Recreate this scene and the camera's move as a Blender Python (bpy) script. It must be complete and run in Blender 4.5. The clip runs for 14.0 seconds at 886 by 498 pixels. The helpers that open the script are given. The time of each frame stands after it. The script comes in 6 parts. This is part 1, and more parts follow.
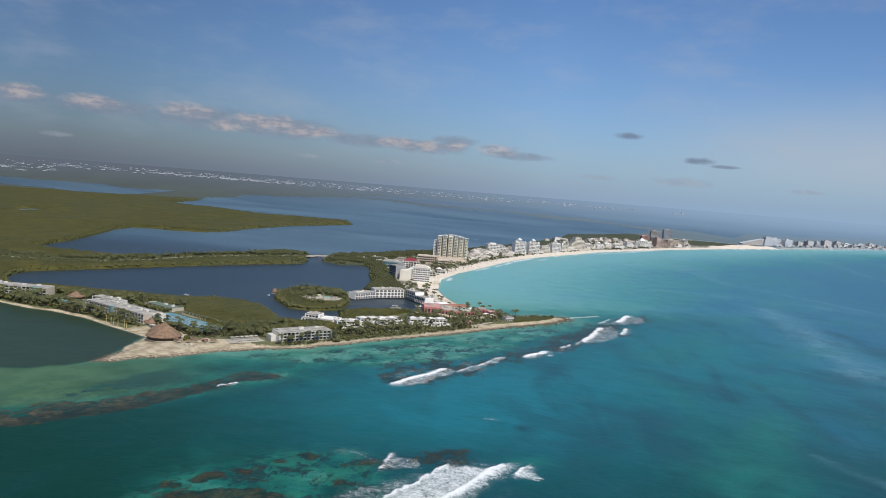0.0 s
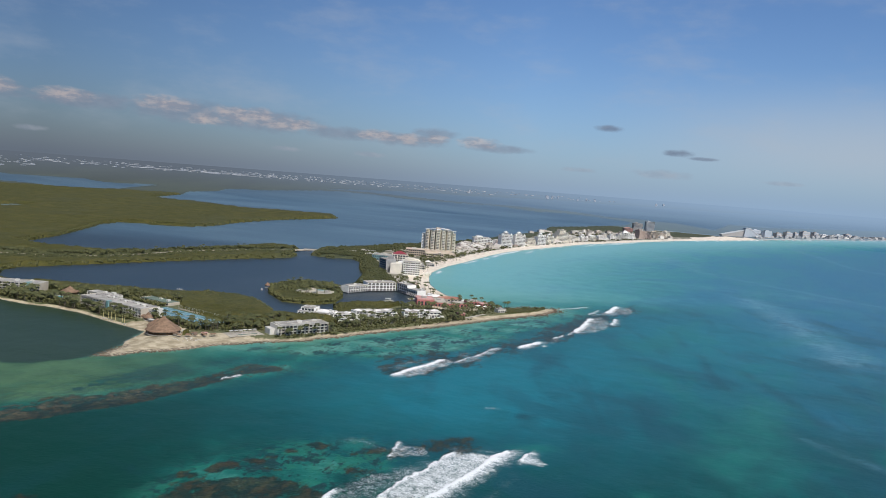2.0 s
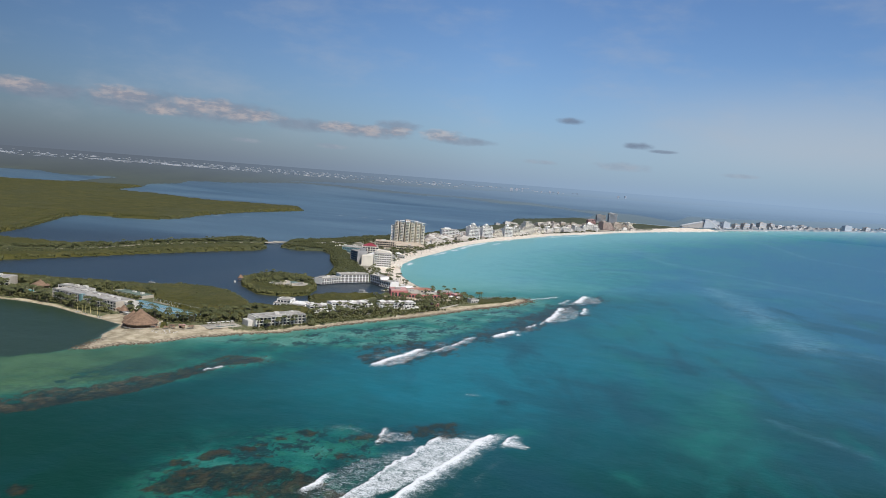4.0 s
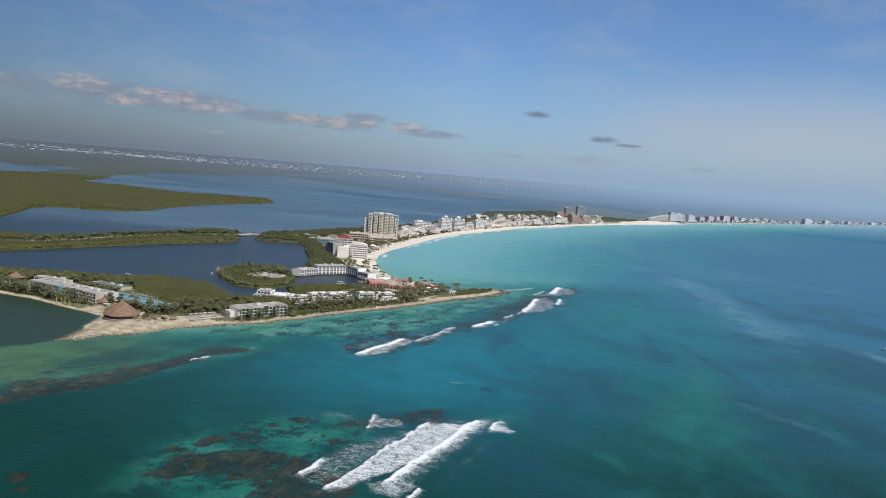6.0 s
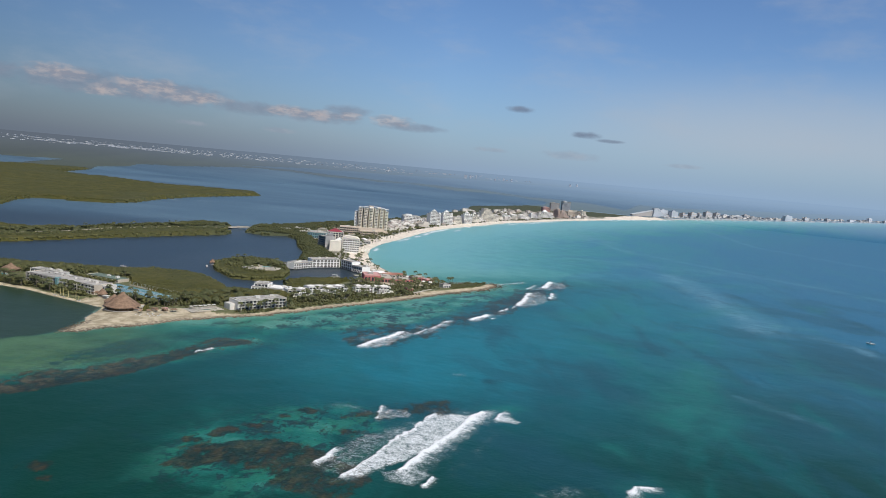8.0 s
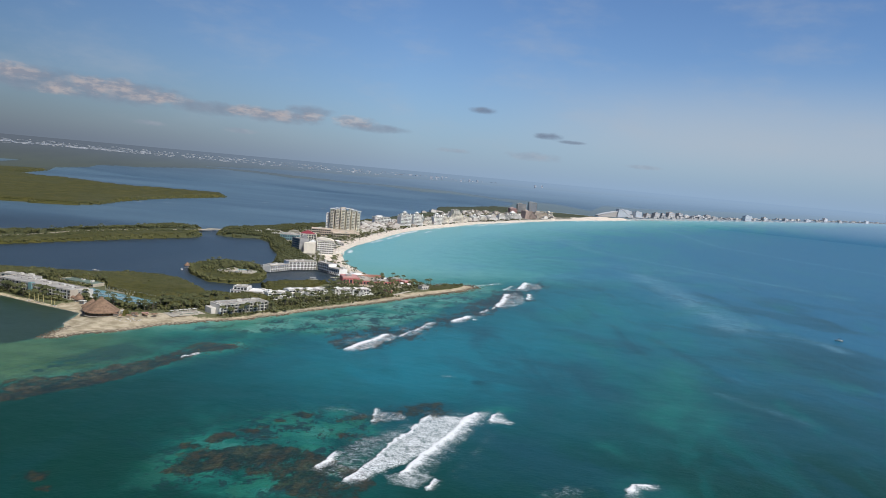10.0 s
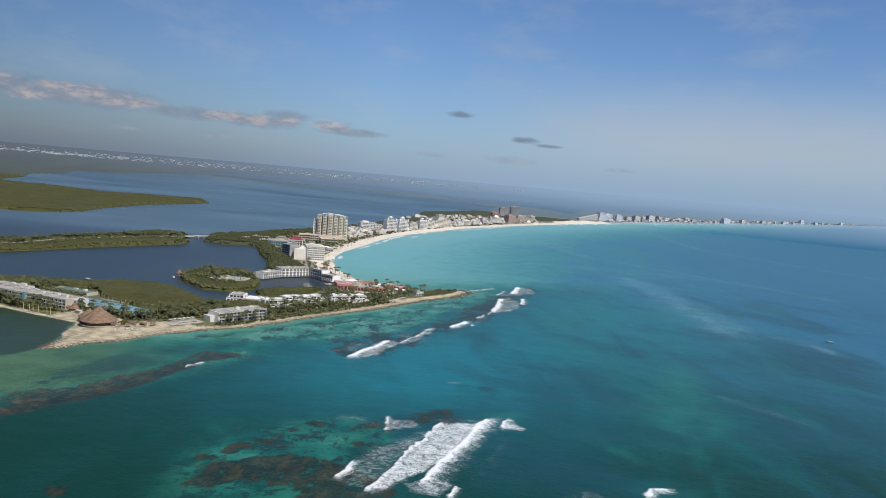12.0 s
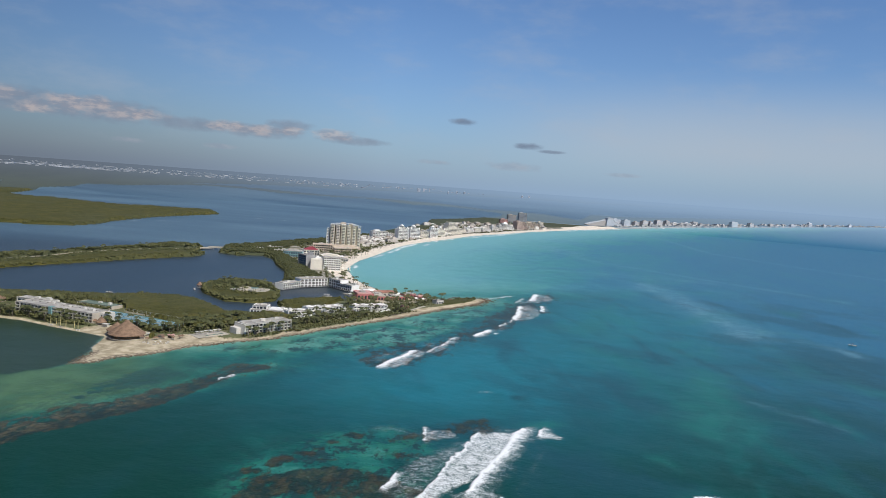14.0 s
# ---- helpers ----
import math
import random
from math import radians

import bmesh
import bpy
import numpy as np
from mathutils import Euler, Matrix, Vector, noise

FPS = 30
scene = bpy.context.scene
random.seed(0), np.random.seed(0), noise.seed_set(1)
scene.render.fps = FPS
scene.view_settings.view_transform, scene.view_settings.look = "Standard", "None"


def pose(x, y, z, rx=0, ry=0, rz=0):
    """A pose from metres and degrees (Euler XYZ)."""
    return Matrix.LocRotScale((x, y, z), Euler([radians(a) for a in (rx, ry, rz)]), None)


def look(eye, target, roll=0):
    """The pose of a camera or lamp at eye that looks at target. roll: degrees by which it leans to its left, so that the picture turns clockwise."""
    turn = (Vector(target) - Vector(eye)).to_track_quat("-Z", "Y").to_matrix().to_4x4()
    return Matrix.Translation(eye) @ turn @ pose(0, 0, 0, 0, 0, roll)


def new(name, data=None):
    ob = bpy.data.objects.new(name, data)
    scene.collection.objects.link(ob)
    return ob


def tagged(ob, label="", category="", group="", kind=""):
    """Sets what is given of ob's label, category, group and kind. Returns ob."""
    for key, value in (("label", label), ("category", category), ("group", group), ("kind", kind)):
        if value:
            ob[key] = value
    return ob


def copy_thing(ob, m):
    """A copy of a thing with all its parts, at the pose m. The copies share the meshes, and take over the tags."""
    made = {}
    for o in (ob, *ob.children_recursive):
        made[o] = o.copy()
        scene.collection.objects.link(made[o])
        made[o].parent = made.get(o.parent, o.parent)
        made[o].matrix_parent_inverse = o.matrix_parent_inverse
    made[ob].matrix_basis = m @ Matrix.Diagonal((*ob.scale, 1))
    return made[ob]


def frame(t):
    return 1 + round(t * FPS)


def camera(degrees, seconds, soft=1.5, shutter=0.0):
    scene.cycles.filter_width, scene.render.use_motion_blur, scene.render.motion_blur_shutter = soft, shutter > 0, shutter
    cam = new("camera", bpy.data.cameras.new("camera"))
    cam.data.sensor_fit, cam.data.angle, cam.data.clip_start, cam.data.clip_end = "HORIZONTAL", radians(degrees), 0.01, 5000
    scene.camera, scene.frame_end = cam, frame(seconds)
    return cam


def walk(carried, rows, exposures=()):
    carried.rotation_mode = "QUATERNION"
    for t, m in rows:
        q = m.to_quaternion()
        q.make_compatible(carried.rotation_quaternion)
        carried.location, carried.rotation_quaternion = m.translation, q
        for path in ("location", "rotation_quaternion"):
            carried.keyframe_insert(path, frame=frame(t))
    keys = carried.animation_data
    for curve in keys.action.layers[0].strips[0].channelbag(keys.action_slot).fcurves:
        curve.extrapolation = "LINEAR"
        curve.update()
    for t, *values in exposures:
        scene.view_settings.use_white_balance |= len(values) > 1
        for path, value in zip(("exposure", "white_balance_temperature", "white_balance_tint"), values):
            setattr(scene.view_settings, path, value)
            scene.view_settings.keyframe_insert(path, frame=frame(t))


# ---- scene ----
cam = camera(62.4, 14.0, soft=0.65)
PATH = [
    (0, (46.06, 26.17, 138.28), (36.40, 125.35, 129.91), 4.66),
    (0.5, (43.13, 23.82, 138.29), (33.92, 123.03, 129.78), 4.59),
    (1, (40.21, 21.41, 138.29), (31.48, 120.64, 129.58), 4.57),
    (1.5, (37.35, 18.89, 138.26), (29.44, 118.18, 129.36), 4.49),
    (2, (34.56, 16.29, 138.21), (27.52, 115.62, 129.09), 4.45),
    (2.5, (31.87, 13.65, 138.14), (25.97, 113.04, 128.84), 4.45),
    (3, (29.23, 10.99, 138.04), (24.64, 110.43, 128.55), 4.44),
    (5.5, (15.96, -2.42, 136.67), (17.60, 97.04, 126.49), 4.64),
    (6, (12.99, -5.02, 136.53), (15.53, 94.41, 126.13), 4.73),
    (6.5, (9.74, -7.38, 136.40), (12.65, 92.00, 125.70), 4.88),
    (7, (6.26, -9.32, 136.29), (9.45, 90.03, 125.40), 5.04),
    (7.5, (2.52, -10.72, 136.20), (6.46, 88.60, 125.21), 5.19),
    (8, (-1.50, -11.52, 136.12), (3.55, 87.75, 125.12), 5.26),
    (10.5, (-22.67, -12.11, 135.78), (-11.65, 86.76, 125.57), 5.20),
    (11, (-27.06, -11.86, 135.81), (-15.19, 86.93, 125.83), 5.14),
    (11.5, (-31.67, -11.39, 135.88), (-19.13, 87.34, 126.07), 5.11),
    (12, (-36.33, -10.81, 135.96), (-23.48, 87.89, 126.34), 5.01),
    (12.5, (-40.88, -10.22, 136.04), (-28.14, 88.52, 126.62), 4.98),
    (13, (-45.23, -9.71, 136.11), (-32.79, 89.11, 127.20), 4.75),
    (13.5, (-49.38, -9.32, 136.15), (-37.06, 89.53, 127.40), 4.47),
    (14, (-53.41, -8.99, 136.17), (-41.19, 89.88, 127.47), 4.19),
]
walk(cam, [(t, look(eye, target, roll)) for t, eye, target, roll in PATH])

# ---- world, sun ----
SUN_AZ, SUN_EL = 143.0, 51.0     # degrees clockwise from +y, and up


def daylight():
    sun = new("sun", bpy.data.lights.new("sun", "SUN"))
    sun.data.energy, sun.data.angle, sun.data.color = 4.3, radians(0.53), (1.0, 0.94, 0.84)
    a, e = radians(SUN_AZ), radians(SUN_EL)
    way = Vector((math.sin(a) * math.cos(e), math.cos(a) * math.cos(e), math.sin(e)))
    sun.matrix_world = look(way * 3000, (0, 0, 0))
    world = bpy.data.worlds.new("sky")
    scene.world = world
    world.use_nodes = True
    nt = world.node_tree
    nt.nodes.clear()
    N = nt.nodes.new

    def link(value, socket):
        if isinstance(value, bpy.types.NodeSocket):
            nt.links.new(value, socket)
        else:
            socket.default_value = (*value, 1) if isinstance(value, tuple) else value

    def op(kind, p, q=0.0, clamp=False):
        n = N("ShaderNodeMath")
        n.operation, n.use_clamp = kind, clamp
        link(p, n.inputs[0]), link(q, n.inputs[1])
        return n.outputs[0]

    def blend(fac, p, q):
        n = N("ShaderNodeMix")
        n.data_type = "RGBA"
        link(fac, n.inputs[0]), link(p, n.inputs[6]), link(q, n.inputs[7])
        return n.outputs[2]

    def soft(v, lo, hi):
        n = N("ShaderNodeMapRange")
        n.interpolation_type = "SMOOTHSTEP"
        link(v, n.inputs[0])
        n.inputs[1].default_value, n.inputs[2].default_value = lo, hi
        return n.outputs[0]

    co, xyz = N("ShaderNodeTexCoord"), N("ShaderNodeSeparateXYZ")
    nt.links.new(co.outputs["Generated"], xyz.inputs[0])
    high = op("MAXIMUM", xyz.outputs[2], 0.004)
    up = N("ShaderNodeCombineXYZ")
    link(xyz.outputs[0], up.inputs[0]), link(xyz.outputs[1], up.inputs[1]), link(high, up.inputs[2])
    sky = N("ShaderNodeTexSky")
    sky.sky_type, sky.sun_disc = "NISHITA", False
    sky.sun_elevation, sky.sun_rotation = e, a
    sky.air_density, sky.dust_density, sky.ozone_density = 1.0, 0.4, 3.0
    nt.links.new(up.outputs[0], sky.inputs[0])
    thin = N("ShaderNodeVectorMath")
    thin.operation = "MULTIPLY"
    nt.links.new(sky.outputs[0], thin.inputs[0])
    thin.inputs[1].default_value = (0.062, 0.079, 0.103)
    az = op("MULTIPLY", op("ARCTAN2", xyz.outputs[0], xyz.outputs[1]), 180 / math.pi)
    el = op("MULTIPLY", op("ARCSINE", xyz.outputs[2]), 180 / math.pi)
    # moist air low down: greyer over the land, paler over the sea
    moist = blend(soft(az, -28.0, 24.0), (0.216, 0.264, 0.346), (0.275, 0.400, 0.570))
    col = blend(op("MULTIPLY", op("POWER", 2.718, op("MULTIPLY", op("MAXIMUM", el, 0.0), -0.22)), 0.93), thin.outputs[0], moist)

    def billow(scale, sx, sy, detail=5.0):
        v, n = N("ShaderNodeCombineXYZ"), N("ShaderNodeTexNoise")
        link(op("MULTIPLY", az, sx), v.inputs[0]), link(op("MULTIPLY", el, sy), v.inputs[1])
        nt.links.new(v.outputs[0], n.inputs["Vector"])
        n.inputs["Scale"].default_value, n.inputs["Detail"].default_value = scale, detail
        n.inputs["Roughness"].default_value = 0.58
        return n.outputs[0]

    dim = N("ShaderNodeMapRange")
    link(az, dim.inputs[0])
    for k, v in zip((1, 2, 3, 4), (-33.0, 2.0, 0.58, 1.05)):
        dim.inputs[k].default_value = v
    deep = N("ShaderNodeVectorMath")
    deep.operation = "SCALE"
    nt.links.new(col, deep.inputs[0]), nt.links.new(dim.outputs[0], deep.inputs["Scale"])
    col = deep.outputs[0]
    # thin high veils
    veil = op("MULTIPLY", soft(billow(0.12, 1.0, 2.6, 6.0), 0.45, 0.75), 0.26)
    col = blend(op("MULTIPLY", veil, soft(el, 0.5, 4.0)), col, (0.42, 0.46, 0.53))
    bright = op("MULTIPLY", soft(az, 4.0, 26.0), op("MULTIPLY", soft(el, 0.5, 4.0), op("SUBTRACT", 1.0, soft(el, 4.0, 10.0))))
    col = blend(op("MULTIPLY", bright, 0.62), col, (0.46, 0.51, 0.58))
    # the broken row of low cumulus with sunlit tops, scraps of cloud under it, and two small dark ones
    lumps = billow(1.0, 0.95, 1.9, 7.0)
    for group, edge, light, shade, amount in (
            (((-30.5, 3.75, 3.6, 0.6), (-24.0, 3.7, 4.0, 0.85), (-18.6, 3.5, 4.6, 0.85), (-12.4, 3.1, 3.4, 0.5), (-7.6, 3.0, 3.4, 0.5), (-5.3, 3.66, 1.7, 0.40), (-0.4, 2.86, 2.6, 0.34), (-36.5, 3.9, 2.6, 0.6)), 0.35, (0.235, 0.268, 0.350), (0.205, 0.240, 0.322), 0.62),
            (((-36.0, 4.15, 1.6, 0.6), (-31.7, 4.0, 2.1, 0.55), (-25.3, 4.1, 2.2, 0.62), (-22.6, 3.22, 1.5, 0.46), (-19.8, 3.8, 2.8, 0.72), (-16.6, 3.42, 2.6, 0.52), (-10.0, 3.2, 1.7, 0.46), (-7.4, 3.1, 1.6, 0.46), (-5.1, 3.2, 1.0, 0.36), (-2.0, 3.2, 1.8, 0.48)), 0.55, (0.56, 0.475, 0.455), (0.30, 0.305, 0.365), 0.66),
            (((7.9, 4.95, 1.1, 0.3), (13.1, 3.42, 1.25, 0.3), (14.9, 3.12, 1.2, 0.16)), 0.62, (0.19, 0.235, 0.325), (0.155, 0.195, 0.285), 0.85),
            (((12.1, 1.78, 2.4, 0.4), (-10.2, 1.66, 1.4, 0.24), (-16.5, 1.56, 1.2, 0.22), (-33.8, 1.5, 1.2, 0.22), (5.9, 1.72, 1.6, 0.22), (20.4, 1.7, 1.4, 0.2)), 0.62, (0.36, 0.385, 0.455), (0.29, 0.325, 0.41), 0.5)):
        body = None
        for ca, ce, wide, tall in group:
            u, v = op("DIVIDE", op("SUBTRACT", az, ca), wide), op("DIVIDE", op("SUBTRACT", el, ce), tall)
            one = op("SUBTRACT", 1.0, op("ADD", op("MULTIPLY", u, u), op("MULTIPLY", v, v)))
            body = one if body is None else op("MAXIMUM", body, one)
        mass = op("ADD", op("MAXIMUM", body, -1.5), op("MULTIPLY", op("SUBTRACT", lumps, 0.5), 2.0))
        tint = blend(soft(billow(1.0, 0.9, 2.4, 4.0), 0.40, 0.62), shade, light)
        col = blend(op("MULTIPLY", soft(mass, edge - 0.85, edge + 0.75), amount), col, tint)
    bg, out = N("ShaderNodeBackground"), N("ShaderNodeOutputWorld")
    nt.links.new(col, bg.inputs[0])
    bg.inputs[1].default_value = 1.0
    nt.links.new(bg.outputs[0], out.inputs[0])


daylight()
scene.view_settings.exposure = -0.04


# ---- materials ----
def graph(name, rough=0.7, metal=0.0):
    m = bpy.data.materials.new(name)
    m.use_nodes = True
    nt = m.node_tree
    b = nt.nodes["Principled BSDF"]
    b.inputs["Roughness"].default_value = rough
    b.inputs["Metallic"].default_value = metal
    return m, nt, b


def put(nt, socket, value):
    if isinstance(value, bpy.types.NodeSocket):
        nt.links.new(value, socket)
    elif isinstance(value, tuple) and len(value) == 3 and socket.type == "RGBA":
        socket.default_value = (*value, 1)
    else:
        socket.default_value = value


def calc(nt, op, a, b=0.0, clamp=False):
    n = nt.nodes.new("ShaderNodeMath")
    n.operation, n.use_clamp = op, clamp
    put(nt, n.inputs[0], a), put(nt, n.inputs[1], b)
    return n.outputs[0]


def mix(nt, fac, a, b, blend="MIX"):
    n = nt.nodes.new("ShaderNodeMix")
    n.data_type, n.blend_type, n.clamp_factor = "RGBA", blend, True
    put(nt, n.inputs[0], fac), put(nt, n.inputs[6], a), put(nt, n.inputs[7], b)
    return n.outputs[2]


def grain(nt, scale, detail=4.0, rough=0.55, stretch=None, turn=0.0, warp=0.0):
    """Noise in world metres; scale is in features per metre."""
    geo = nt.nodes.new("ShaderNodeNewGeometry")
    vec = geo.outputs["Position"]
    if stretch:
        mp, sc = nt.nodes.new("ShaderNodeMapping"), nt.nodes.new("ShaderNodeMapping")
        mp.inputs["Rotation"].default_value = (0, 0, radians(turn))
        sc.inputs["Scale"].default_value = stretch
        nt.links.new(vec, mp.inputs[0]), nt.links.new(mp.outputs[0], sc.inputs[0])
        vec = sc.outputs[0]
    n = nt.nodes.new("ShaderNodeTexNoise")
    n.inputs["Scale"].default_value, n.inputs["Detail"].default_value = scale, detail
    n.inputs["Roughness"].default_value, n.inputs["Distortion"].default_value = rough, warp
    nt.links.new(vec, n.inputs["Vector"])
    return n.outputs[0]


def steps(nt, fac, lo, hi, a=0.0, b=1.0):
    n = nt.nodes.new("ShaderNodeMapRange")
    n.interpolation_type = "SMOOTHSTEP"
    put(nt, n.inputs[0], fac)
    for k, v in zip((1, 2, 3, 4), (lo, hi, a, b)):
        put(nt, n.inputs[k], v)
    return n.outputs[0]


def field(nt, name):
    n = nt.nodes.new("ShaderNodeAttribute")
    n.attribute_name = name
    return n.outputs["Fac"]


def chance(nt):
    return nt.nodes.new("ShaderNodeObjectInfo").outputs["Random"]


def island(nt):
    return nt.nodes.new("ShaderNodeNewGeometry").outputs["Random Per Island"]


def bump(nt, b, height, strength=0.5, distance=0.3):
    n = nt.nodes.new("ShaderNodeBump")
    n.inputs["Strength"].default_value, n.inputs["Distance"].default_value = strength, distance
    nt.links.new(height, n.inputs["Height"])
    nt.links.new(n.outputs[0], b.inputs["Normal"])


def haze_glow(nt, b):
    """Paints the haze of miles of moist air: sky-coloured emission mixed over the surface."""
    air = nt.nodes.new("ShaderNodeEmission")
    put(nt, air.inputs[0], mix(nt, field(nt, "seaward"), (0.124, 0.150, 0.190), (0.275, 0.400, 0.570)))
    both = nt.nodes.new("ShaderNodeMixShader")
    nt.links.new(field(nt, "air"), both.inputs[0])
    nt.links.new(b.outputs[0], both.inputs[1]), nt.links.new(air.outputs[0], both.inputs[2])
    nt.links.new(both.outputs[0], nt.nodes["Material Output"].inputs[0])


def water_material(name, far=False):
    m, nt, b = graph(name, 0.33)
    b.inputs["IOR"].default_value = 1.33
    b.inputs["Specular IOR Level"].default_value = 0.30

    def times(p, q):
        return calc(nt, "MULTIPLY", p, q)

    def plus(p, q):
        return calc(nt, "ADD", p, q)

    big, mid = grain(nt, 0.006, 4, 0.55), grain(nt, 0.035, 5, 0.62)
    fine, crumb = grain(nt, 0.16, 5, 0.65), grain(nt, 0.6, 5, 0.7)
    # open sea: dark teal inshore, clear blue-green, then blue
    blue = plus(field(nt, "blue"), times(calc(nt, "SUBTRACT", big, 0.5), 1.3))
    col = mix(nt, steps(nt, blue, 0.1, 0.9), (0.002, 0.036, 0.019), (0.019, 0.125, 0.215))
    clear = field(nt, "clear")
    col = mix(nt, plus(clear, times(calc(nt, "SUBTRACT", mid, 0.5), times(clear, 1.2))), col, (0.008, 0.148, 0.186))
    # lanes of wind and sand, drawn out towards the shore
    lane = grain(nt, 0.022, 5, 0.6, (1.0, 0.14, 1.0), 8)
    col = mix(nt, times(steps(nt, lane, 0.50, 0.68), times(field(nt, "blue"), 0.55)), col, (0.026, 0.150, 0.205))
    lane = grain(nt, 0.03, 5, 0.62, (1.0, 0.2, 1.0), 14, 0.5)
    col = mix(nt, times(steps(nt, lane, 0.52, 0.66), times(field(nt, "sandy"), 0.6)), col, (0.003, 0.112, 0.104))
    col = mix(nt, times(steps(nt, plus(field(nt, "dark"), times(calc(nt, "SUBTRACT", plus(times(mid, 0.6), times(fine, 0.4)), 0.5), 2.4)), 0.3, 0.8), 0.8), col, (0.006, 0.036, 0.046))
    # soft dark streaks of weed, drawn out towards the shore
    streak = grain(nt, 0.024, 6, 0.62, (1.0, 0.24, 1.0), 3, 1.2)
    col = mix(nt, times(steps(nt, plus(field(nt, "gloom"), times(calc(nt, "SUBTRACT", plus(times(mid, 0.5), times(streak, 0.5)), 0.5), 2.4)), 0.1, 1.0), 0.6), col, (0.008, 0.050, 0.064))
    col = mix(nt, times(steps(nt, streak, 0.52, 0.70), times(field(nt, "mottle"), 0.5)), col, (0.006, 0.058, 0.072))
    # drifting patches of weed and paler sand on the sea bed
    mottle = field(nt, "mottle")
    col = mix(nt, times(steps(nt, grain(nt, 0.011, 7, 0.66, (1.0, 0.55, 1.0), -24, 0.4), 0.50, 0.60), times(mottle, 0.55)), col, (0.008, 0.062, 0.080))
    col = mix(nt, times(steps(nt, grain(nt, 0.009, 7, 0.64, (1.0, 0.5, 1.0), 30, 0.5), 0.52, 0.64), times(mottle, 0.55)), col, (0.010, 0.150, 0.135))
    # shallows over sand
    bedded = field(nt, "rough_bed")
    sh = plus(field(nt, "shal"), times(calc(nt, "SUBTRACT", mid, 0.5), plus(0.5, times(bedded, 1.0))))
    bay = field(nt, "bay")
    col = mix(nt, steps(nt, sh, 0.12, 0.6), col, mix(nt, bay, (0.014, 0.156, 0.118), mix(nt, steps(nt, grain(nt, 0.007, 6, 0.64, (1, 0.45, 1), 30, 0.4), 0.43, 0.60), (0.034, 0.220, 0.214), (0.026, 0.168, 0.240))))
    col = mix(nt, steps(nt, sh, 0.42, 0.95), col, mix(nt, bay, (0.125, 0.320, 0.250), (0.150, 0.385, 0.385)))
    col = mix(nt, times(field(nt, "lane"), steps(nt, plus(times(fine, 0.5), times(mid, 0.5)), 0.40, 0.60)), col, (0.12, 0.27, 0.345))
    col = mix(nt, times(field(nt, "green"), 0.85), col, mix(nt, steps(nt, mid, 0.35, 0.65), (0.056, 0.122, 0.052), (0.090, 0.180, 0.080)))
    col = mix(nt, times(steps(nt, plus(field(nt, "dark"), times(calc(nt, "SUBTRACT", plus(times(mid, 0.5), times(fine, 0.5)), 0.5), 3.4)), 0.46, 0.62), times(field(nt, "green"), 0.85)), col, (0.012, 0.052, 0.044))
    # weed and coral heads between pools of pale sand
    bed = plus(times(grain(nt, 0.075, 4, 0.6, (1.0, 0.6, 1.0), 20), 0.5), times(grain(nt, 0.34, 6, 0.78, (1.0, 0.5, 1.0), 10), 0.5))
    col = mix(nt, times(steps(nt, bed, 0.50, 0.535), times(bedded, 0.92)), col, (0.012, 0.040, 0.037))
    col = mix(nt, times(steps(nt, plus(times(grain(nt, 0.05, 4, 0.6, (0.45, 1, 1), -40), 0.6), times(fine, 0.4)), 0.515, 0.56), times(bedded, 0.6)), col, (0.020, 0.170, 0.108))
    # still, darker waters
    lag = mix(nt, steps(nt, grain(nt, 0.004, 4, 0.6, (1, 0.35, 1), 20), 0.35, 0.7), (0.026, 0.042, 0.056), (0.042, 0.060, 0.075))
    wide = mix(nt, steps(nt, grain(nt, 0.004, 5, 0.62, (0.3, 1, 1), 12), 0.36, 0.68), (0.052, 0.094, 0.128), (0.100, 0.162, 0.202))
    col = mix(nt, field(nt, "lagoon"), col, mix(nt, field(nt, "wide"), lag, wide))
    col = mix(nt, field(nt, "murk"), col, mix(nt, mid, (0.022, 0.043, 0.024), (0.030, 0.056, 0.031)))
    # reef flat, with sunlit rubble where it dries
    strewn = grain(nt, 0.42, 6, 0.76, (1.0, 0.32, 1.0), 38, 0.4)
    clump, rubble = grain(nt, 0.14, 6, 0.72, (1.0, 0.55, 1.0), 15), grain(nt, 0.75, 5, 0.75, (1.0, 0.45, 1.0), -12)
    rf = plus(field(nt, "reef"), times(calc(nt, "SUBTRACT", plus(times(mid, 0.32), plus(times(clump, 0.52), times(rubble, 0.16))), 0.5), 3.6))
    tone = mix(nt, steps(nt, clump, 0.46, 0.60), (0.010, 0.022, 0.014), mix(nt, steps(nt, crumb, 0.42, 0.6), (0.034, 0.032, 0.015), mix(nt, steps(nt, mid, 0.45, 0.6), (0.052, 0.038, 0.015), (0.052, 0.056, 0.024))))
    tone = mix(nt, times(steps(nt, plus(times(grain(nt, 0.10, 6, 0.72), 0.6), times(crumb, 0.4)), 0.53, 0.60), 0.6), tone, (0.066, 0.094, 0.046))
    tone = mix(nt, times(field(nt, "dry"), steps(nt, plus(times(clump, 0.4), times(strewn, 0.6)), 0.45, 0.60)), tone, mix(nt, steps(nt, strewn, 0.4, 0.65), (0.050, 0.044, 0.022), (0.120, 0.104, 0.058)))
    has = steps(nt, field(nt, "reef"), 0.04, 0.25)
    col = mix(nt, times(times(steps(nt, rf, 0.30, 0.62), has), 0.92), col, tone)
    wave = plus(grain(nt, 0.13, 6, 0.68, (0.72, 1.0, 1.0), 24), times(grain(nt, 0.5, 5, 0.72, (0.8, 1.0, 1.0), -30), 0.5))
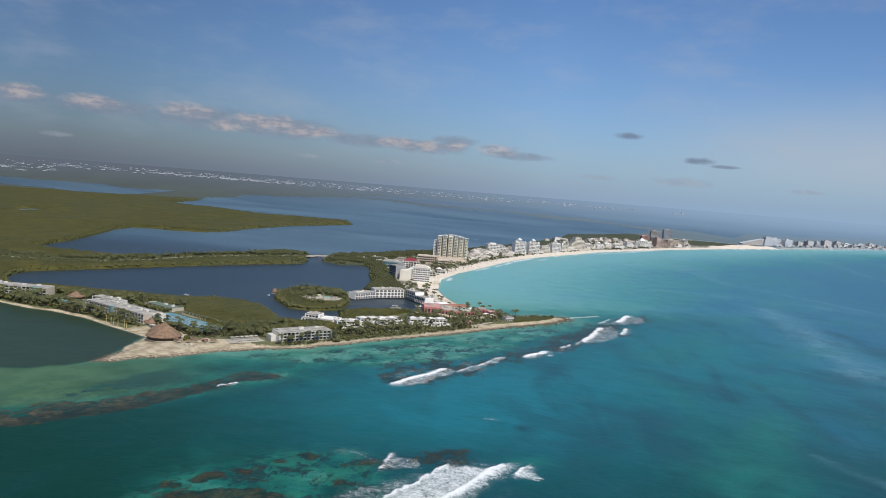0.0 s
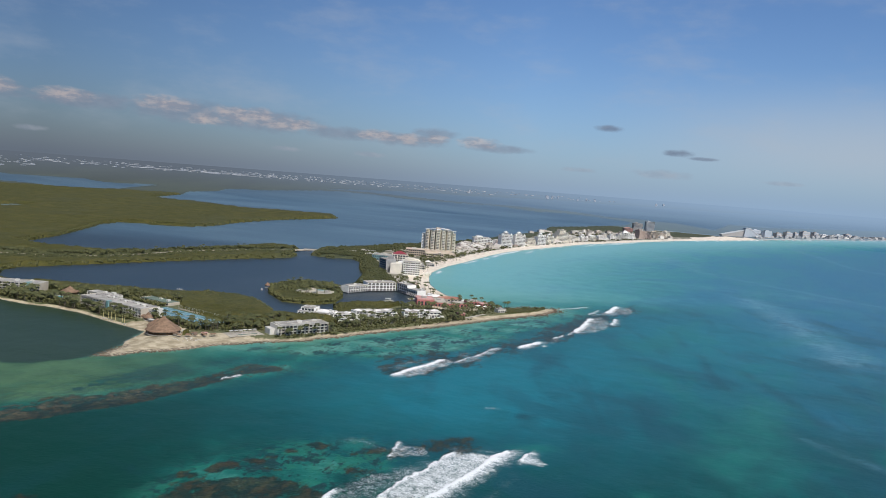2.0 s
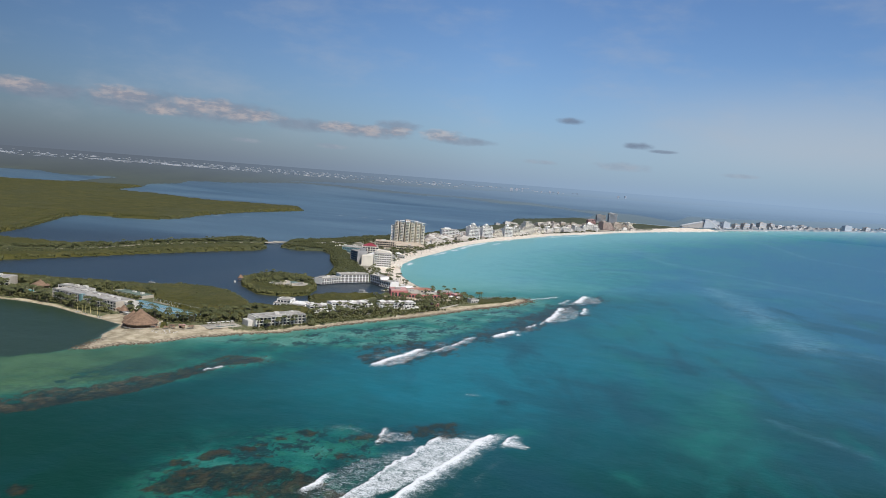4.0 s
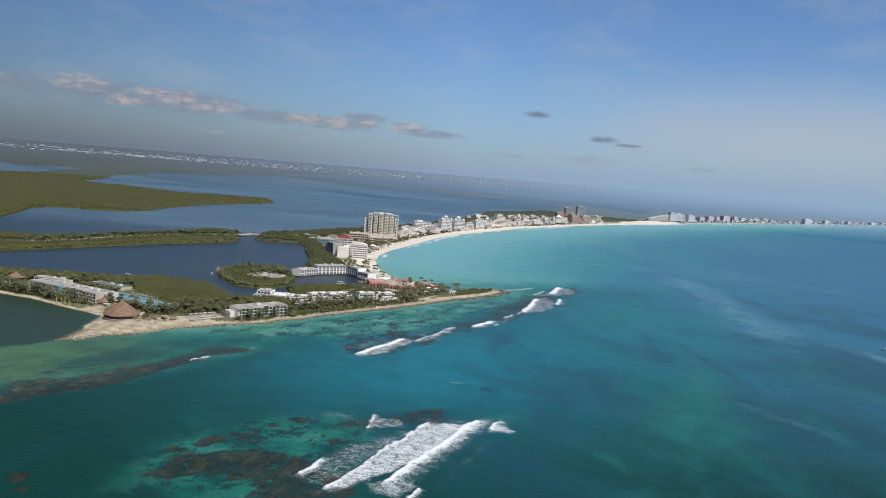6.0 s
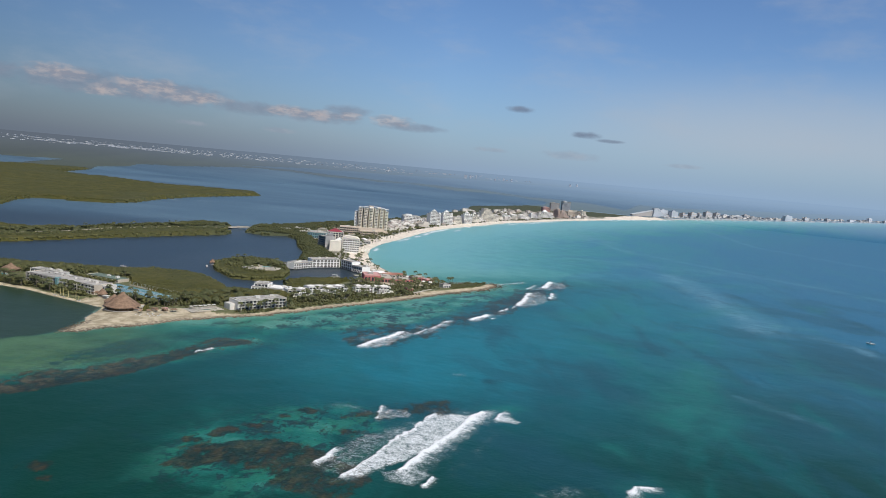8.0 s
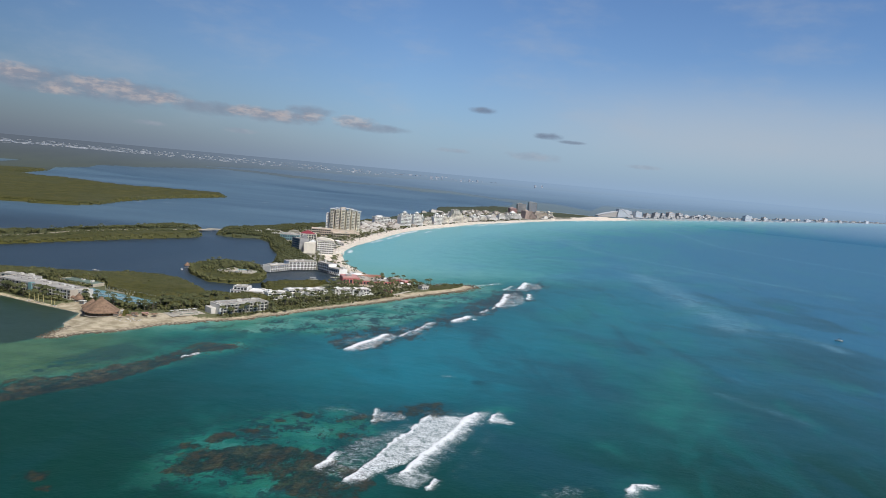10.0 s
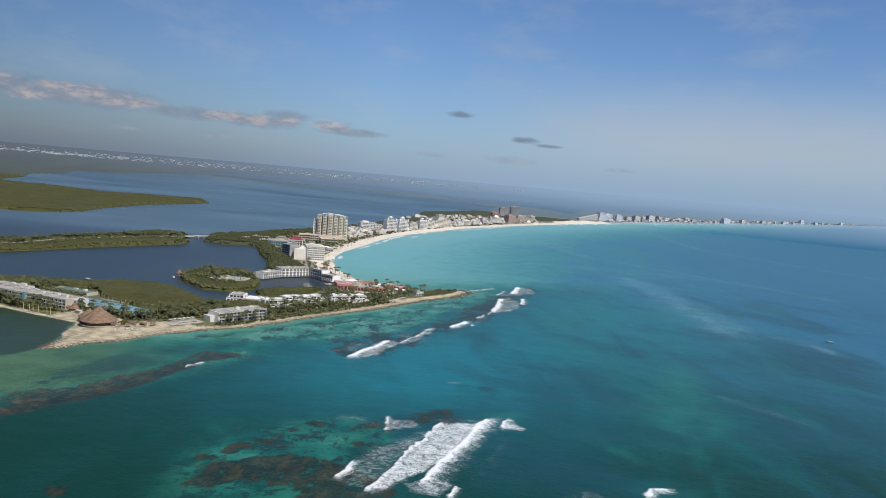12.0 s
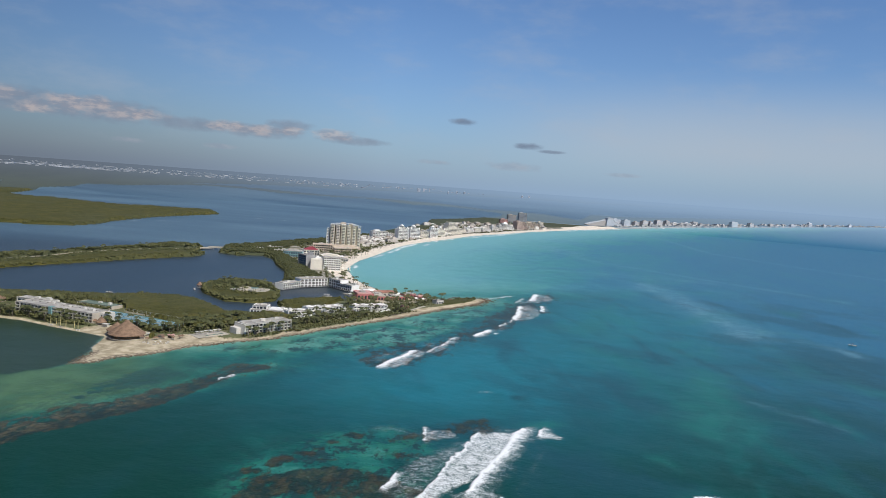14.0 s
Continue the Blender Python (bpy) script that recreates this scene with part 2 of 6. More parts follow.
    col = mix(nt, 1.0, col, steps(nt, wave, 0.50, 0.98, 0.97, 1.05), "MULTIPLY")
    # foam
    lace = plus(times(grain(nt, 0.11, 5, 0.68), 0.22), plus(times(grain(nt, 0.45, 7, 0.78, (0.6, 0.8, 1.0), 6, 0.8), 0.36), times(grain(nt, 1.6, 5, 0.8, (0.8, 0.6, 1.0), 6, 0.5), 0.42)))
    ff = times(steps(nt, plus(field(nt, "foam"), times(calc(nt, "SUBTRACT", lace, 0.5), 4.0)), 0.12, 1.0), steps(nt, field(nt, "foam"), 0.05, 0.22))
    col = mix(nt, ff, col, (0.76, 0.79, 0.80))
    put(nt, b.inputs["Base Color"], col)
    put(nt, b.inputs["Roughness"], steps(nt, ff, 0.0, 1.0, 0.33, 0.9))
    bump(nt, b, wave, 0.2, 1.2)
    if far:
        haze_glow(nt, b)
    return m


def ground_material():
    m, nt, b = graph("coastal_ground", 0.95)
    fine, mid = grain(nt, 0.5, 5, 0.65), grain(nt, 0.05, 5, 0.6)
    col = mix(nt, steps(nt, mid, 0.35, 0.65), (0.045, 0.062, 0.018), (0.085, 0.095, 0.03))
    lawn = mix(nt, steps(nt, fine, 0.35, 0.65), (0.07, 0.09, 0.028), (0.16, 0.15, 0.08))
    col = mix(nt, field(nt, "lawn"), col, lawn)
    town = mix(nt, steps(nt, mid, 0.4, 0.6), (0.13, 0.13, 0.085), (0.42, 0.38, 0.32))
    col = mix(nt, field(nt, "town"), col, town)
    sand = mix(nt, steps(nt, grain(nt, 0.12, 6, 0.65), 0.35, 0.65), mix(nt, field(nt, "pale"), (0.30, 0.250, 0.160), (0.64, 0.55, 0.45)), mix(nt, field(nt, "pale"), (0.54, 0.465, 0.33), (0.80, 0.72, 0.61)))
    col = mix(nt, steps(nt, calc(nt, "ADD", field(nt, "sand"), calc(nt, "MULTIPLY", calc(nt, "SUBTRACT", fine, 0.5), 0.5)), 0.35, 0.65), col, sand)
    rock = mix(nt, steps(nt, fine, 0.38, 0.62), (0.13, 0.10, 0.065), (0.46, 0.39, 0.28))
    col = mix(nt, steps(nt, calc(nt, "ADD", field(nt, "rock"), calc(nt, "MULTIPLY", calc(nt, "SUBTRACT", fine, 0.5), 1.2)), 0.4, 0.62), col, rock)
    put(nt, b.inputs["Base Color"], col)
    bump(nt, b, fine, 0.5, 0.4)
    return m


def canopy_material(name, dark, light, top):
    m, nt, b = graph(name, 0.8)
    b.inputs["Specular IOR Level"].default_value = 0.2
    mid, fine = grain(nt, 0.03, 5, 0.65), grain(nt, 0.35, 5, 0.7)
    col = mix(nt, steps(nt, fine, 0.35, 0.65), dark, light)
    col = mix(nt, calc(nt, "MULTIPLY", steps(nt, mid, 0.42, 0.68), 0.6), col, top)
    col = mix(nt, field(nt, "wooded"), col, mix(nt, steps(nt, fine, 0.35, 0.65), (0.044, 0.054, 0.028), (0.092, 0.100, 0.056)))
    put(nt, b.inputs["Base Color"], col)
    bump(nt, b, calc(nt, "ADD", grain(nt, 0.22, 5, 0.7), calc(nt, "MULTIPLY", fine, 0.5)), 0.7, 1.6)
    return m


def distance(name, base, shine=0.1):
    """Land or water miles away, with the haze of moist air painted on as emission."""
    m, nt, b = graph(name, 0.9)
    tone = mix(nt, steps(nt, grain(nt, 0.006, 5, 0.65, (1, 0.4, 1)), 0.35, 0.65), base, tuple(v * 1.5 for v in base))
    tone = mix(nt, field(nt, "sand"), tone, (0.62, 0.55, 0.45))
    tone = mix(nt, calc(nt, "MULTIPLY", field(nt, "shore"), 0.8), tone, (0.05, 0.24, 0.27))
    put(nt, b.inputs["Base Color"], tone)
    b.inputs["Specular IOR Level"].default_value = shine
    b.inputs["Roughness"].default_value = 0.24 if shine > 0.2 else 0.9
    haze_glow(nt, b)
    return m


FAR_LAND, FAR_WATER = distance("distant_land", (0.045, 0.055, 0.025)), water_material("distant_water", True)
WATER, GROUND = water_material("sea_water"), ground_material()
MANGROVE = canopy_material("mangrove_leaves", (0.042, 0.046, 0.012), (0.080, 0.078, 0.020), (0.126, 0.110, 0.030))
# ---- the plan: coasts and waters, in metres seen from above ----
EYE_H, FLAT, RIM, RIM_TRUE = 137.0, 3300.0, 4760.0, 40000.0
SLOPE = EYE_H * (1 - RIM / RIM_TRUE) / (RIM - FLAT)

WEST_BEACH = [(-30000, 300), (-1500, 520), (-700, 640), (-480, 655), (-420, 650), (-384, 638), (-354, 634), (-320, 622), (-284, 600), (-260, 588), (-240, 577)]
SPIT = [(-240, 577), (-238, 562), (-237, 541), (-232, 527), (-234, 494), (-223, 499), (-211, 517), (-195, 526), (-184, 539), (-170, 557)]
SOUTH_SHORE = [(-170, 557), (-159, 565), (-142, 579), (-114, 595), (-103, 612), (-92, 619), (-73, 643), (-52, 666), (-25, 691), (-1, 717), (20, 743), (42, 770)]
POINT = [(42, 770), (71, 799), (96, 827), (112, 857), (111, 872), (85, 865), (69, 859), (50, 840), (34, 846), (20, 858)]
NORTH_BEACH = [(20, 858), (7, 866), (-8, 882), (-20, 905), (-35, 940), (-50, 995), (-55, 1045), (-60, 1095), (-50, 1170), (-40, 1220), (-15, 1305), (15, 1420), (50, 1545), (100, 1665), (170, 1800), (270, 2000), (385, 2170), (540, 2400), (800, 2740), (1190, 3190), (1700, 3760)]
FAR_BEACH = [(1700, 3760), (2480, 4540), (3620, 5700), (5460, 7520), (6860, 8800), (12000, 14000), (19000, 24000)]
CLOSING = [(19000, 60000), (-60000, 60000), (-60000, 300)]
NEAR_LAGOON = [(-505, 775), (-520, 805), (-520, 835), (-485, 885), (-445, 945), (-395, 1015), (-340, 1090), (-285, 1150), (-283, 1195), (-262, 1205), (-235, 1190), (-200, 1205), (-180, 1170), (-165, 1090), (-145, 1020), (-140, 950), (-138, 903), (-112, 896), (-85, 908), (-62, 888), (-46, 870), (-48, 845), (-52, 834), (-63, 800), (-108, 780), (-128, 761), (-117, 710), (-118, 698), (-142, 687), (-163, 685), (-188, 725), (-208, 749), (-237, 761), (-266, 771), (-282, 752), (-316, 745), (-353, 745), (-393, 739), (-424, 739), (-449, 730), (-473, 736)]
CHANNEL = [(-300, 1190), (-270, 1190), (-276, 1300), (-306, 1300)]
ISLAND = [(-213, 806), (-224, 844), (-220, 880), (-195, 910), (-165, 905), (-144, 881), (-130, 817), (-132, 777), (-151, 758), (-182, 761)]
BIG_LAGOON = [(-675, 1060), (-605, 1020), (-525, 1025), (-480, 1050), (-445, 1130), (-405, 1210), (-365, 1300), (-335, 1295), (-310, 1275), (-290, 1300), (-235, 1355), (-185, 1445), (-130, 1550), (-55, 1680), (-20, 1790), (30, 1975), (110, 2220), (190, 2445), (230, 2765), (380, 3000), (640, 3500), (760, 4020), (640, 4500), (460, 4720), (280, 4560), (-20, 5260), (-220, 5080), (-620, 5160), (-900, 5620)]
BIG_LAGOON += [(-1200, 5800), (-1320, 5560), (-1420, 4500), (-1560, 4280), (-1420, 3720), (-1420, 3360), (-1320, 3080), (-1235, 2620), (-1105, 2525), (-990, 2505), (-875, 2415), (-755, 2365), (-635, 2400), (-505, 2395), (-460, 2260), (-560, 1985), (-600, 1780), (-600, 1615), (-635, 1535), (-705, 1530), (-765, 1525), (-765, 1450), (-735, 1345), (-690, 1185)]
FAR_LAGOON = [(-1460, 6120), (-1020, 8240), (-380, 8360), (700, 10480), (1520, 10660), (2480, 11500), (3360, 11680), (4560, 12680), (6920, 14480), (10500, 15500), (6360, 10020), (3160, 6540), (1820, 4980), (1580, 5000), (1120, 3760), (1100, 4360), (940, 4560), (740, 4540), (540, 5220), (180, 5440), (-220, 5380), (-660, 5800), (-1100, 6280)]
WEST_POND = [(-2840, 3860), (-2540, 3920), (-2380, 4080), (-2020, 3740), (-1840, 3980), (-1560, 2920), (-1720, 2760), (-1880, 2920), (-2180, 2980)]
SMALL_POND = [(-1135, 1600), (-1185, 1720), (-1185, 1785), (-1145, 1805), (-1110, 1680)]
CAUSEWAY = [(-760, 905), (-625, 915), (-565, 925), (-510, 955), (-470, 1015), (-440, 1095), (-375, 1185), (-315, 1235), (-283, 1255), (-255, 1262), (-200, 1290), (-150, 1340)]
COAST = WEST_BEACH + SPIT[1:] + SOUTH_SHORE[1:] + POINT[1:] + NORTH_BEACH[1:] + FAR_BEACH[1:]


def fold(x, y, z=0.0):
    """Places beyond FLAT come nearer on the way to the eye and lie on a slow rise, which stands for the far distance."""
    d = np.hypot(x, y)
    far = d > FLAT
    r = np.where(far, (EYE_H + SLOPE * FLAT) / (SLOPE + EYE_H / np.maximum(d, 1.0)), d)
    k = np.where(far, r / np.maximum(d, 1.0), 1.0)
    return x * k, y * k, np.where(far, SLOPE * (r - FLAT), 0.0) + z * k


def lattice(ix, iy, seed):
    h = (ix.astype(np.int64) * 374761393 + iy.astype(np.int64) * 668265263 + seed * 974634777) & 0x7FFFFFFF
    h = ((h ^ (h >> 13)) * 1274126177) & 0x7FFFFFFF
    return ((h ^ (h >> 16)) & 0xFFFF) / 65535.0


def rough(x, y, size, octaves=3, seed=1):
    """Smooth noise about -1 to 1 with features of that many metres."""
    total, amp, norm = 0.0, 1.0, 0.0
    for o in range(octaves):
        u, v = x / size, y / size
        iu, iv = np.floor(u), np.floor(v)
        fu, fv = u - iu, v - iv
        fu, fv = fu * fu * (3 - 2 * fu), fv * fv * (3 - 2 * fv)
        a, b = lattice(iu, iv, seed + o), lattice(iu + 1, iv, seed + o)
        c, d = lattice(iu, iv + 1, seed + o), lattice(iu + 1, iv + 1, seed + o)
        total = total + amp * ((a + (b - a) * fu) * (1 - fv) + (c + (d - c) * fu) * fv)
        norm, amp, size = norm + amp, amp * 0.5, size * 0.5
    return total / norm * 2 - 1


def gap(x, y, line, closed=False):
    """Distance to a line of points."""
    p = np.array(line + line[:1] if closed else line, float)
    best = np.full(x.shape, 1e9)
    for (ax, ay), (bx, by) in zip(p[:-1], p[1:]):
        dx, dy = bx - ax, by - ay
        s = np.clip(((x - ax) * dx + (y - ay) * dy) / (dx * dx + dy * dy + 1e-9), 0, 1)
        best = np.minimum(best, (x - ax - s * dx) ** 2 + (y - ay - s * dy) ** 2)
    return np.sqrt(best)


def within(x, y, ring):
    p, inside = np.array(ring, float), np.zeros(x.shape, bool)
    for (ax, ay), (bx, by) in zip(p, np.roll(p, -1, 0)):
        if ay != by:
            inside ^= ((ay > y) != (by > y)) & (x < ax + (y - ay) * (bx - ax) / (by - ay))
    return inside


def ease(v, lo, hi):
    s = np.clip((v - lo) / (hi - lo), 0, 1)
    return s * s * (3 - 2 * s)


def ashore(x, y):
    """Metres inland of the nearest water's edge (below 0: afloat), and whether the water there is a lagoon."""
    waters = (NEAR_LAGOON, CHANNEL, BIG_LAGOON, FAR_LAGOON, WEST_POND, SMALL_POND)
    wet = np.zeros(x.shape, bool)
    sea = ~within(x, y, COAST + CLOSING)
    d_sea = gap(x, y, COAST)
    d = d_sea.copy()
    for ring in waters:
        wet |= within(x, y, ring)
        d = np.minimum(d, gap(x, y, ring, True))
    isle = within(x, y, ISLAND)
    d = np.minimum(d, gap(x, y, ISLAND, True))
    lagoon = wet & ~sea & ~isle
    dry = ~sea & ~lagoon
    far = np.clip(np.hypot(x, y) / 900, 0.6, 6)
    return np.where(dry, d, -d) + far * 2.2 * rough(x, y, 26.0, 3, 5) * np.clip(d / 3, 0.3, 1), lagoon, sea


# fine rows and columns where the shore is near, coarse behind and far out
AZ = np.radians(np.r_[np.arange(-180, -43, 4.0), np.arange(-43, 43.01, 0.115), np.arange(46, 180, 4.0)])
DROP = np.r_[3.4, 4.2, 5.0, np.arange(6, 90, 0.9), np.arange(90, 180, 1.5), np.arange(180, 330, 1.0), np.arange(330, 820, 2.0), 900, 1100, 1500, 2500, 6000, 40000, 1e9]
REACH = EYE_H * 1293.0 / DROP
GA, GR = np.meshgrid(AZ, REACH)
GX, GY = GR * np.sin(GA), GR * np.cos(GA)
INLAND, IN_LAGOON, IN_SEA = ashore(GX, GY)


CUT = int(np.argmin(np.abs(REACH - FLAT)))


def sheet(name, z, keep, fields, material, smooth=True, far=False):
    """The part of the polar grid whose cells touch keep, as one mesh with fields on its points."""
    nr, na = GX.shape
    idx = np.arange(nr * na).reshape(nr, na)
    nxt = np.roll(idx, -1, 1)
    quads = np.stack([idx[:-1], nxt[:-1], nxt[1:], idx[1:]], -1).reshape(-1, 4)
    k = keep.ravel()
    row = quads[:, 0] // na
    quads = quads[row < CUT] if far else quads[row >= CUT]
    quads = quads[k[quads].any(1)]
    used, inverse = np.unique(quads, return_inverse=True)
    quads = inverse.reshape(-1, 4)
    px, py, pz = fold(GX.ravel()[used], GY.ravel()[used], z.ravel()[used])
    me = bpy.data.meshes.new(name)
    me.vertices.add(len(used))
    me.vertices.foreach_set("co", np.stack([px, py, pz], -1).ravel().astype(np.float32))
    me.loops.add(quads.size)
    me.loops.foreach_set("vertex_index", quads[:, ::-1].ravel().astype(np.int32))
    me.polygons.add(len(quads))
    me.polygons.foreach_set("loop_start", np.arange(0, quads.size, 4, dtype=np.int32))
    me.polygons.foreach_set("use_smooth", np.full(len(quads), smooth))
    me.update(calc_edges=True)
    for key, values in fields.items():
        a = me.attributes.new(key, "FLOAT", "POINT")
        a.data.foreach_set("value", values.ravel()[used].astype(np.float32))
    me.materials.append(material)
    return new(name, me)


D_NORTH, D_SOUTH = gap(GX, GY, NORTH_BEACH + FAR_BEACH[1:]), gap(GX, GY, SOUTH_SHORE)
D_WEST, D_SPIT, D_POINT = gap(GX, GY, WEST_BEACH), gap(GX, GY, SPIT), gap(GX, GY, POINT)
DUNES = ease(GY, 2700, 2800) * (1 - ease(GY, 3080, 3200)) * (1 - ease(D_NORTH, 55, 100))
BEACH_W = 30 + 12 * rough(GX, GY, 160.0, 2, 9) + 45 * DUNES
HALLS = [(-54, 796), (-2, 786), (24, 806), (42, 836), (2, 864), (-44, 888)]
SAND = np.maximum.reduce([1 - ease(D_NORTH, BEACH_W - 4, BEACH_W + 4), 1 - ease(D_WEST + 2.5 * rough(GX, GY, 22.0, 2, 19), 2.5, 6), (1 - ease(D_SPIT, 30, 36)) * ease(GY + GX * 0.35, 392, 402), (1 - ease(D_SOUTH + 5 * rough(GX, GY, 26.0, 2, 17) - 5 * ease(GX, -70, 0), 5, 9)), 1 - ease(D_POINT, 9, 14), within(GX, GY, HALLS) * (0.52 + 0.3 * rough(GX, GY, 10.0, 2, 18))])
ROCK = np.maximum((1 - ease(np.minimum(D_SOUTH, D_POINT), 3, 9)) * 0.75, (1 - ease(gap(GX, GY, SPIT[3:]), 3, 10)) * 0.8)
RESORT = [(-490, 640), (-240, 585), (-150, 560), (-95, 605), (60, 790), (20, 850), (-50, 905), (-60, 800), (-100, 690), (-110, 660), (-150, 640), (-188, 612), (-192, 628), (-250, 668), (-268, 705), (-320, 722), (-360, 708), (-490, 706)]
LAWN = within(GX, GY, RESORT) * (D_SPIT > 26) * 1.0
STRIP = [(-60, 880), (-35, 950), (-62, 1060), (-60, 1130), (0, 1340), (100, 1660), (280, 2000), (560, 2400), (1200, 3190), (1800, 3800), (5500, 7500), (5300, 7700), (1600, 4000), (700, 3300), (480, 3020), (330, 2700), (260, 2450), (130, 2090), (20, 1730), (-90, 1500), (-170, 1380), (-160, 1200), (-125, 1060), (-90, 960)]
TOWN = np.maximum(np.maximum(within(GX, GY, STRIP), within(GX, GY, HALLS)) * 1.0, ease(GR, 6500, 8500) * ease(rough(GX, GY, 900.0, 3, 3), -0.1, 0.4) * 0.6)
LAND_Z = np.clip(np.where(SAND > 0.5, INLAND * 0.09, INLAND * 0.25), -1.2, 2.2) + DUNES * ease(INLAND, 16, 40) * (5 + 4 * rough(GX, GY, 40.0, 2, 37))
TOWN = TOWN * (1 - ease(GY, 2720, 2780) * (1 - ease(GY, 3120, 3180)))



def build_ground():
    fields = {"pale": ease(GY, 860, 960), "sand": SAND, "rock": ROCK, "lawn": LAWN, "town": TOWN}
    ground = sheet("ground", LAND_Z, (INLAND > -9), fields, GROUND)
    tagged(ground, "sandy beaches, rocky shore, lawns and dark mangrove soil", "ground", kind="structure")


# air: how much painted haze covers the far sheets, growing with distance
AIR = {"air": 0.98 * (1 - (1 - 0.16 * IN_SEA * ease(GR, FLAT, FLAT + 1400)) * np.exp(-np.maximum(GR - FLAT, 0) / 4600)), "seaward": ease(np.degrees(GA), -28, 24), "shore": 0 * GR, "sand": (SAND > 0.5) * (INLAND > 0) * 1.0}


def blob(cx, cy, rx, ry, turn=0.0):
    c, s = math.cos(radians(turn)), math.sin(radians(turn))
    u, v = ((GX - cx) * c + (GY - cy) * s) / rx, (-(GX - cx) * s + (GY - cy) * c) / ry
    return np.exp(-(u * u + v * v))


REEF_WEST = [(-240, 355), (-209, 378), (-190, 398), (-162, 431), (-136, 468), (-106, 514)]
MURKY_BAY = [(-242, 592), (-239, 576), (-229, 540), (-228, 500), (-240, 476), (-256, 464), (-275, 455), (-330, 452), (-420, 440), (-1200, 400), (-1400, 560), (-700, 680), (-420, 690), (-320, 660), (-262, 620)]


WEST_REEF = [(-280, 330), (-240, 365), (-220, 388), (-203, 406), (-186, 413), (-173, 439), (-159, 459), (-145, 492), (-130, 513), (-108, 517), (-101, 504), (-117, 488), (-130, 468), (-147, 435), (-160, 411), (-176, 391), (-187, 377), (-197, 363), (-215, 342), (-260, 300)]
NEAR_HEADS = [(-97, 293), (-92, 308), (-85, 318), (-71, 322), (-58, 331), (-40, 326), (-25, 316), (-13, 304), (0, 287), (-25, 272), (-53, 279), (-52, 293), (-76, 298), (-86, 291)]
MIDDLE_HEADS = [(-39, 361), (-26, 379), (-9, 394), (17, 400), (36, 403), (26, 382), (3, 366), (-20, 360)]
CORAL_POOLS = [(-105, 300), (-94, 336), (-79, 358), (-53, 379), (-23, 388), (-3, 368), (-3, 335), (-19, 306), (-27, 280), (-57, 264), (-75, 270), (-97, 280)]
POINT_REEF = [(-39, 528), (-42, 570), (-14, 597), (16, 615), (49, 670), (81, 727), (128, 825), (169, 899), (224, 986), (219, 919), (159, 783), (106, 697), (73, 636), (40, 586), (9, 536), (-19, 505)]
SHELF = SOUTH_SHORE + POINT[1:4] + [(150, 860), (81, 727), (49, 670), (16, 615), (-14, 590), (-42, 565), (-75, 555), (-110, 548), (-150, 540)]
WEED_BEDS = ([(-204, 424), (-204, 438), (-196, 458), (-191, 480), (-180, 501), (-170, 498), (-158, 483), (-168, 457), (-180, 440), (-193, 431)], [(-165, 500), (-149, 528), (-124, 544), (-113, 528), (-140, 502), (-155, 488)], [(-99, 522), (-88, 536), (-78, 529), (-87, 512)], [(-121, 551), (-107, 563), (-95, 553), (-110, 540)], [(-174, 513), (-160, 527), (-157, 517), (-166, 508)])
# foam: the broken wave over the near reef, the thin sheet that it has left ahead, and the breakers off the point
FOAM_BEDS = (([(-21, 294), (-13, 307), (-7, 317), (-1, 335), (7, 352), (14, 364), (21, 381), (32, 383), (42, 382), (49, 376), (42, 362), (33, 347), (21, 331), (9, 318), (-2, 304), (-14, 293)], 0.62), ([(-35, 307), (-29, 320), (-21, 338), (-8, 352), (8, 368), (16, 364), (0, 335), (-12, 307), (-21, 294), (-29, 296)], 0.27), ([(-6, 301), (4, 307), (15, 306), (18, 300), (8, 288), (-2, 291)], 0.42), ([(-10, 368), (-8, 388), (-3, 384), (8, 386), (8, 375), (-2, 369)], 0.36),
             ([(8, 384), (20, 392), (62, 397), (74, 385), (48, 378)], 0.16), ([(53, 375), (61, 391), (69, 378)], 0.62), ([(64, 290), (88, 302), (94, 294), (76, 284)], 0.20), ([(20, 300), (44, 346), (52, 366), (60, 360), (44, 326), (30, 300)], 0.14),
             ([(-29, 521), (-19, 548), (-7, 571), (4, 579), (12, 572), (4, 555), (-7, 533), (-18, 520)], 0.42), ([(10, 572), (27, 606), (43, 640), (50, 640), (36, 606), (18, 572)], 0.38), ([(62, 646), (76, 676), (82, 668), (72, 648)], 0.40), ([(120, 739), (132, 775), (144, 825), (160, 846), (164, 815), (158, 778), (138, 745)], 0.36), ([(150, 850), (170, 880), (187, 929), (207, 932), (206, 892), (178, 866)], 0.34), ([(84, 668), (104, 712), (112, 716), (96, 676)], 0.26), ([(-44, 530), (-30, 556), (-14, 576), (-10, 570), (-24, 536)], 0.22))
LANES = (([(411, 1106), (410, 1020), (395, 900), (385, 810), (369, 715)], 26, 0.75), ([(391, 840), (404, 781), (401, 738)], 13, 0.6), ([(411, 1729), (444, 1478), (554, 1279), (625, 1166), (714, 1026)], 11, 0.65), ([(1058, 2626), (934, 1928), (1010, 1644), (1103, 1441)], 14, 0.65), ([(418, 693), (435, 665), (437, 634)], 9, 0.7), ([(431, 1804), (454, 1620)], 30, 0.6), ([(300, 1250), (560, 1190)], 30, 0.3), ([(228, 470), (262, 410)], 7, 0.35))


def patch(ring, soft, wobble):
    d = gap(GX, GY, ring, True) * np.where(within(GX, GY, ring), 1, -1)
    return ease(d + wobble, -soft, soft)


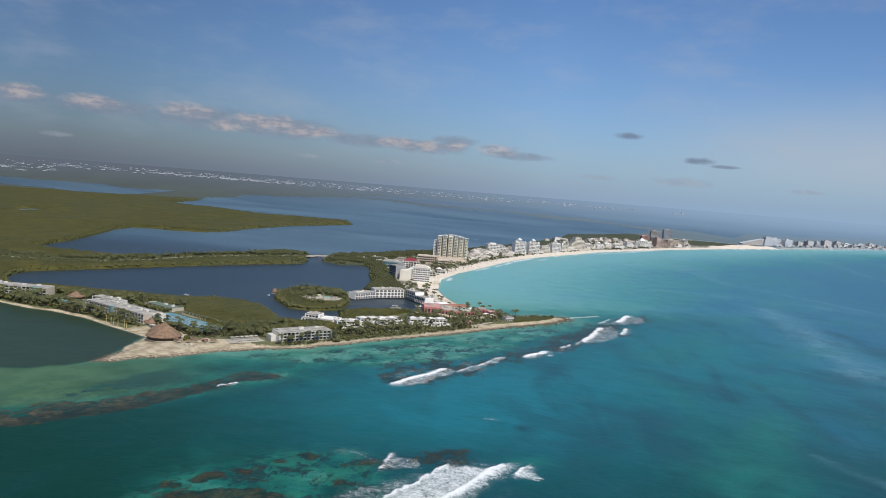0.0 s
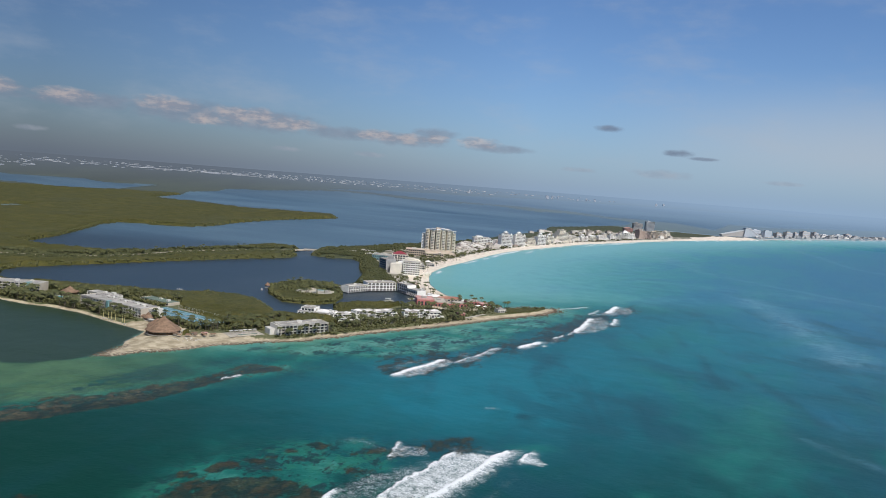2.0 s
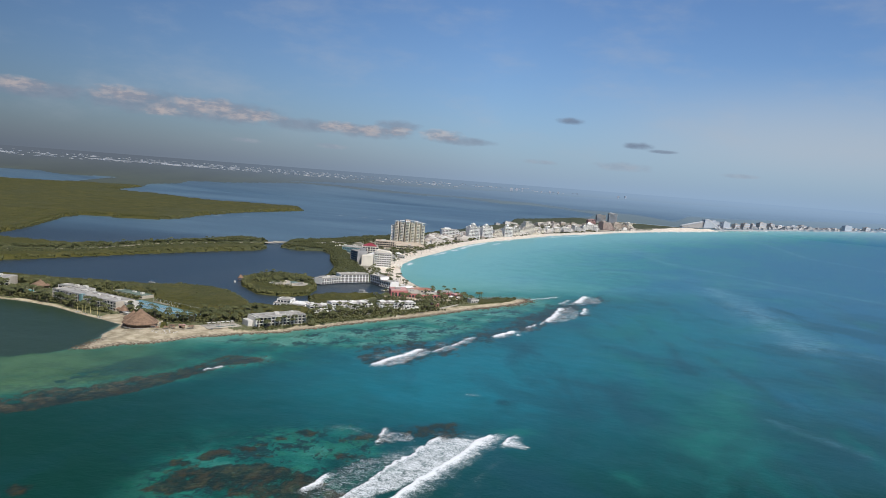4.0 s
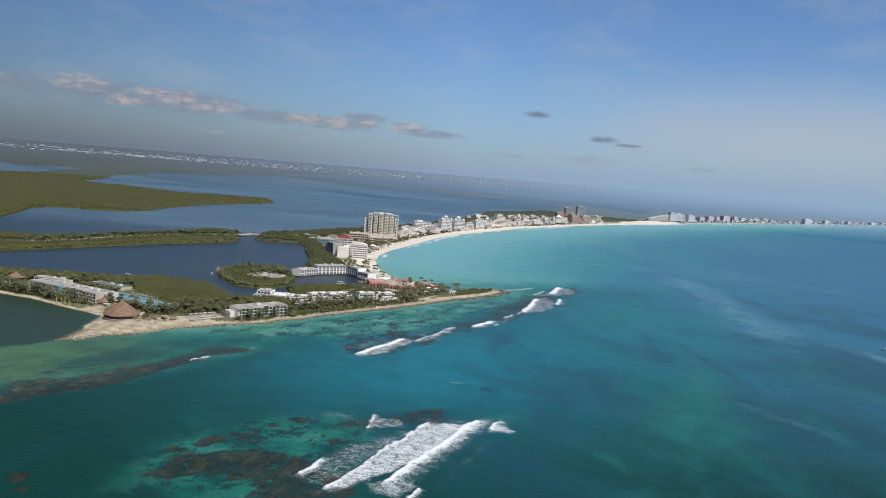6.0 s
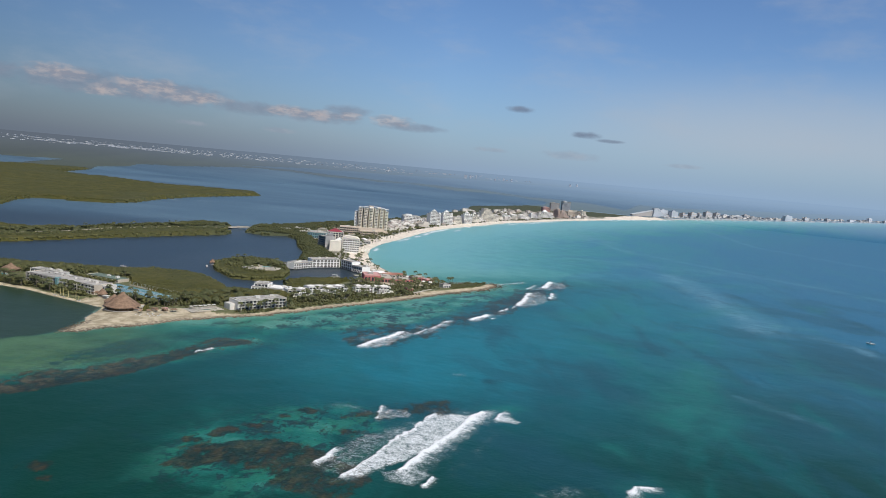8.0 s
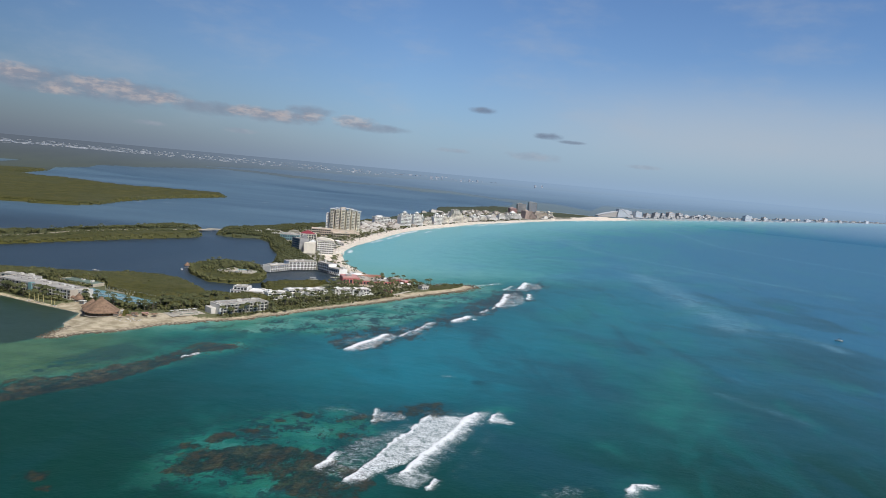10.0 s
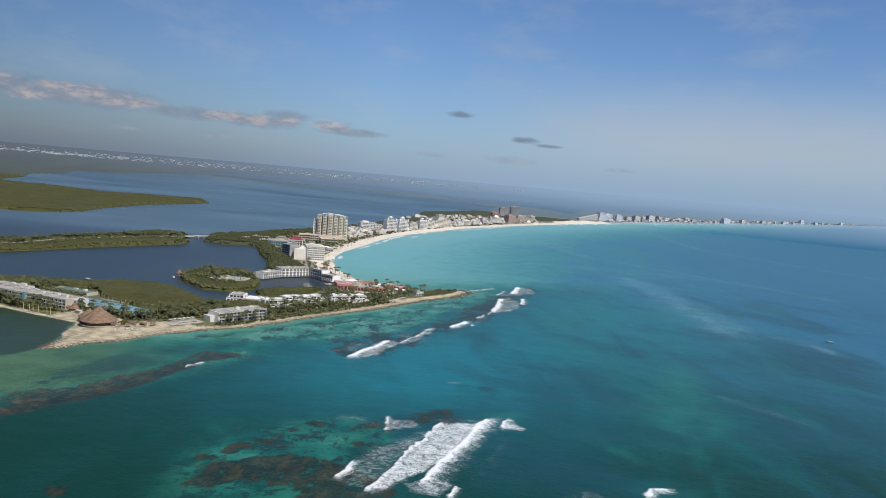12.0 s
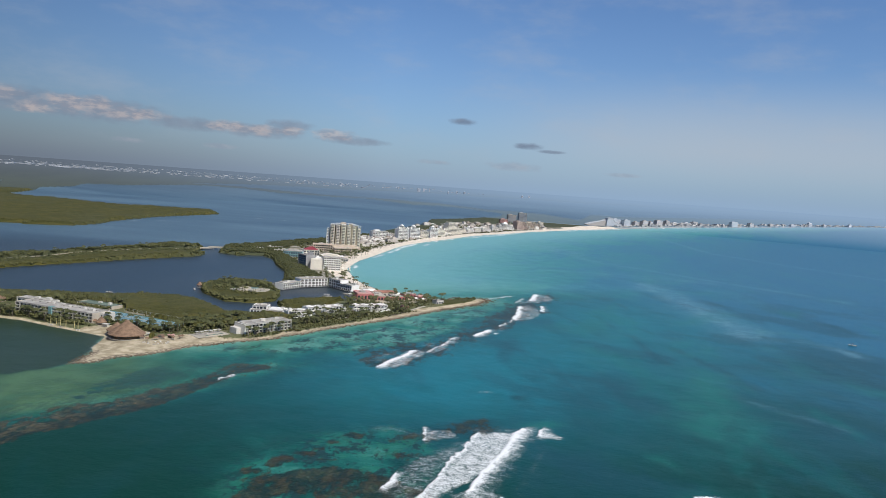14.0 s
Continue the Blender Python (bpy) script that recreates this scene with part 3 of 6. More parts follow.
def build_water():
    n30, n12 = rough(GX, GY, 40.0, 3, 21), rough(GX, GY, 14.0, 3, 22)
    bay = np.exp(-D_NORTH / 400) * ease(GY - GX * 0.3, 740, 960) * 1.12
    shelf = np.maximum(np.exp(-np.minimum(D_SOUTH, D_POINT) / 62) * 0.82, np.exp(-D_SPIT / 12) * 0.95)
    inner = np.exp(-gap(GX, GY, REEF_WEST) / 38) * ease(GY - GX * 0.95, 540, 600) * 0.55
    flats = blob(-62, 345, 58, 44, 20) * 0.48 + blob(-100, 275, 46, 18, 10) * 0.22 + blob(115, 343, 9, 20, 15) * (0.30 + 0.3 * n12) + blob(180, 420, 46, 90, -25) * 0.42 + blob(228, 530, 36, 60, -20) * 0.36 + blob(118, 290, 40, 30) * 0.3 + blob(60, 400, 30, 9, 8) * 0.4 + blob(215, 690, 60, 90, -30) * 0.3
    ragged = 9 * rough(GX, GY, 24.0, 4, 71)
    shoal, pools = patch(SHELF, 14, ragged), patch(CORAL_POOLS, 14, ragged)
    shal = np.maximum.reduce([bay, shelf, inner, flats * 0.8, shoal * 0.66, pools * 0.36])
    reef = np.maximum.reduce([patch(WEST_REEF, 5, ragged * 0.9) * (0.52 + 0.36 * np.exp(-(gap(GX, GY, WEST_REEF[10:]) / 12) ** 2)), patch(NEAR_HEADS, 6, ragged * 0.9) * (0.74 + 0.35 * rough(GX, GY, 18.0, 3, 73)), patch(MIDDLE_HEADS, 9, ragged) * 0.48, patch(POINT_REEF, 16, ragged * 1.5) * 0.54, blob(-80, 337, 7, 5, 40) * 0.95, blob(-70, 345, 6, 4) * 0.85, blob(-84, 330, 4, 3) * 0.8, blob(-60, 338, 5, 3) * 0.7, blob(-47, 372, 6, 4) * 0.9, blob(-57, 362, 4, 3) * 0.7, blob(-142, 283, 9, 6) * 0.8, blob(-136, 273, 7, 4) * 0.75, blob(-92, 322, 8, 5) * 0.6, blob(-62, 352, 14, 5) * 0.42, blob(-20, 345, 14, 7) * 0.5, blob(-50, 600, 40, 12, 45) * 0.3, blob(30, 700, 44, 12, 48) * 0.3])
    dark = np.maximum.reduce([patch(bed, 6, ragged) * 0.78 for bed in WEED_BEDS] + [blob(61, 453, 11, 8) * 0.75, blob(-62, 512, 13, 6) * 0.5, blob(-120, 320, 22, 26) * 0.4])
    gloom = np.maximum.reduce([patch(MIDDLE_HEADS, 14, ragged) * 0.95, blob(145, 502, 34, 44, -10) * 0.85, blob(96, 410, 36, 60, -10) * 0.6, blob(150, 400, 22, 50, -15) * 0.5, blob(94, 620, 18, 46, -25) * 0.55, blob(205, 720, 30, 70, -20) * 0.5, blob(62, 330, 42, 46) * 0.7] + [0.75 * np.exp(-((gap(GX, GY, l) + 3 * n12) / w) ** 2) for l, w in (([(228, 680), (218, 624), (214, 570)], 6.5), ([(250, 630), (253, 572), (258, 500)], 8), ([(228, 790), (222, 718)], 7))])
    dry = patch(WEST_REEF, 6, ragged) * (0.3 + 0.7 * ease(-GX, 140, 170)) * (0.25 + 0.75 * ease(gap(GX, GY, WEST_REEF[10:]) + 4 * n12, 4, 13)) + 0.14 * patch(NEAR_HEADS, 8, ragged)
    wob = rough(GX, GY, 11.0, 3, 61) * 4.2 + rough(GX, GY, 2.6, 2, 62) * 1.6
    foam = np.zeros(GX.shape)

    def breaker(line, front, trail, amount):
        """A breaking crest: sharp on its left, ragged foam trailing off to its right."""
        d, side = np.full(GX.shape, 1e9), np.ones(GX.shape)
        for (ax, ay), (bx, by) in zip(line[:-1], line[1:]):
            dx, dy = bx - ax, by - ay
            u = np.clip(((GX - ax) * dx + (GY - ay) * dy) / (dx * dx + dy * dy), 0, 1)
            e = np.hypot(GX - ax - u * dx, GY - ay - u * dy)
            turn = np.sign((GX - ax) * dy - (GY - ay) * dx)
            near = e < d
            d, side = np.where(near, e, d), np.where(near, turn, side)
        s = d * side + wob * 0.55
        return amount * np.where(s < 0, np.exp(-(s / front) ** 2), np.exp(-s / trail)) * np.exp(-(np.maximum(d - np.minimum(3 * trail, 14), 0) / 4) ** 2)

    for line, front, trail, amount in (
            ([(-21, 294), (-13, 307), (-7, 317), (-1, 335), (7, 352), (14, 364), (21, 381)], 0.9, 4.0, 0.92), ([(4, 304), (12, 320), (21, 336), (31, 355), (40, 375), (50, 391)], 1.2, 4.6, 1.3), ([(-34, 308), (-30, 314), (-28, 321)], 0.9, 3.0, 0.95), ([(57, 381), (61, 391)], 1.0, 3.0, 1.1), ([(15, 289), (19, 297)], 1.0, 1.8, 1.1), ([(-10, 368), (-8, 388)], 1.0, 2.4, 0.7),
            ([(107, 296), (112, 303), (118, 304)], 1.2, 3.2, 1.15), ([(-29, 521), (-19, 540), (-9, 556), (0, 575)], 1.2, 4.0, 1.45), ([(12, 574), (28, 603), (43, 636)], 1.2, 2.6, 0.75), ([(64, 648), (72, 662), (79, 676)], 1.5, 4, 1.45), ([(84, 660), (86, 664)], 1.2, 2, 1.0), ([(121, 741), (132, 778), (144, 825)], 1.8, 4.5, 1.4), ([(166, 800), (176, 838)], 1.8, 3.5, 1.05),
            ([(172, 878), (180, 904), (188, 929)], 1.8, 5.5, 1.4), ([(150, 858), (164, 890)], 1.8, 3, 0.8), ([(98, 700), (106, 718)], 1.4, 2.4, 0.85), ([(112, 724), (118, 738)], 1.4, 2.4, 0.75), ([(112, 868), (150, 905)], 2.5, 3, 0.7), ([(-134, 470), (-127, 481)], 1.2, 2.2, 0.95), ([(38, 464), (44, 466)], 1.2, 3, 0.42)):
        foam = np.maximum(foam, breaker(line, front, trail, amount))
    for line in ([(-395, 2180), (-265, 2160), (-140, 2110), (-20, 2060)], [(120, 2700), (190, 2640)], [(-640, 1720), (-520, 1830), (-380, 1860)]):
        foam = np.maximum(foam, 0.42 * np.exp(-(gap(GX, GY, line) / 5) ** 2))
    for ring, amount in FOAM_BEDS:
        foam = np.maximum(foam, amount * patch(ring, 2.5 if amount > 0.3 else 7, wob * 0.8))
    thin = rough(GX, GY, 30.0, 3, 66)
    foam = np.maximum(foam, 0.32 * ease(thin, 0.0, 0.5) * np.maximum(blob(-10, 385, 30, 10, 10), blob(-5, 565, 30, 60, -35)))
    surf = np.exp(-((D_NORTH - 8 - 7 * rough(GX, GY, 90.0, 2, 31)) / (2.6 + GR / 800)) ** 2) * ease(rough(GX, GY, 34.0, 3, 32), -0.15, 0.25) * ease(GY, 960, 1150)
    foam = np.maximum(foam, surf * 0.95)
    foam = np.maximum(foam, 0.8 * np.exp(-((D_NORTH - 26 - 12 * rough(GX, GY, 140.0, 2, 36)) / (2.5 + GR / 700)) ** 2) * ease(rough(GX, GY, 75.0, 3, 35), 0.0, 0.3) * ease(GY, 1150, 1300))
    lane = np.zeros(GX.shape)
    for line, width, amount in LANES:
        lane = np.maximum(lane, amount * np.exp(-((gap(GX, GY, line) + 6 * n30) / width) ** 2))
    edge = np.exp(-np.maximum(-INLAND, 0) / 2.0) * 0.35 * IN_SEA
    murk = within(GX, GY, MURKY_BAY) * ease(gap(GX, GY, MURKY_BAY, True) + 4 * n12, 0, 7)
    green = np.maximum(ease(-GX * 0.55 - (GY - 470) * 0.2, 60, 130) * ease(GY - GX * 0.75, 545, 570) * (1 - murk), 0) * (GR < 900)
    clear = np.clip(blob(20, 500, 130, 130, 40) * 0.85 + blob(230, 750, 170, 280, -25) * 0.95, 0, 1)
    blue = ease(GX + (GY - 400) * 0.12, 60, 620)
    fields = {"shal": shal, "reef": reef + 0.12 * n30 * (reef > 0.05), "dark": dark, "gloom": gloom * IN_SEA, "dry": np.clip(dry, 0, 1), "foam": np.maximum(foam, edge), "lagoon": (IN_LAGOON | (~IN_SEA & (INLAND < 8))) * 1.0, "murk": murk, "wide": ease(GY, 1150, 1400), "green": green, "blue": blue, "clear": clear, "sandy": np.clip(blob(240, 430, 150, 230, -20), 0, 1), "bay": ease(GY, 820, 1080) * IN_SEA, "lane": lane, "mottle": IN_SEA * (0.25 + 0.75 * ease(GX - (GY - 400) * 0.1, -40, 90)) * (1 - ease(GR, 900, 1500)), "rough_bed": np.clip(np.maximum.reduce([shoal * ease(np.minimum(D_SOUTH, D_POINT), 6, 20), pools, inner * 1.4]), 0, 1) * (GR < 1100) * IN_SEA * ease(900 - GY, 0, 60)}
    swell = 0.25 * rough(GX, GY, 30.0, 3, 41) * (GR < 1500) * IN_SEA
    z = np.clip(foam - 0.3, 0, 1) * (0.7 + 0.6 * n12) * (GR < 1200) + swell * (INLAND < -6)
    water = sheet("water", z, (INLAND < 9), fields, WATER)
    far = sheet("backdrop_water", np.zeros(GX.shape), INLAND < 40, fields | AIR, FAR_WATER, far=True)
    tagged(far, "hazy pale blue lagoon and open sea under the horizon", "water", kind="structure")
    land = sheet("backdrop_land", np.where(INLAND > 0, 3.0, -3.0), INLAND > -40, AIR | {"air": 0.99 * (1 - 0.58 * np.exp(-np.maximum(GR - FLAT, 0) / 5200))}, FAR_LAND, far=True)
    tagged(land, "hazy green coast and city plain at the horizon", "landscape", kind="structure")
    tagged(water, "turquoise and teal sea with reefs, foam and dark lagoons", "water", kind="structure")


build_ground()
build_water()


VEG = (INLAND > 1.5) & (D_SPIT > 30) & (SAND < 0.3) & (LAWN < 0.5) & (TOWN < 0.5) & (GR < FLAT) & (gap(GX, GY, CAUSEWAY) > 7) & (ROCK < 0.4) & (np.hypot((GX + 166) * 0.85, GY - 832) > 24)
LOW = np.minimum(1 - 0.68 * (1 - ease(gap(GX, GY, [(x + 22, y - 30) for x, y in CAUSEWAY[:8]]), 26, 40)), 1 - 0.55 * (np.hypot(GX + 172, GY - 838) < 70))
LOW = LOW * (1 - 0.7 * ease(GX, 20, 40) * (GY < 900) * (GY > 760))
LOW = LOW * (1 - 0.5 * ease(GY, 1700, 2000) * (GX > -200))
CANOPY = 2.0 + LOW * (4.3 + 1.6 * rough(GX, GY, 45.0, 3, 51) + 1.2 * rough(GX, GY, 9.0, 2, 52)) * ease(INLAND, 1.0, 7.0)


# duller woods by strip and causeway; beyond 1700 m the grey green imitates haze
WOODED = np.clip(ease(GY, 1700, 2000) * (GX > -300) + ease(GX - (GY - 900) * -0.12, -330, -230) * ease(GY, 780, 900) + 0.7 * (gap(GX, GY, CAUSEWAY) < 30) + 0.35 * ease(rough(GX, GY, 120.0, 3, 58), 0.1, 0.6), 0, 1)


def build_mangrove():
    ob = sheet("mangrove", np.where(VEG, CANOPY, 0.2), VEG, {"wooded": WOODED}, MANGROVE, False)
    tagged(ob, "dense olive-green mangrove thicket along the lagoon", "mangrove", kind="stuff")


build_mangrove()
# ---- surfaces of the things ----
def coat(name, colour, rough=0.75, stain=0.25, scale=0.35, bumpy=0.25, metal=0.0, vary=0.0):
    """Paint, render, stone or cloth: broad stains and fine grain over one base colour."""
    m, nt, b = graph(name, rough, metal)
    big, fine = grain(nt, scale * 0.25, 4, 0.6), grain(nt, scale * 4, 4, 0.6)
    dark = tuple(v * (1 - stain) for v in colour)
    col = mix(nt, steps(nt, calc(nt, "ADD", calc(nt, "MULTIPLY", big, 0.7), calc(nt, "MULTIPLY", fine, 0.3)), 0.38, 0.6), dark, colour)
    if vary:
        col = mix(nt, calc(nt, "MULTIPLY", chance(nt), vary), col, tuple(v * 0.55 for v in colour))
    put(nt, b.inputs["Base Color"], col)
    if bumpy:
        bump(nt, b, fine, bumpy, 0.1)
    return m


def leaf_coat(name, dark, light):
    m, nt, b = graph(name, 0.65)
    b.inputs["Specular IOR Level"].default_value = 0.25
    pick = calc(nt, "ADD", calc(nt, "MULTIPLY", island(nt), 0.6), calc(nt, "MULTIPLY", chance(nt), 0.4))
    put(nt, b.inputs["Base Color"], mix(nt, pick, dark, light))
    return m


WHITE = coat("white_render", (0.64, 0.615, 0.565), 0.7, 0.16)
CREAM = coat("cream_render", (0.56, 0.50, 0.41), 0.75, 0.18)
# raised copies of the white and cream; the lift imitates haze over the strip
BRIGHT = coat("sunlit_white_render", (0.86, 0.84, 0.80), 0.7, 0.1)
LIFTED_CREAM = coat("ivory_render", (0.84, 0.78, 0.67), 0.75, 0.12)
BEIGE = coat("beige_render", (0.64, 0.54, 0.44), 0.75, 0.2)
YELLOW = coat("pale_yellow_render", (0.82, 0.77, 0.64), 0.75, 0.15)
GREY = coat("grey_concrete", (0.34, 0.34, 0.34), 0.8, 0.25)
# brown lightened in colour for the haze over its far hotel
BROWN = coat("brown_render", (0.54, 0.41, 0.36), 0.8, 0.2)
PINK = coat("faded_red_roof", (0.60, 0.34, 0.31), 0.8, 0.25)
REDWALL = coat("red_render", (0.48, 0.17, 0.16), 0.8, 0.2)
TILE = coat("terracotta_roof", (0.42, 0.20, 0.14), 0.8, 0.3)
THATCH = coat("palm_thatch", (0.27, 0.175, 0.115), 0.95, 0.4, 1.6, 0.8)
WOOD = coat("weathered_wood", (0.17, 0.115, 0.075), 0.85, 0.35)
ROOFING = coat("grey_white_roofing", (0.44, 0.42, 0.385), 0.85, 0.35)
PAVING = coat("pale_paving", (0.48, 0.44, 0.37), 0.85, 0.25)
COURT = coat("blue_court_paint", (0.13, 0.29, 0.37), 0.7, 0.15)
COURT_EDGE = coat("teal_court_paint", (0.08, 0.19, 0.21), 0.7, 0.15)
POOL = coat("pool_water", (0.12, 0.42, 0.45), 0.08, 0.15, 0.8, 0.1)
GLASS = coat("dark_window_glass", (0.035, 0.045, 0.055), 0.08, 0.3, 0.3, 0.0)
SHADE_GLASS = coat("blue_grey_glass", (0.09, 0.14, 0.18), 0.12, 0.3, 0.3, 0.0)
# window glass paled in colour, as haze lowers contrast along the strip
PALED_GLASS = coat("bronze_tinted_glass", (0.19, 0.18, 0.165), 0.15, 0.3, 0.3, 0.0)
GREEN_ROOF = coat("green_roof_felt", (0.15, 0.20, 0.16), 0.8, 0.25)
TEAL = coat("teal_panels", (0.20, 0.36, 0.37), 0.5, 0.15)
BARK = coat("palm_bark", (0.17, 0.14, 0.11), 0.9, 0.3)
FROND = leaf_coat("palm_frond", (0.034, 0.044, 0.016), (0.120, 0.122, 0.050))
LEAF = leaf_coat("broad_leaf", (0.036, 0.044, 0.015), (0.125, 0.122, 0.045))
MANGLE = leaf_coat("mangrove_clump", (0.050, 0.054, 0.016), (0.108, 0.102, 0.030))
ASPHALT = coat("sun_bleached_track", (0.36, 0.31, 0.24), 0.9, 0.25)
STEEL = coat("painted_steel", (0.45, 0.48, 0.47), 0.45, 0.2)
SAIL = coat("yellow_sailcloth", (0.62, 0.52, 0.25), 0.7, 0.15)
ROCKY = coat("reef_limestone", (0.19, 0.145, 0.098), 0.95, 0.5, 1.2, 0.8)
# far walls: haze is put into these pale base colours
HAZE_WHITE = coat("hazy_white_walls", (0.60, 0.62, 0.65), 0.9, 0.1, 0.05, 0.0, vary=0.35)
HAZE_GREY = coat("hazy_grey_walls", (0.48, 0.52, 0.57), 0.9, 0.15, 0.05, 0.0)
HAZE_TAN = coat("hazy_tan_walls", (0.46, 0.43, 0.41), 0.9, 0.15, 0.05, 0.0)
CITY_HAZE = coat("pale_city_walls", (0.38, 0.42, 0.48), 0.9, 0.1, 0.05, 0.0, vary=0.2)


# ---- building kit ----
def thing(name, m, label, category, group="", kind=""):
    ob = new(name)
    ob.empty_display_size = 0.5
    ob.matrix_world = m
    return tagged(ob, label, category, group, kind)


def part(name, bm, material, parent, label="", at=None, smooth=False):
    me = bpy.data.meshes.new(name)
    if smooth:
        for f in bm.faces:
            f.smooth = True
    bm.to_mesh(me)
    bm.free()
    me.materials.append(material)
    ob = new(name, me)
    ob.parent = parent
    if at is not None:
        ob.matrix_basis = at
    return tagged(ob, label)


def again(first, parent, at, name=""):
    ob = new(name or first.name.split(".")[0], first.data)
    ob.parent = parent
    ob.matrix_basis = at
    return ob


def box(bm, x0, x1, y0, y1, z0, z1):
    v = [bm.verts.new(p) for p in ((x0, y0, z0), (x1, y0, z0), (x1, y1, z0), (x0, y1, z0), (x0, y0, z1), (x1, y0, z1), (x1, y1, z1), (x0, y1, z1))]
    for f in ((3, 2, 1, 0), (4, 5, 6, 7), (0, 1, 5, 4), (1, 2, 6, 5), (2, 3, 7, 6), (3, 0, 4, 7)):
        bm.faces.new([v[i] for i in f])
    return bm


def boxes(*rows):
    bm = bmesh.new()
    for r in rows:
        box(bm, *r)
    return bm


def prism(bm, outline, y0, y1):
    """An outline in x and z, drawn out from y0 to y1."""
    a, b = [bm.verts.new((x, y0, z)) for x, z in outline], [bm.verts.new((x, y1, z)) for x, z in outline]
    bm.faces.new(a), bm.faces.new(b[::-1])
    for i in range(len(a)):
        j = (i + 1) % len(a)
        bm.faces.new((b[i], b[j], a[j], a[i]))
    bmesh.ops.recalc_face_normals(bm, faces=bm.faces)
    return bm


def lathe(profile, n, wobble=0.0, seed=0):
    rnd, bm, rings = random.Random(seed), bmesh.new(), []
    for r, z in profile:
        if r < 1e-6:
            rings.append([bm.verts.new((0, 0, z))])
        else:
            rings.append([bm.verts.new((r * math.cos(k * math.tau / n) * (1 + rnd.uniform(-wobble, wobble)), r * math.sin(k * math.tau / n) * (1 + rnd.uniform(-wobble, wobble)), z + rnd.uniform(-wobble, wobble) * r * 0.4)) for k in range(n)])
    for p, q in zip(rings[:-1], rings[1:]):
        for k in range(n):
            j = (k + 1) % n
            f = [p[k % len(p)], p[j % len(p)], q[j % len(q)], q[k % len(q)]]
            f = list(dict.fromkeys(f))
            if len(f) > 2:
                bm.faces.new(f)
    bmesh.ops.recalc_face_normals(bm, faces=bm.faces)
    return bm


def hip(bm, w, d, z, rise, over=0.5):
    x, y = w / 2 + over, d / 2 + over
    long = abs(w - d) / 2
    ridge = ((-long, 0), (long, 0)) if w > d else ((0, -long), (0, long))
    lo = [bm.verts.new((sx * x, sy * y, z)) for sx, sy in ((-1, -1), (1, -1), (1, 1), (-1, 1))]
    un = [bm.verts.new((sx * x, sy * y, z - 0.3)) for sx, sy in ((-1, -1), (1, -1), (1, 1), (-1, 1))]
    a, b = (bm.verts.new((*p, z + rise)) for p in ridge)
    if w > d:
        tops = ((lo[0], lo[1], b, a), (lo[1], lo[2], b), (lo[2], lo[3], a, b), (lo[3], lo[0], a))
    else:
        tops = ((lo[0], lo[1], a), (lo[1], lo[2], b, a), (lo[2], lo[3], b), (lo[3], lo[0], a, b))
    for f in tops:
        bm.faces.new(f)
    bm.faces.new(un[::-1])
    for i in range(4):
        j = (i + 1) % 4
        bm.faces.new((un[i], un[j], lo[j], lo[i]))
    return bm


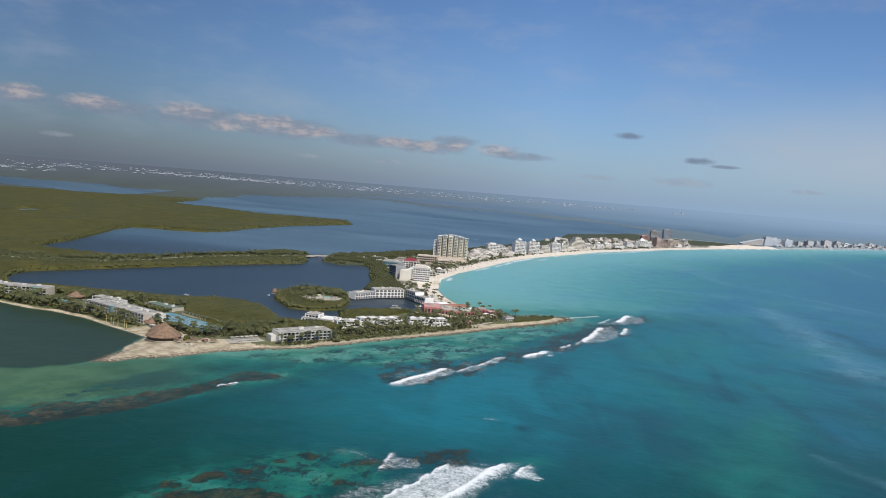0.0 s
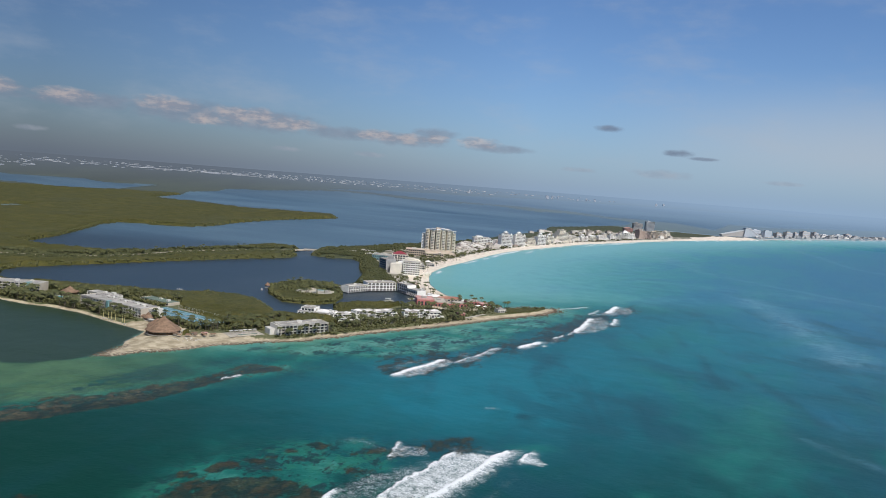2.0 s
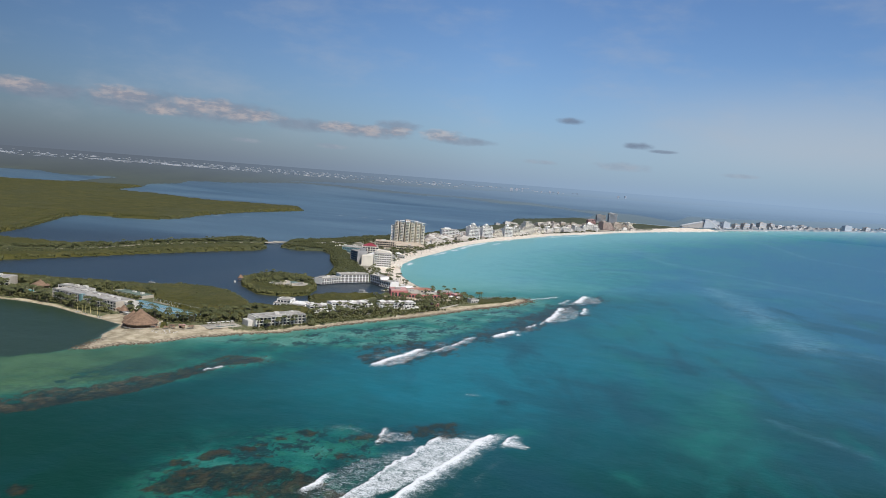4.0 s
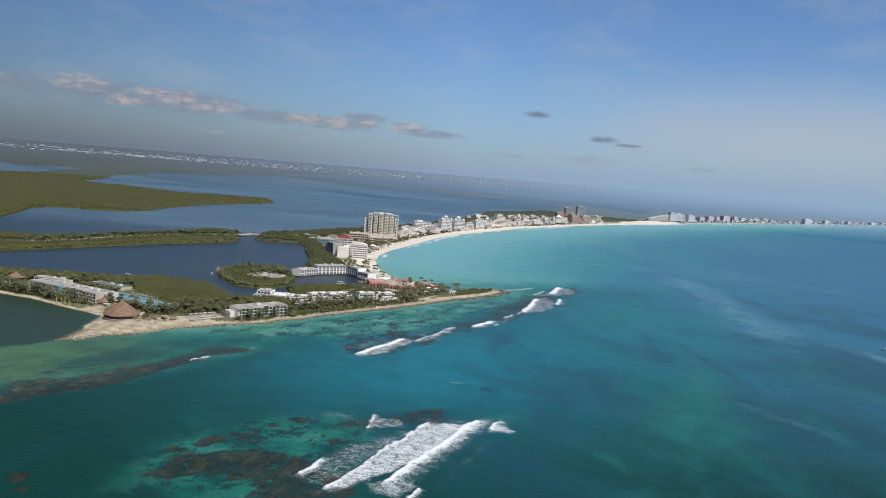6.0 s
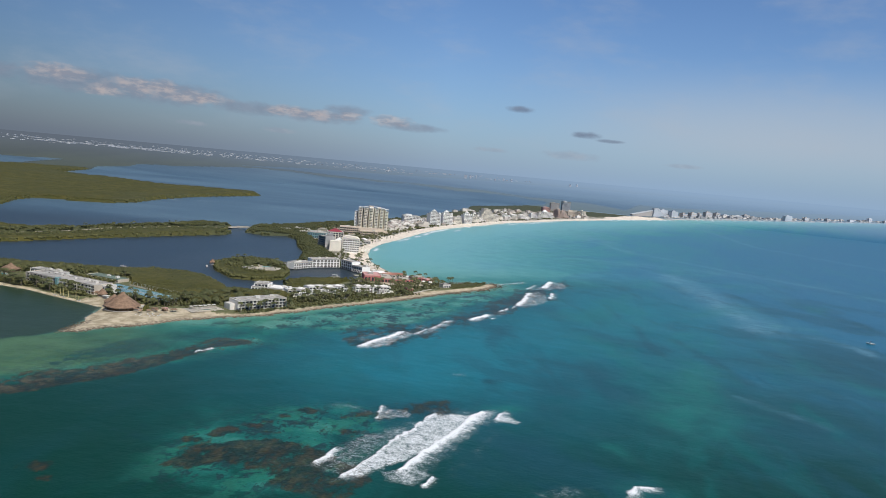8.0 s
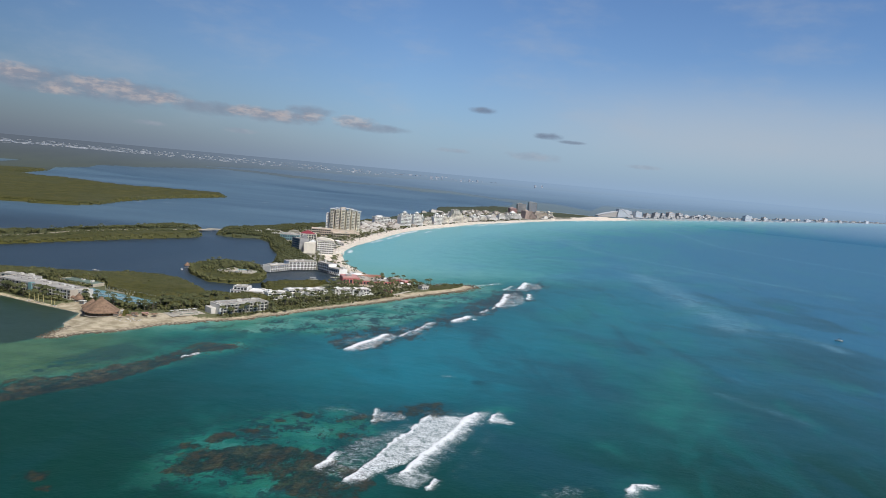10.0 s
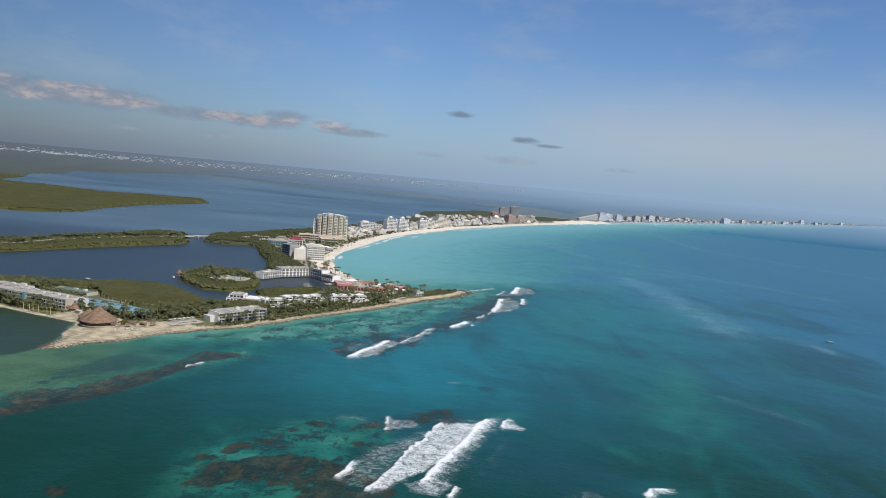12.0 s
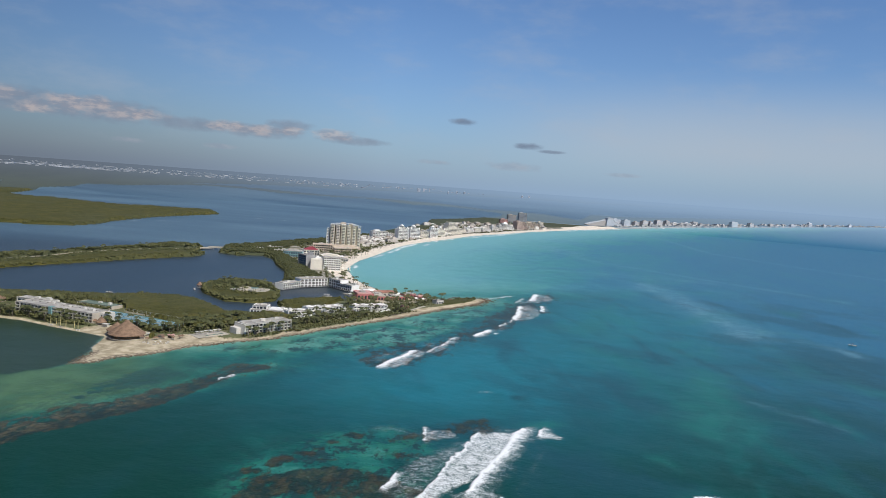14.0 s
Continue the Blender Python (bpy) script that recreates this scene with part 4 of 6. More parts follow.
def volume(parent, m, w, d, floors, bays, wall=WHITE, fh=3.2, deep=1.5, glass=GLASS, sides=True, back=False, roof=ROOFING, trim=None, rail_h=0.85, units=2, arch=False, pane=0.38, name="wing", seed=0):
    """A storeyed block: core, windows one by one, floor slabs with balustrades, dividing walls, roof with parapet and plant boxes.
    The front looks to -y; m is the place of the middle of its base."""
    rnd, h, trim = random.Random(seed + int(w * 10)), floors * fh, trim or wall
    x, y = w / 2, d / 2
    body = part(name, boxes((-x + 0.3, x - 0.3, -y + deep, y, 0, h)), wall, parent, at=m)
    bay = w / bays
    if arch:
        win = bmesh.new()
        ww, top = bay * 0.36, fh * 0.5
        prism(win, [(-ww, 0.25)] + [(ww, 0.25)] + [(ww * math.cos(a), top + (fh * 0.36) * math.sin(a)) for a in np.linspace(0, math.pi, 7)], -0.12, 0.05)
    else:
        win = boxes((-bay * pane, bay * pane, -0.1, 0.05, 0.2, fh * 0.78))
    first = None
    for f in range(floors):
        for k in range(bays):
            at = pose(-x + bay * (k + 0.5), -y + deep - (0.03 if not arch else 0.02), f * fh)
            if first is None:
                first = part("window", win, glass, body, at=at)
            else:
                again(first, body, at)
    if deep > 0.5:
        slab = rail = None
        for f in range(floors + 1):
            at = pose(0, 0, f * fh - 0.15)
            if slab is None:
                slab = part("floor_slab", boxes((-x, x, -y, -y + deep + 0.05, 0, 0.32)), trim, body, at=at)
            else:
                again(slab, body, at)
            if f < floors:
                at = pose(0, 0, f * fh + 0.17)
                if rail is None:
                    rail = part("balustrade", boxes((-x + 0.05, x - 0.05, -y + 0.05, -y + 0.17, 0, rail_h)), trim, body, at=at)
                else:
                    again(rail, body, at)
        fin = None
        for k in range(bays + 1):
            at = pose(-x + bay * k, 0, 0)
            if fin is None:
                fin = part("dividing_wall", boxes((-0.13, 0.13, -y + 0.1, -y + deep, 0, h)), trim, body, at=at)
            else:
                again(fin, body, at)
    if sides:
        for s in (-1, 1):
            part("end_wall", boxes((s * x - 0.3, s * x + 0.3, -y - 0.05, y + 0.05, 0, h + 0.7)), wall, body)
    if back:
        bw = None
        for f in range(floors):
            for k in range(bays):
                at = pose(-x + bay * (k + 0.5), y + 0.03, f * fh)
                bw = again(first, body, at)
    part("roof", boxes((-x + 0.2, x - 0.2, -y + 0.1, y - 0.1, h + 0.05, h + 0.35), (-x + 0.2, x - 0.2, y - 0.4, y - 0.08, h + 0.35, h + 0.95), (-x + 0.2, x - 0.2, -y + 0.08, -y + 0.4, h + 0.35, h + 0.95)), roof, body)
    for k in range(units):
        cx, cy, a, b, t = rnd.uniform(-x * 0.8, x * 0.8), rnd.uniform(-0.2, y * 0.5), rnd.uniform(1, 2.2), rnd.uniform(0.8, 1.6), rnd.uniform(1.0, 2.2)
        part("roof_unit", boxes((cx - a, cx + a, cy - b, cy + b, h + 0.36, h + 0.36 + t)), WHITE, body)
    return body
# ---- the resort on the point ----
GZ = 2.15


def fronted(ax, ay, bx, by, d, z=GZ):
    """The pose of a block whose front runs from a to b, and that front's length."""
    turn = math.atan2(by - ay, bx - ax)
    return pose((ax + bx) / 2 - math.sin(turn) * d / 2, (ay + by) / 2 + math.cos(turn) * d / 2, z, 0, 0, math.degrees(turn)), math.hypot(bx - ax, by - ay)


def slab_hotels():
    m, w = fronted(-482, 680, -400, 686, 15)
    a = thing("hotel_block", m, "long white three-storey hotel block with dark balconies behind the beach", "hotel")
    volume(a, Matrix(), w, 15, 3, 20, fh=2.55, deep=2.2, rail_h=0.4, pane=0.45, wall=CREAM, trim=WHITE, units=3, name="body")
    part("stair_tower", boxes((w / 2 - 13, w / 2 - 9.5, -8.2, -4, 0, 8.9)), TEAL, a, "pale green stair tower")
    part("roof_terrace", boxes((-w / 2 + 2, -w / 2 + 30, -2, 6.8, 8.0, 9.9)), WHITE, a)
    m, w = fronted(-338, 651, -262, 613, 19)
    b = thing("hotel_block", m, "long white three-storey hotel block with flat roof behind palms", "hotel")
    volume(b, Matrix(), w, 19, 3, 20, fh=2.5, deep=2.2, rail_h=0.4, pane=0.45, wall=CREAM, trim=WHITE, units=6, name="body", seed=3)
    part("stair_tower", boxes((-4.2, -0.8, -10.4, -7, 0, 8.6)), TEAL, b, "pale green stair tower")
    part("annex", boxes((w / 2 + 0.4, w / 2 + 6, -2, 9, 0, 7.6)), WHITE, b)
    part("annex_window", boxes((w / 2 + 2, w / 2 + 3.2, -2.12, -1.9, 4.6, 6.2)), GLASS, b)
    part("annex_window", boxes((w / 2 + 2, w / 2 + 3.2, -2.12, -1.9, 1.6, 3.4)), GLASS, b)
    for k in range(9):
        part("skylight", boxes((-w / 2 + 5 + k * 9, -w / 2 + 7 + k * 9, 2, 5, 7.86, 8.7)), ROOFING, b)
    m, w = fronted(-350, 682, -316, 666, 11)
    c = thing("service_block", m, "white flat-roofed service building behind the hotel block", "building")
    volume(c, Matrix(), w, 11, 2, 7, fh=2.8, deep=0.3, units=4, name="body", seed=5)
    m, w = fronted(-302, 692, -266, 674, 13)
    d = thing("club_pavilion", m, "low pavilion with a worn green roof among trees", "pavilion")
    volume(d, Matrix(), w, 13, 1, 8, wall=CREAM, fh=2.3, deep=1.4, roof=GREEN_ROOF, units=2, name="body", seed=7)
    m, w = fronted(-137, 597, -102, 628, 15)
    e = thing("seafront_hotel", m, "white three-storey seafront hotel with arcaded balconies on a lawn", "hotel")
    volume(e, Matrix(), w, 15, 3, 13, wall=CREAM, trim=WHITE, fh=2.5, deep=2.2, rail_h=0.45, pane=0.44, units=2, name="body", seed=9)
    part("terrace_wing", boxes((-w / 2 - 5, -w / 2 - 0.4, -3, 7, 0, 5.0)), WHITE, e)
    part("sloped_gable", prism(bmesh.new(), [(-w / 2 - 1.4, 0), (-w / 2 + 0.8, 0), (-w / 2 + 0.8, 8.4), (-w / 2 - 0.2, 8.4)], -8.4, 7.4), WHITE, e)
    part("roof_ridge", boxes((-w / 2 + 2, w / 2 - 2, 1, 6.6, 7.86, 8.8)), ROOFING, e)
    for k in range(5):
        part("roof_parapet", boxes((-w / 2 + 3 + k * 9, -w / 2 + 3.4 + k * 9, -6.8, 1, 7.86, 8.5)), WHITE, e)


slab_hotels()


def stepped_house():
    h = thing("lagoon_annex", pose(-129, 696, 1.2, 0, 0, -8), "white stepped annex with round windows beside the lagoon", "building")
    lower = volume(h, Matrix(), 31, 20, 2, 10, fh=2.5, deep=0.35, wall=BRIGHT, units=3, arch=True, name="lower_storey", seed=11)
    up = volume(h, pose(-8, 2, 5.36), 13, 13, 1, 4, fh=2.4, deep=0.35, wall=BRIGHT, units=2, name="upper_storey", seed=12)
    part("upper_terrace", boxes((0.5, 15, -5, 9, 5.36, 5.9)), BRIGHT, h)
    for k in range(9):
        part("vault", prism(bmesh.new(), [(-1.6, 0)] + [(1.6 * math.cos(a), 1.5 * math.sin(a)) for a in np.linspace(0, math.pi, 7)], 0, 6), BRIGHT, h, at=pose(-13.8 + k * 3.4, -13.0, 1.6))
    for k in range(8):
        part("pile", boxes((-15 + k * 4, -14.6 + k * 4, -12.6, -12.2, -2.4, 1.6)), GREY, h)
    part("lower_terrace", boxes((-15.5, 15.5, -13.2, -10.1, -0.2, 0.15)), PAVING, h)


stepped_house()


def villa(ax, ay, bx, by, label, seed):
    m, w = fronted(ax, ay, bx, by, 15)
    rnd = random.Random(seed)
    v = thing("terraced_villa", m, label, "villa", "terraced villas")
    volume(v, pose(0, 2, 0), w, 11, 2, max(3, round(w / 4.2)), fh=2.7, deep=1.6, wall=BRIGHT, units=1, name="main_house", seed=seed)
    volume(v, pose(-w * 0.18, -4.5, 0), w * 0.5, 6, 1, max(2, round(w / 8)), fh=2.7, deep=1.2, wall=BRIGHT, units=0, name="garden_wing", seed=seed + 1)
    for k in range(max(2, int(w / 9))):
        x0 = -w / 2 + 2 + k * w / max(2, int(w / 9))
        part("sloped_roof", prism(bmesh.new(), [(x0, 5.76), (x0 + 6.4, 5.76), (x0 + 6.4, 5.9), (x0 + rnd.uniform(0.6, 5.6), 6.5 + rnd.uniform(0, 0.9)), (x0, 6.0)], rnd.uniform(-3.2, -1.5), rnd.uniform(4, 7.0)), BRIGHT, v)
    for k in range(3):
        x0 = rnd.uniform(-w / 2 + 1, w / 2 - 4)
        part("terrace_wall", boxes((x0, x0 + 0.3, -8.4, -3.4, 0, rnd.uniform(2.6, 4.4))), BRIGHT, v)
    part("stair", prism(bmesh.new(), [(w / 2 - 0.4, 0), (w / 2 + 5, 0), (w / 2 - 0.4, 5.5)], -2, 0.5), BRIGHT, v)


for row, seed in (((-107, 675, -88, 687), 21), ((-90, 699, -74, 711), 22), ((-72, 706, -54, 725), 23), ((-47, 722, -29, 730), 24), ((-29, 729, -12, 738), 25)):
    villa(*row, "white two-storey terraced villa among palms on the shore", seed)


def arcade_hotel():
    h = thing("lagoon_hotel", pose(-100, 886, 0.4), "white arcaded hotel curving round the lagoon cove on piles", "hotel")
    inv = Matrix.Translation((100, -886, -0.4))
    spec = (((-131, 851), (-113, 877), 2, 8, 12, "lower_arcade"), ((-113, 877), (-96, 888), 3, 4, 14, "arcade"), ((-96, 888), (-82, 897), 3, 4, 14, "arcade"), ((-80, 896), (-66, 880), 3, 5, 13, "arcade"), ((-66, 878), (-52, 864), 2, 6, 13, "lower_arcade"))
    for k, (a, b, floors, bays, d, name) in enumerate(spec):
        m, w = fronted(*a, *b, d, 1.2)
        body = volume(h, inv @ m, w, d, floors, bays, fh=3.3, deep=0.3, wall=BRIGHT, glass=PALED_GLASS, units=1, arch=True, name=name, seed=30 + k)
        part("cornice", boxes((-w / 2 - 0.2, w / 2 + 0.2, -d / 2 - 0.45, -d / 2 + 0.1, floors * 3.3 + 0.2, floors * 3.3 + 1.1)), CREAM, body)
        for j in range(bays):
            part("pile", boxes((-w / 2 + j * w / bays + 0.3, -w / 2 + j * w / bays + 0.8, -d / 2 + 0.1, -d / 2 + 0.6, -2.4, 0)), GREY, body)
        if name == "lower_arcade":
            for j in range(bays):
                part("sloped_rib", prism(bmesh.new(), [(-0.25, 0), (0.25, 0), (0.25, 4.4), (-0.25, 4.4)], 0, 0.5), WHITE, body, at=pose(-w / 2 + (j + 0.5) * w / bays + 1.6, -d / 2 - 1.6, 0, -22))
    m, w = fronted(-150, 868, -131, 853, 10, 1.2)
    body = part("slanted_wing", prism(bmesh.new(), [(-w / 2, 0), (w / 2, 0), (w / 2, 8), (w / 2 - 3, 8.4), (-w / 2, 1.4)], -5, 5), WHITE, h, at=inv @ m)
    for k in range(5):
        part("roof_band", boxes((-w / 2 + 2 + k * 3.8, -w / 2 + 3.4 + k * 3.8, -5.1, 5.1, 2.2 + k * 1.45, 3.3 + k * 1.45)), GREY if k % 2 else ROOFING, body)
    deck = thing("jetty_deck", pose(-52, 850, 0.5, 0, 0, 20), "pale timber boat deck at the lagoon's edge", "deck")
    part("boards", boxes((-9, 7, -3, 3, 0.2, 0.55)), PAVING, deck)
    for k in range(5):
        part("post", boxes((-8.5 + k * 3.8, -8.1 + k * 3.8, -3.2, -2.8, -2.2, 1.1)), WOOD, deck)


arcade_hotel()


def red_halls():
    def hall(x, y, w, d, h, turn, wall, roof, rise, label, bays):
        t = thing("village_hall", pose(x, y, GZ - 0.3, 0, 0, turn), label, "building", "red village halls")
        body = part("wall", boxes((-w / 2, w / 2, -d / 2, d / 2, 0, h)), wall, t)
        for k in range(bays):
            cx = -w / 2 + (k + 0.5) * w / bays
            part("window", boxes((cx - w / bays * 0.3, cx + w / bays * 0.3, -d / 2 - 0.08, -d / 2 + 0.1, 0.6, h * 0.72)), GLASS, body)
        if rise:
            part("roof", hip(bmesh.new(), w, d, h + 0.3, rise), roof, t)
        else:
            part("roof", boxes((-w / 2 + 0.3, w / 2 - 0.3, -d / 2 + 0.3, d / 2 - 0.3, h, h + 0.25), (-w / 2, w / 2, -d / 2, -d / 2 + 0.3, h, h + 0.9), (-w / 2, w / 2, d / 2 - 0.3, d / 2, h, h + 0.9), (-w / 2, -w / 2 + 0.3, -d / 2 + 0.3, d / 2 - 0.3, h, h + 0.9), (w / 2 - 0.3, w / 2, -d / 2 + 0.3, d / 2 - 0.3, h, h + 0.9)), roof, t)
            part("roof_box", boxes((-w * 0.2, w * 0.1, -1, d * 0.2, h + 0.26, h + 1.8)), ROOFING, t)

    hall(-38, 817, 19, 22, 6.5, 12, REDWALL, PINK, 0, "red-walled village hall with a faded flat roof", 5)
    hall(-22, 822, 14, 30, 4.6, 12, REDWALL, PAVING, 0, "red-walled flat-roofed hall with a pale roof", 4)
    hall(-13, 846, 26, 13, 4.4, 22, CREAM, TILE, 1.6, "cream hall with a terracotta hipped roof", 6)
    hall(-30, 850, 15, 11, 4.6, 24, CREAM, BRIGHT, 1.8, "small cream hall with a white hipped roof", 4)
    hall(-4, 818, 24, 12, 4.0, 20, REDWALL, PAVING, 0, "low red restaurant with a sun terrace roof", 6)
    hall(14, 838, 16, 10, 4.6, 30, REDWALL, PAVING, 0, "red-walled hall with a pale terrace roof", 4)
    hall(28, 832, 11, 8, 4.0, 35, REDWALL, PINK, 1.5, "small red hall near the point", 3)
    hall(46, 806, 11, 7, 3.6, 38, WHITE, ROOFING, 0, "small white pavilion near the end of the point", 4)
    hall(5, 765, 7, 6, 2.8, 30, REDWALL, PINK, 1.0, "small red kiosk on the rocky shore", 2)


red_halls()


def sun_canopies():
    """Pale canopies over the terraces between the red halls and the beach."""
    rnd, first = random.Random(41), None
    for x, y, turn in ((-46, 838, 14), (-50, 850, 20), (-43, 862, 30), (-34, 866, 28), (-24, 864, 24), (-4, 832, 20), (2, 840, 24), (4, 850, 30), (-8, 858, 22), (-52, 828, 8), (22, 822, 34), (30, 820, 36), (20, 846, 36), (-48, 874, 34), (-38, 878, 38), (6, 826, 22)):
        m = pose(x, y, GZ - 0.3, 0, 0, turn + rnd.uniform(-8, 8))
        if first:
            copy_thing(first, m)
            continue
        first = thing("sun_canopy", m, "pale cloth sun canopy on four thin posts over a terrace", "canopy", "terrace canopies")
        part("cloth", hip(bmesh.new(), 5.2, 4.2, 2.7, 0.9, 0.3), BRIGHT, first)
        for px in (-2.4, 2.3):
            for py in (-1.9, 1.8):
                part("post", boxes((px, px + 0.1, py, py + 0.1, 0, 2.6)), STEEL, first)
        part("terrace", boxes((-3.2, 3.2, -2.8, 2.8, 0.1, 0.42)), PAVING, first)


sun_canopies()


# ---- thatched roofs ----
def palapa(x, y, r, eave, peak, label, posts=16, lean=0.0, ring=True):
    p = thing("palapa", pose(x, y, GZ - 0.25), label, "palapa", "palapas")
    n = 40 if r > 8 else 18
    prof = [(r * 0.97, eave - 0.45), (r, eave - 0.35)]
    prof += [(r * (1 - s) ** 1.06 + 0.9 * s, eave + (peak - eave) * s ** 0.97) for s in np.linspace(0.0, 0.94, 11)]
    roof = part("thatched_roof", lathe(prof, n, 0.012, 3), THATCH, p, "brown layered palm-thatch roof")
    part("ridge_cap", lathe([(r * 0.11 + 0.5, peak - r * 0.09), (r * 0.08 + 0.3, peak + 0.25), (0.35, peak + 0.75), (0, peak + 0.85)], 12, 0.03, 4), THATCH, roof)
    if r > 8:
        for k in range(1, 7):
            s = k / 7
            rr = r * (1 - s) ** 1.06 + 0.9 * s
            part("thatch_layer", lathe([(rr + 0.02, eave + (peak - eave) * s ** 0.97 + 0.06), (rr + 0.16, eave + (peak - eave) * s ** 0.97 - 0.18), (rr + 0.02, eave + (peak - eave) * s ** 0.97 - 0.2)], n, 0.008, k), THATCH, roof)
        part("inner_wall", lathe([(r * 0.84, 0), (r * 0.84, eave * 0.55), (r * 0.8, eave * 0.55), (r * 0.8, 0)], 32), WOOD, p, "dark timber wall under the eaves")
    post = None
    for k in range(posts):
        a = k * math.tau / posts
        at = pose(r * 0.9 * math.cos(a), r * 0.9 * math.sin(a), 0)
        if post is None:
            post = part("post", lathe([(0.16, 0), (0.13, eave + 0.2)], 7), WOOD, p, at=at)
        else:
            again(post, p, at)
    part("floor", lathe([(r * 0.98, 0), (r * 0.98, 0.32), (0, 0.34)], n), PAVING, p)


palapa(-222, 571, 13.6, 3.2, 12.8, "large round palapa with a tall brown conical thatched roof", 22)
palapa(-233, 583, 8.0, 3.0, 8.2, "brown thatched palapa joined beside the large one", 10)
palapa(-254, 611, 4.4, 2.6, 6.2, "small thatched beach palapa near the sand", 6)
palapa(-262, 616, 3.0, 2.4, 4.6, "small thatched beach palapa near the sand", 6)
palapa(-372, 690, 8.6, 3.0, 7.4, "broad thatched palapa beside the pool", 10)
palapa(-222, 834, 3.4, 2.6, 5.6, "thatched hut on stilts at the island's tip", 6)
palapa(-136, 880, 2.6, 2.4, 4.8, "small thatched shelter on the island", 5)


# ---- sports courts, pools and terraces ----
def tennis_courts():
    first = None
    for k in range(6):
        m = pose(-265.6 + k * 12.6, 655.1 - k * 7.1, GZ + 0.05, 0, 0, -29)
        if first:
            copy_thing(first, m)
            continue
        c = first = thing("tennis_court", m, "blue tennis court with white lines and a net", "tennis court", "tennis courts")
        part("surround", boxes((-7.2, 7.2, -13.4, 13.4, 0, 0.12)), COURT_EDGE, c)
        part("playing_surface", boxes((-5.5, 5.5, -11.9, 11.9, 0.12, 0.16)), COURT, c, "bright blue painted surface")
        rows = [(-5.5, -5.35, -11.9, 11.9), (5.35, 5.5, -11.9, 11.9), (-5.3, 5.3, -11.9, -11.75), (-5.3, 5.3, 11.75, 11.9), (-4.2, -4.1, -11.7, 11.7), (4.1, 4.2, -11.7, 11.7), (-4, 4, -6.45, -6.35), (-4, 4, 6.35, 6.45), (-0.05, 0.05, -6.3, 6.3)]
        part("court_line", boxes(*[(*r, 0.161, 0.168) for r in rows]), WHITE, c)
        part("net", boxes((-5.9, 5.9, -0.03, 0.03, 0.25, 1.07)), WHITE, c)
        for s in (-1, 1):
            part("net_post", boxes((s * 6 - 0.06, s * 6 + 0.06, -0.06, 0.06, 0.12, 1.2)), STEEL, c)
    f = thing("court_fence", pose(-219, 648, GZ, 0, 0, -29), "tall pale wire fence with posts behind the tennis courts", "fence")
    part("plinth_wall", boxes((-38, 38, -0.15, 0.15, 0, 1.1)), CREAM, f)
    post = part("fence_post", boxes((-0.08, 0.08, -0.08, 0.08, 1.1, 4)), STEEL, f, at=pose(-38, 0, 0))
    for k in range(1, 16):
        again(post, f, pose(-38 + k * 5, 0, 0))
    for z in (1.6, 2.8, 3.9):
        part("rail", boxes((-38, 38, -0.04, 0.04, z, z + 0.08)), STEEL, f)
    f = thing("court_fence", pose(-246, 627, GZ, 0, 0, -29), "tall pale wire fence with posts beside the tennis courts", "fence")
    post = part("fence_post", boxes((-0.08, 0.08, -0.08, 0.08, 0, 3.6)), STEEL, f, at=pose(-14, 0, 0))
    for k in range(1, 15):
        again(post, f, pose(-14 + k * 5, 0, 0))
    for z in (1.2, 2.4, 3.5):
        part("rail", boxes((-14, 56, -0.04, 0.04, z, z + 0.08)), STEEL, f)


tennis_courts()


def pools():
    p = thing("swimming_pool", pose(-376, 671, GZ - 0.1, 0, 0, -12), "pale turquoise swimming pool with a stone rim", "pool")
    part("rim", boxes((-12, 12, -6.5, 6.5, 0, 0.3)), PAVING, p)
    part("pool_water", boxes((-10.4, 10.4, -5, 5, 0.3, 0.34)), POOL, p)
    q = thing("pool_terrace", pose(-163, 592, GZ - 0.2, 0, 0, 43), "paved pool terrace with a grey-green pool above the shore", "pool")
    part("paving", boxes((-15, 14, -7, 9, 0, 0.35)), PAVING, q)
    part("pool_water", boxes((-8, 10, -6, -1, 0.35, 0.39)), coat("green_pool_water", (0.16, 0.24, 0.20), 0.1, 0.2, 0.8, 0.1), q)
    part("pool_wall", boxes((-8.4, 10.4, -6.5, -6.1, 0.35, 1.1)), CREAM, q)
    part("ramp", prism(bmesh.new(), [(-15, 0), (-9, 0), (-9, 1.6)], -7, -5), PAVING, q)
    for k in range(6):
        part("shade_canopy", boxes((-11 + k * 4, -8.2 + k * 4, 3, 6, 2.5, 2.7)), WHITE, q)
        for sx in (0.15, 2.5):
            part("canopy_post", boxes((-11 + k * 4 + sx, -10.85 + k * 4 + sx, 3.1, 3.25, 0.35, 2.5)), WHITE, q)
    r = thing("island_clearing", pose(-166, 832, 1.95, 0, 0, 8), "bare paved clearing with a green pool on the island", "terrace")
    part("paving", lathe([(21, 0), (20, 0.6), (0, 0.65)], 26, 0.10, 5), PAVING, r)
    part("pool_water", boxes((1, 11, 8, 14, 0.66, 0.8)), TEAL, r)
    part("low_wall", boxes((-12, 10, -10, -9.5, 0.5, 1.5)), CREAM, r)
    part("changing_hut", boxes((-8, -2, 4, 8, 0.6, 3.2)), CREAM, r)


pools()
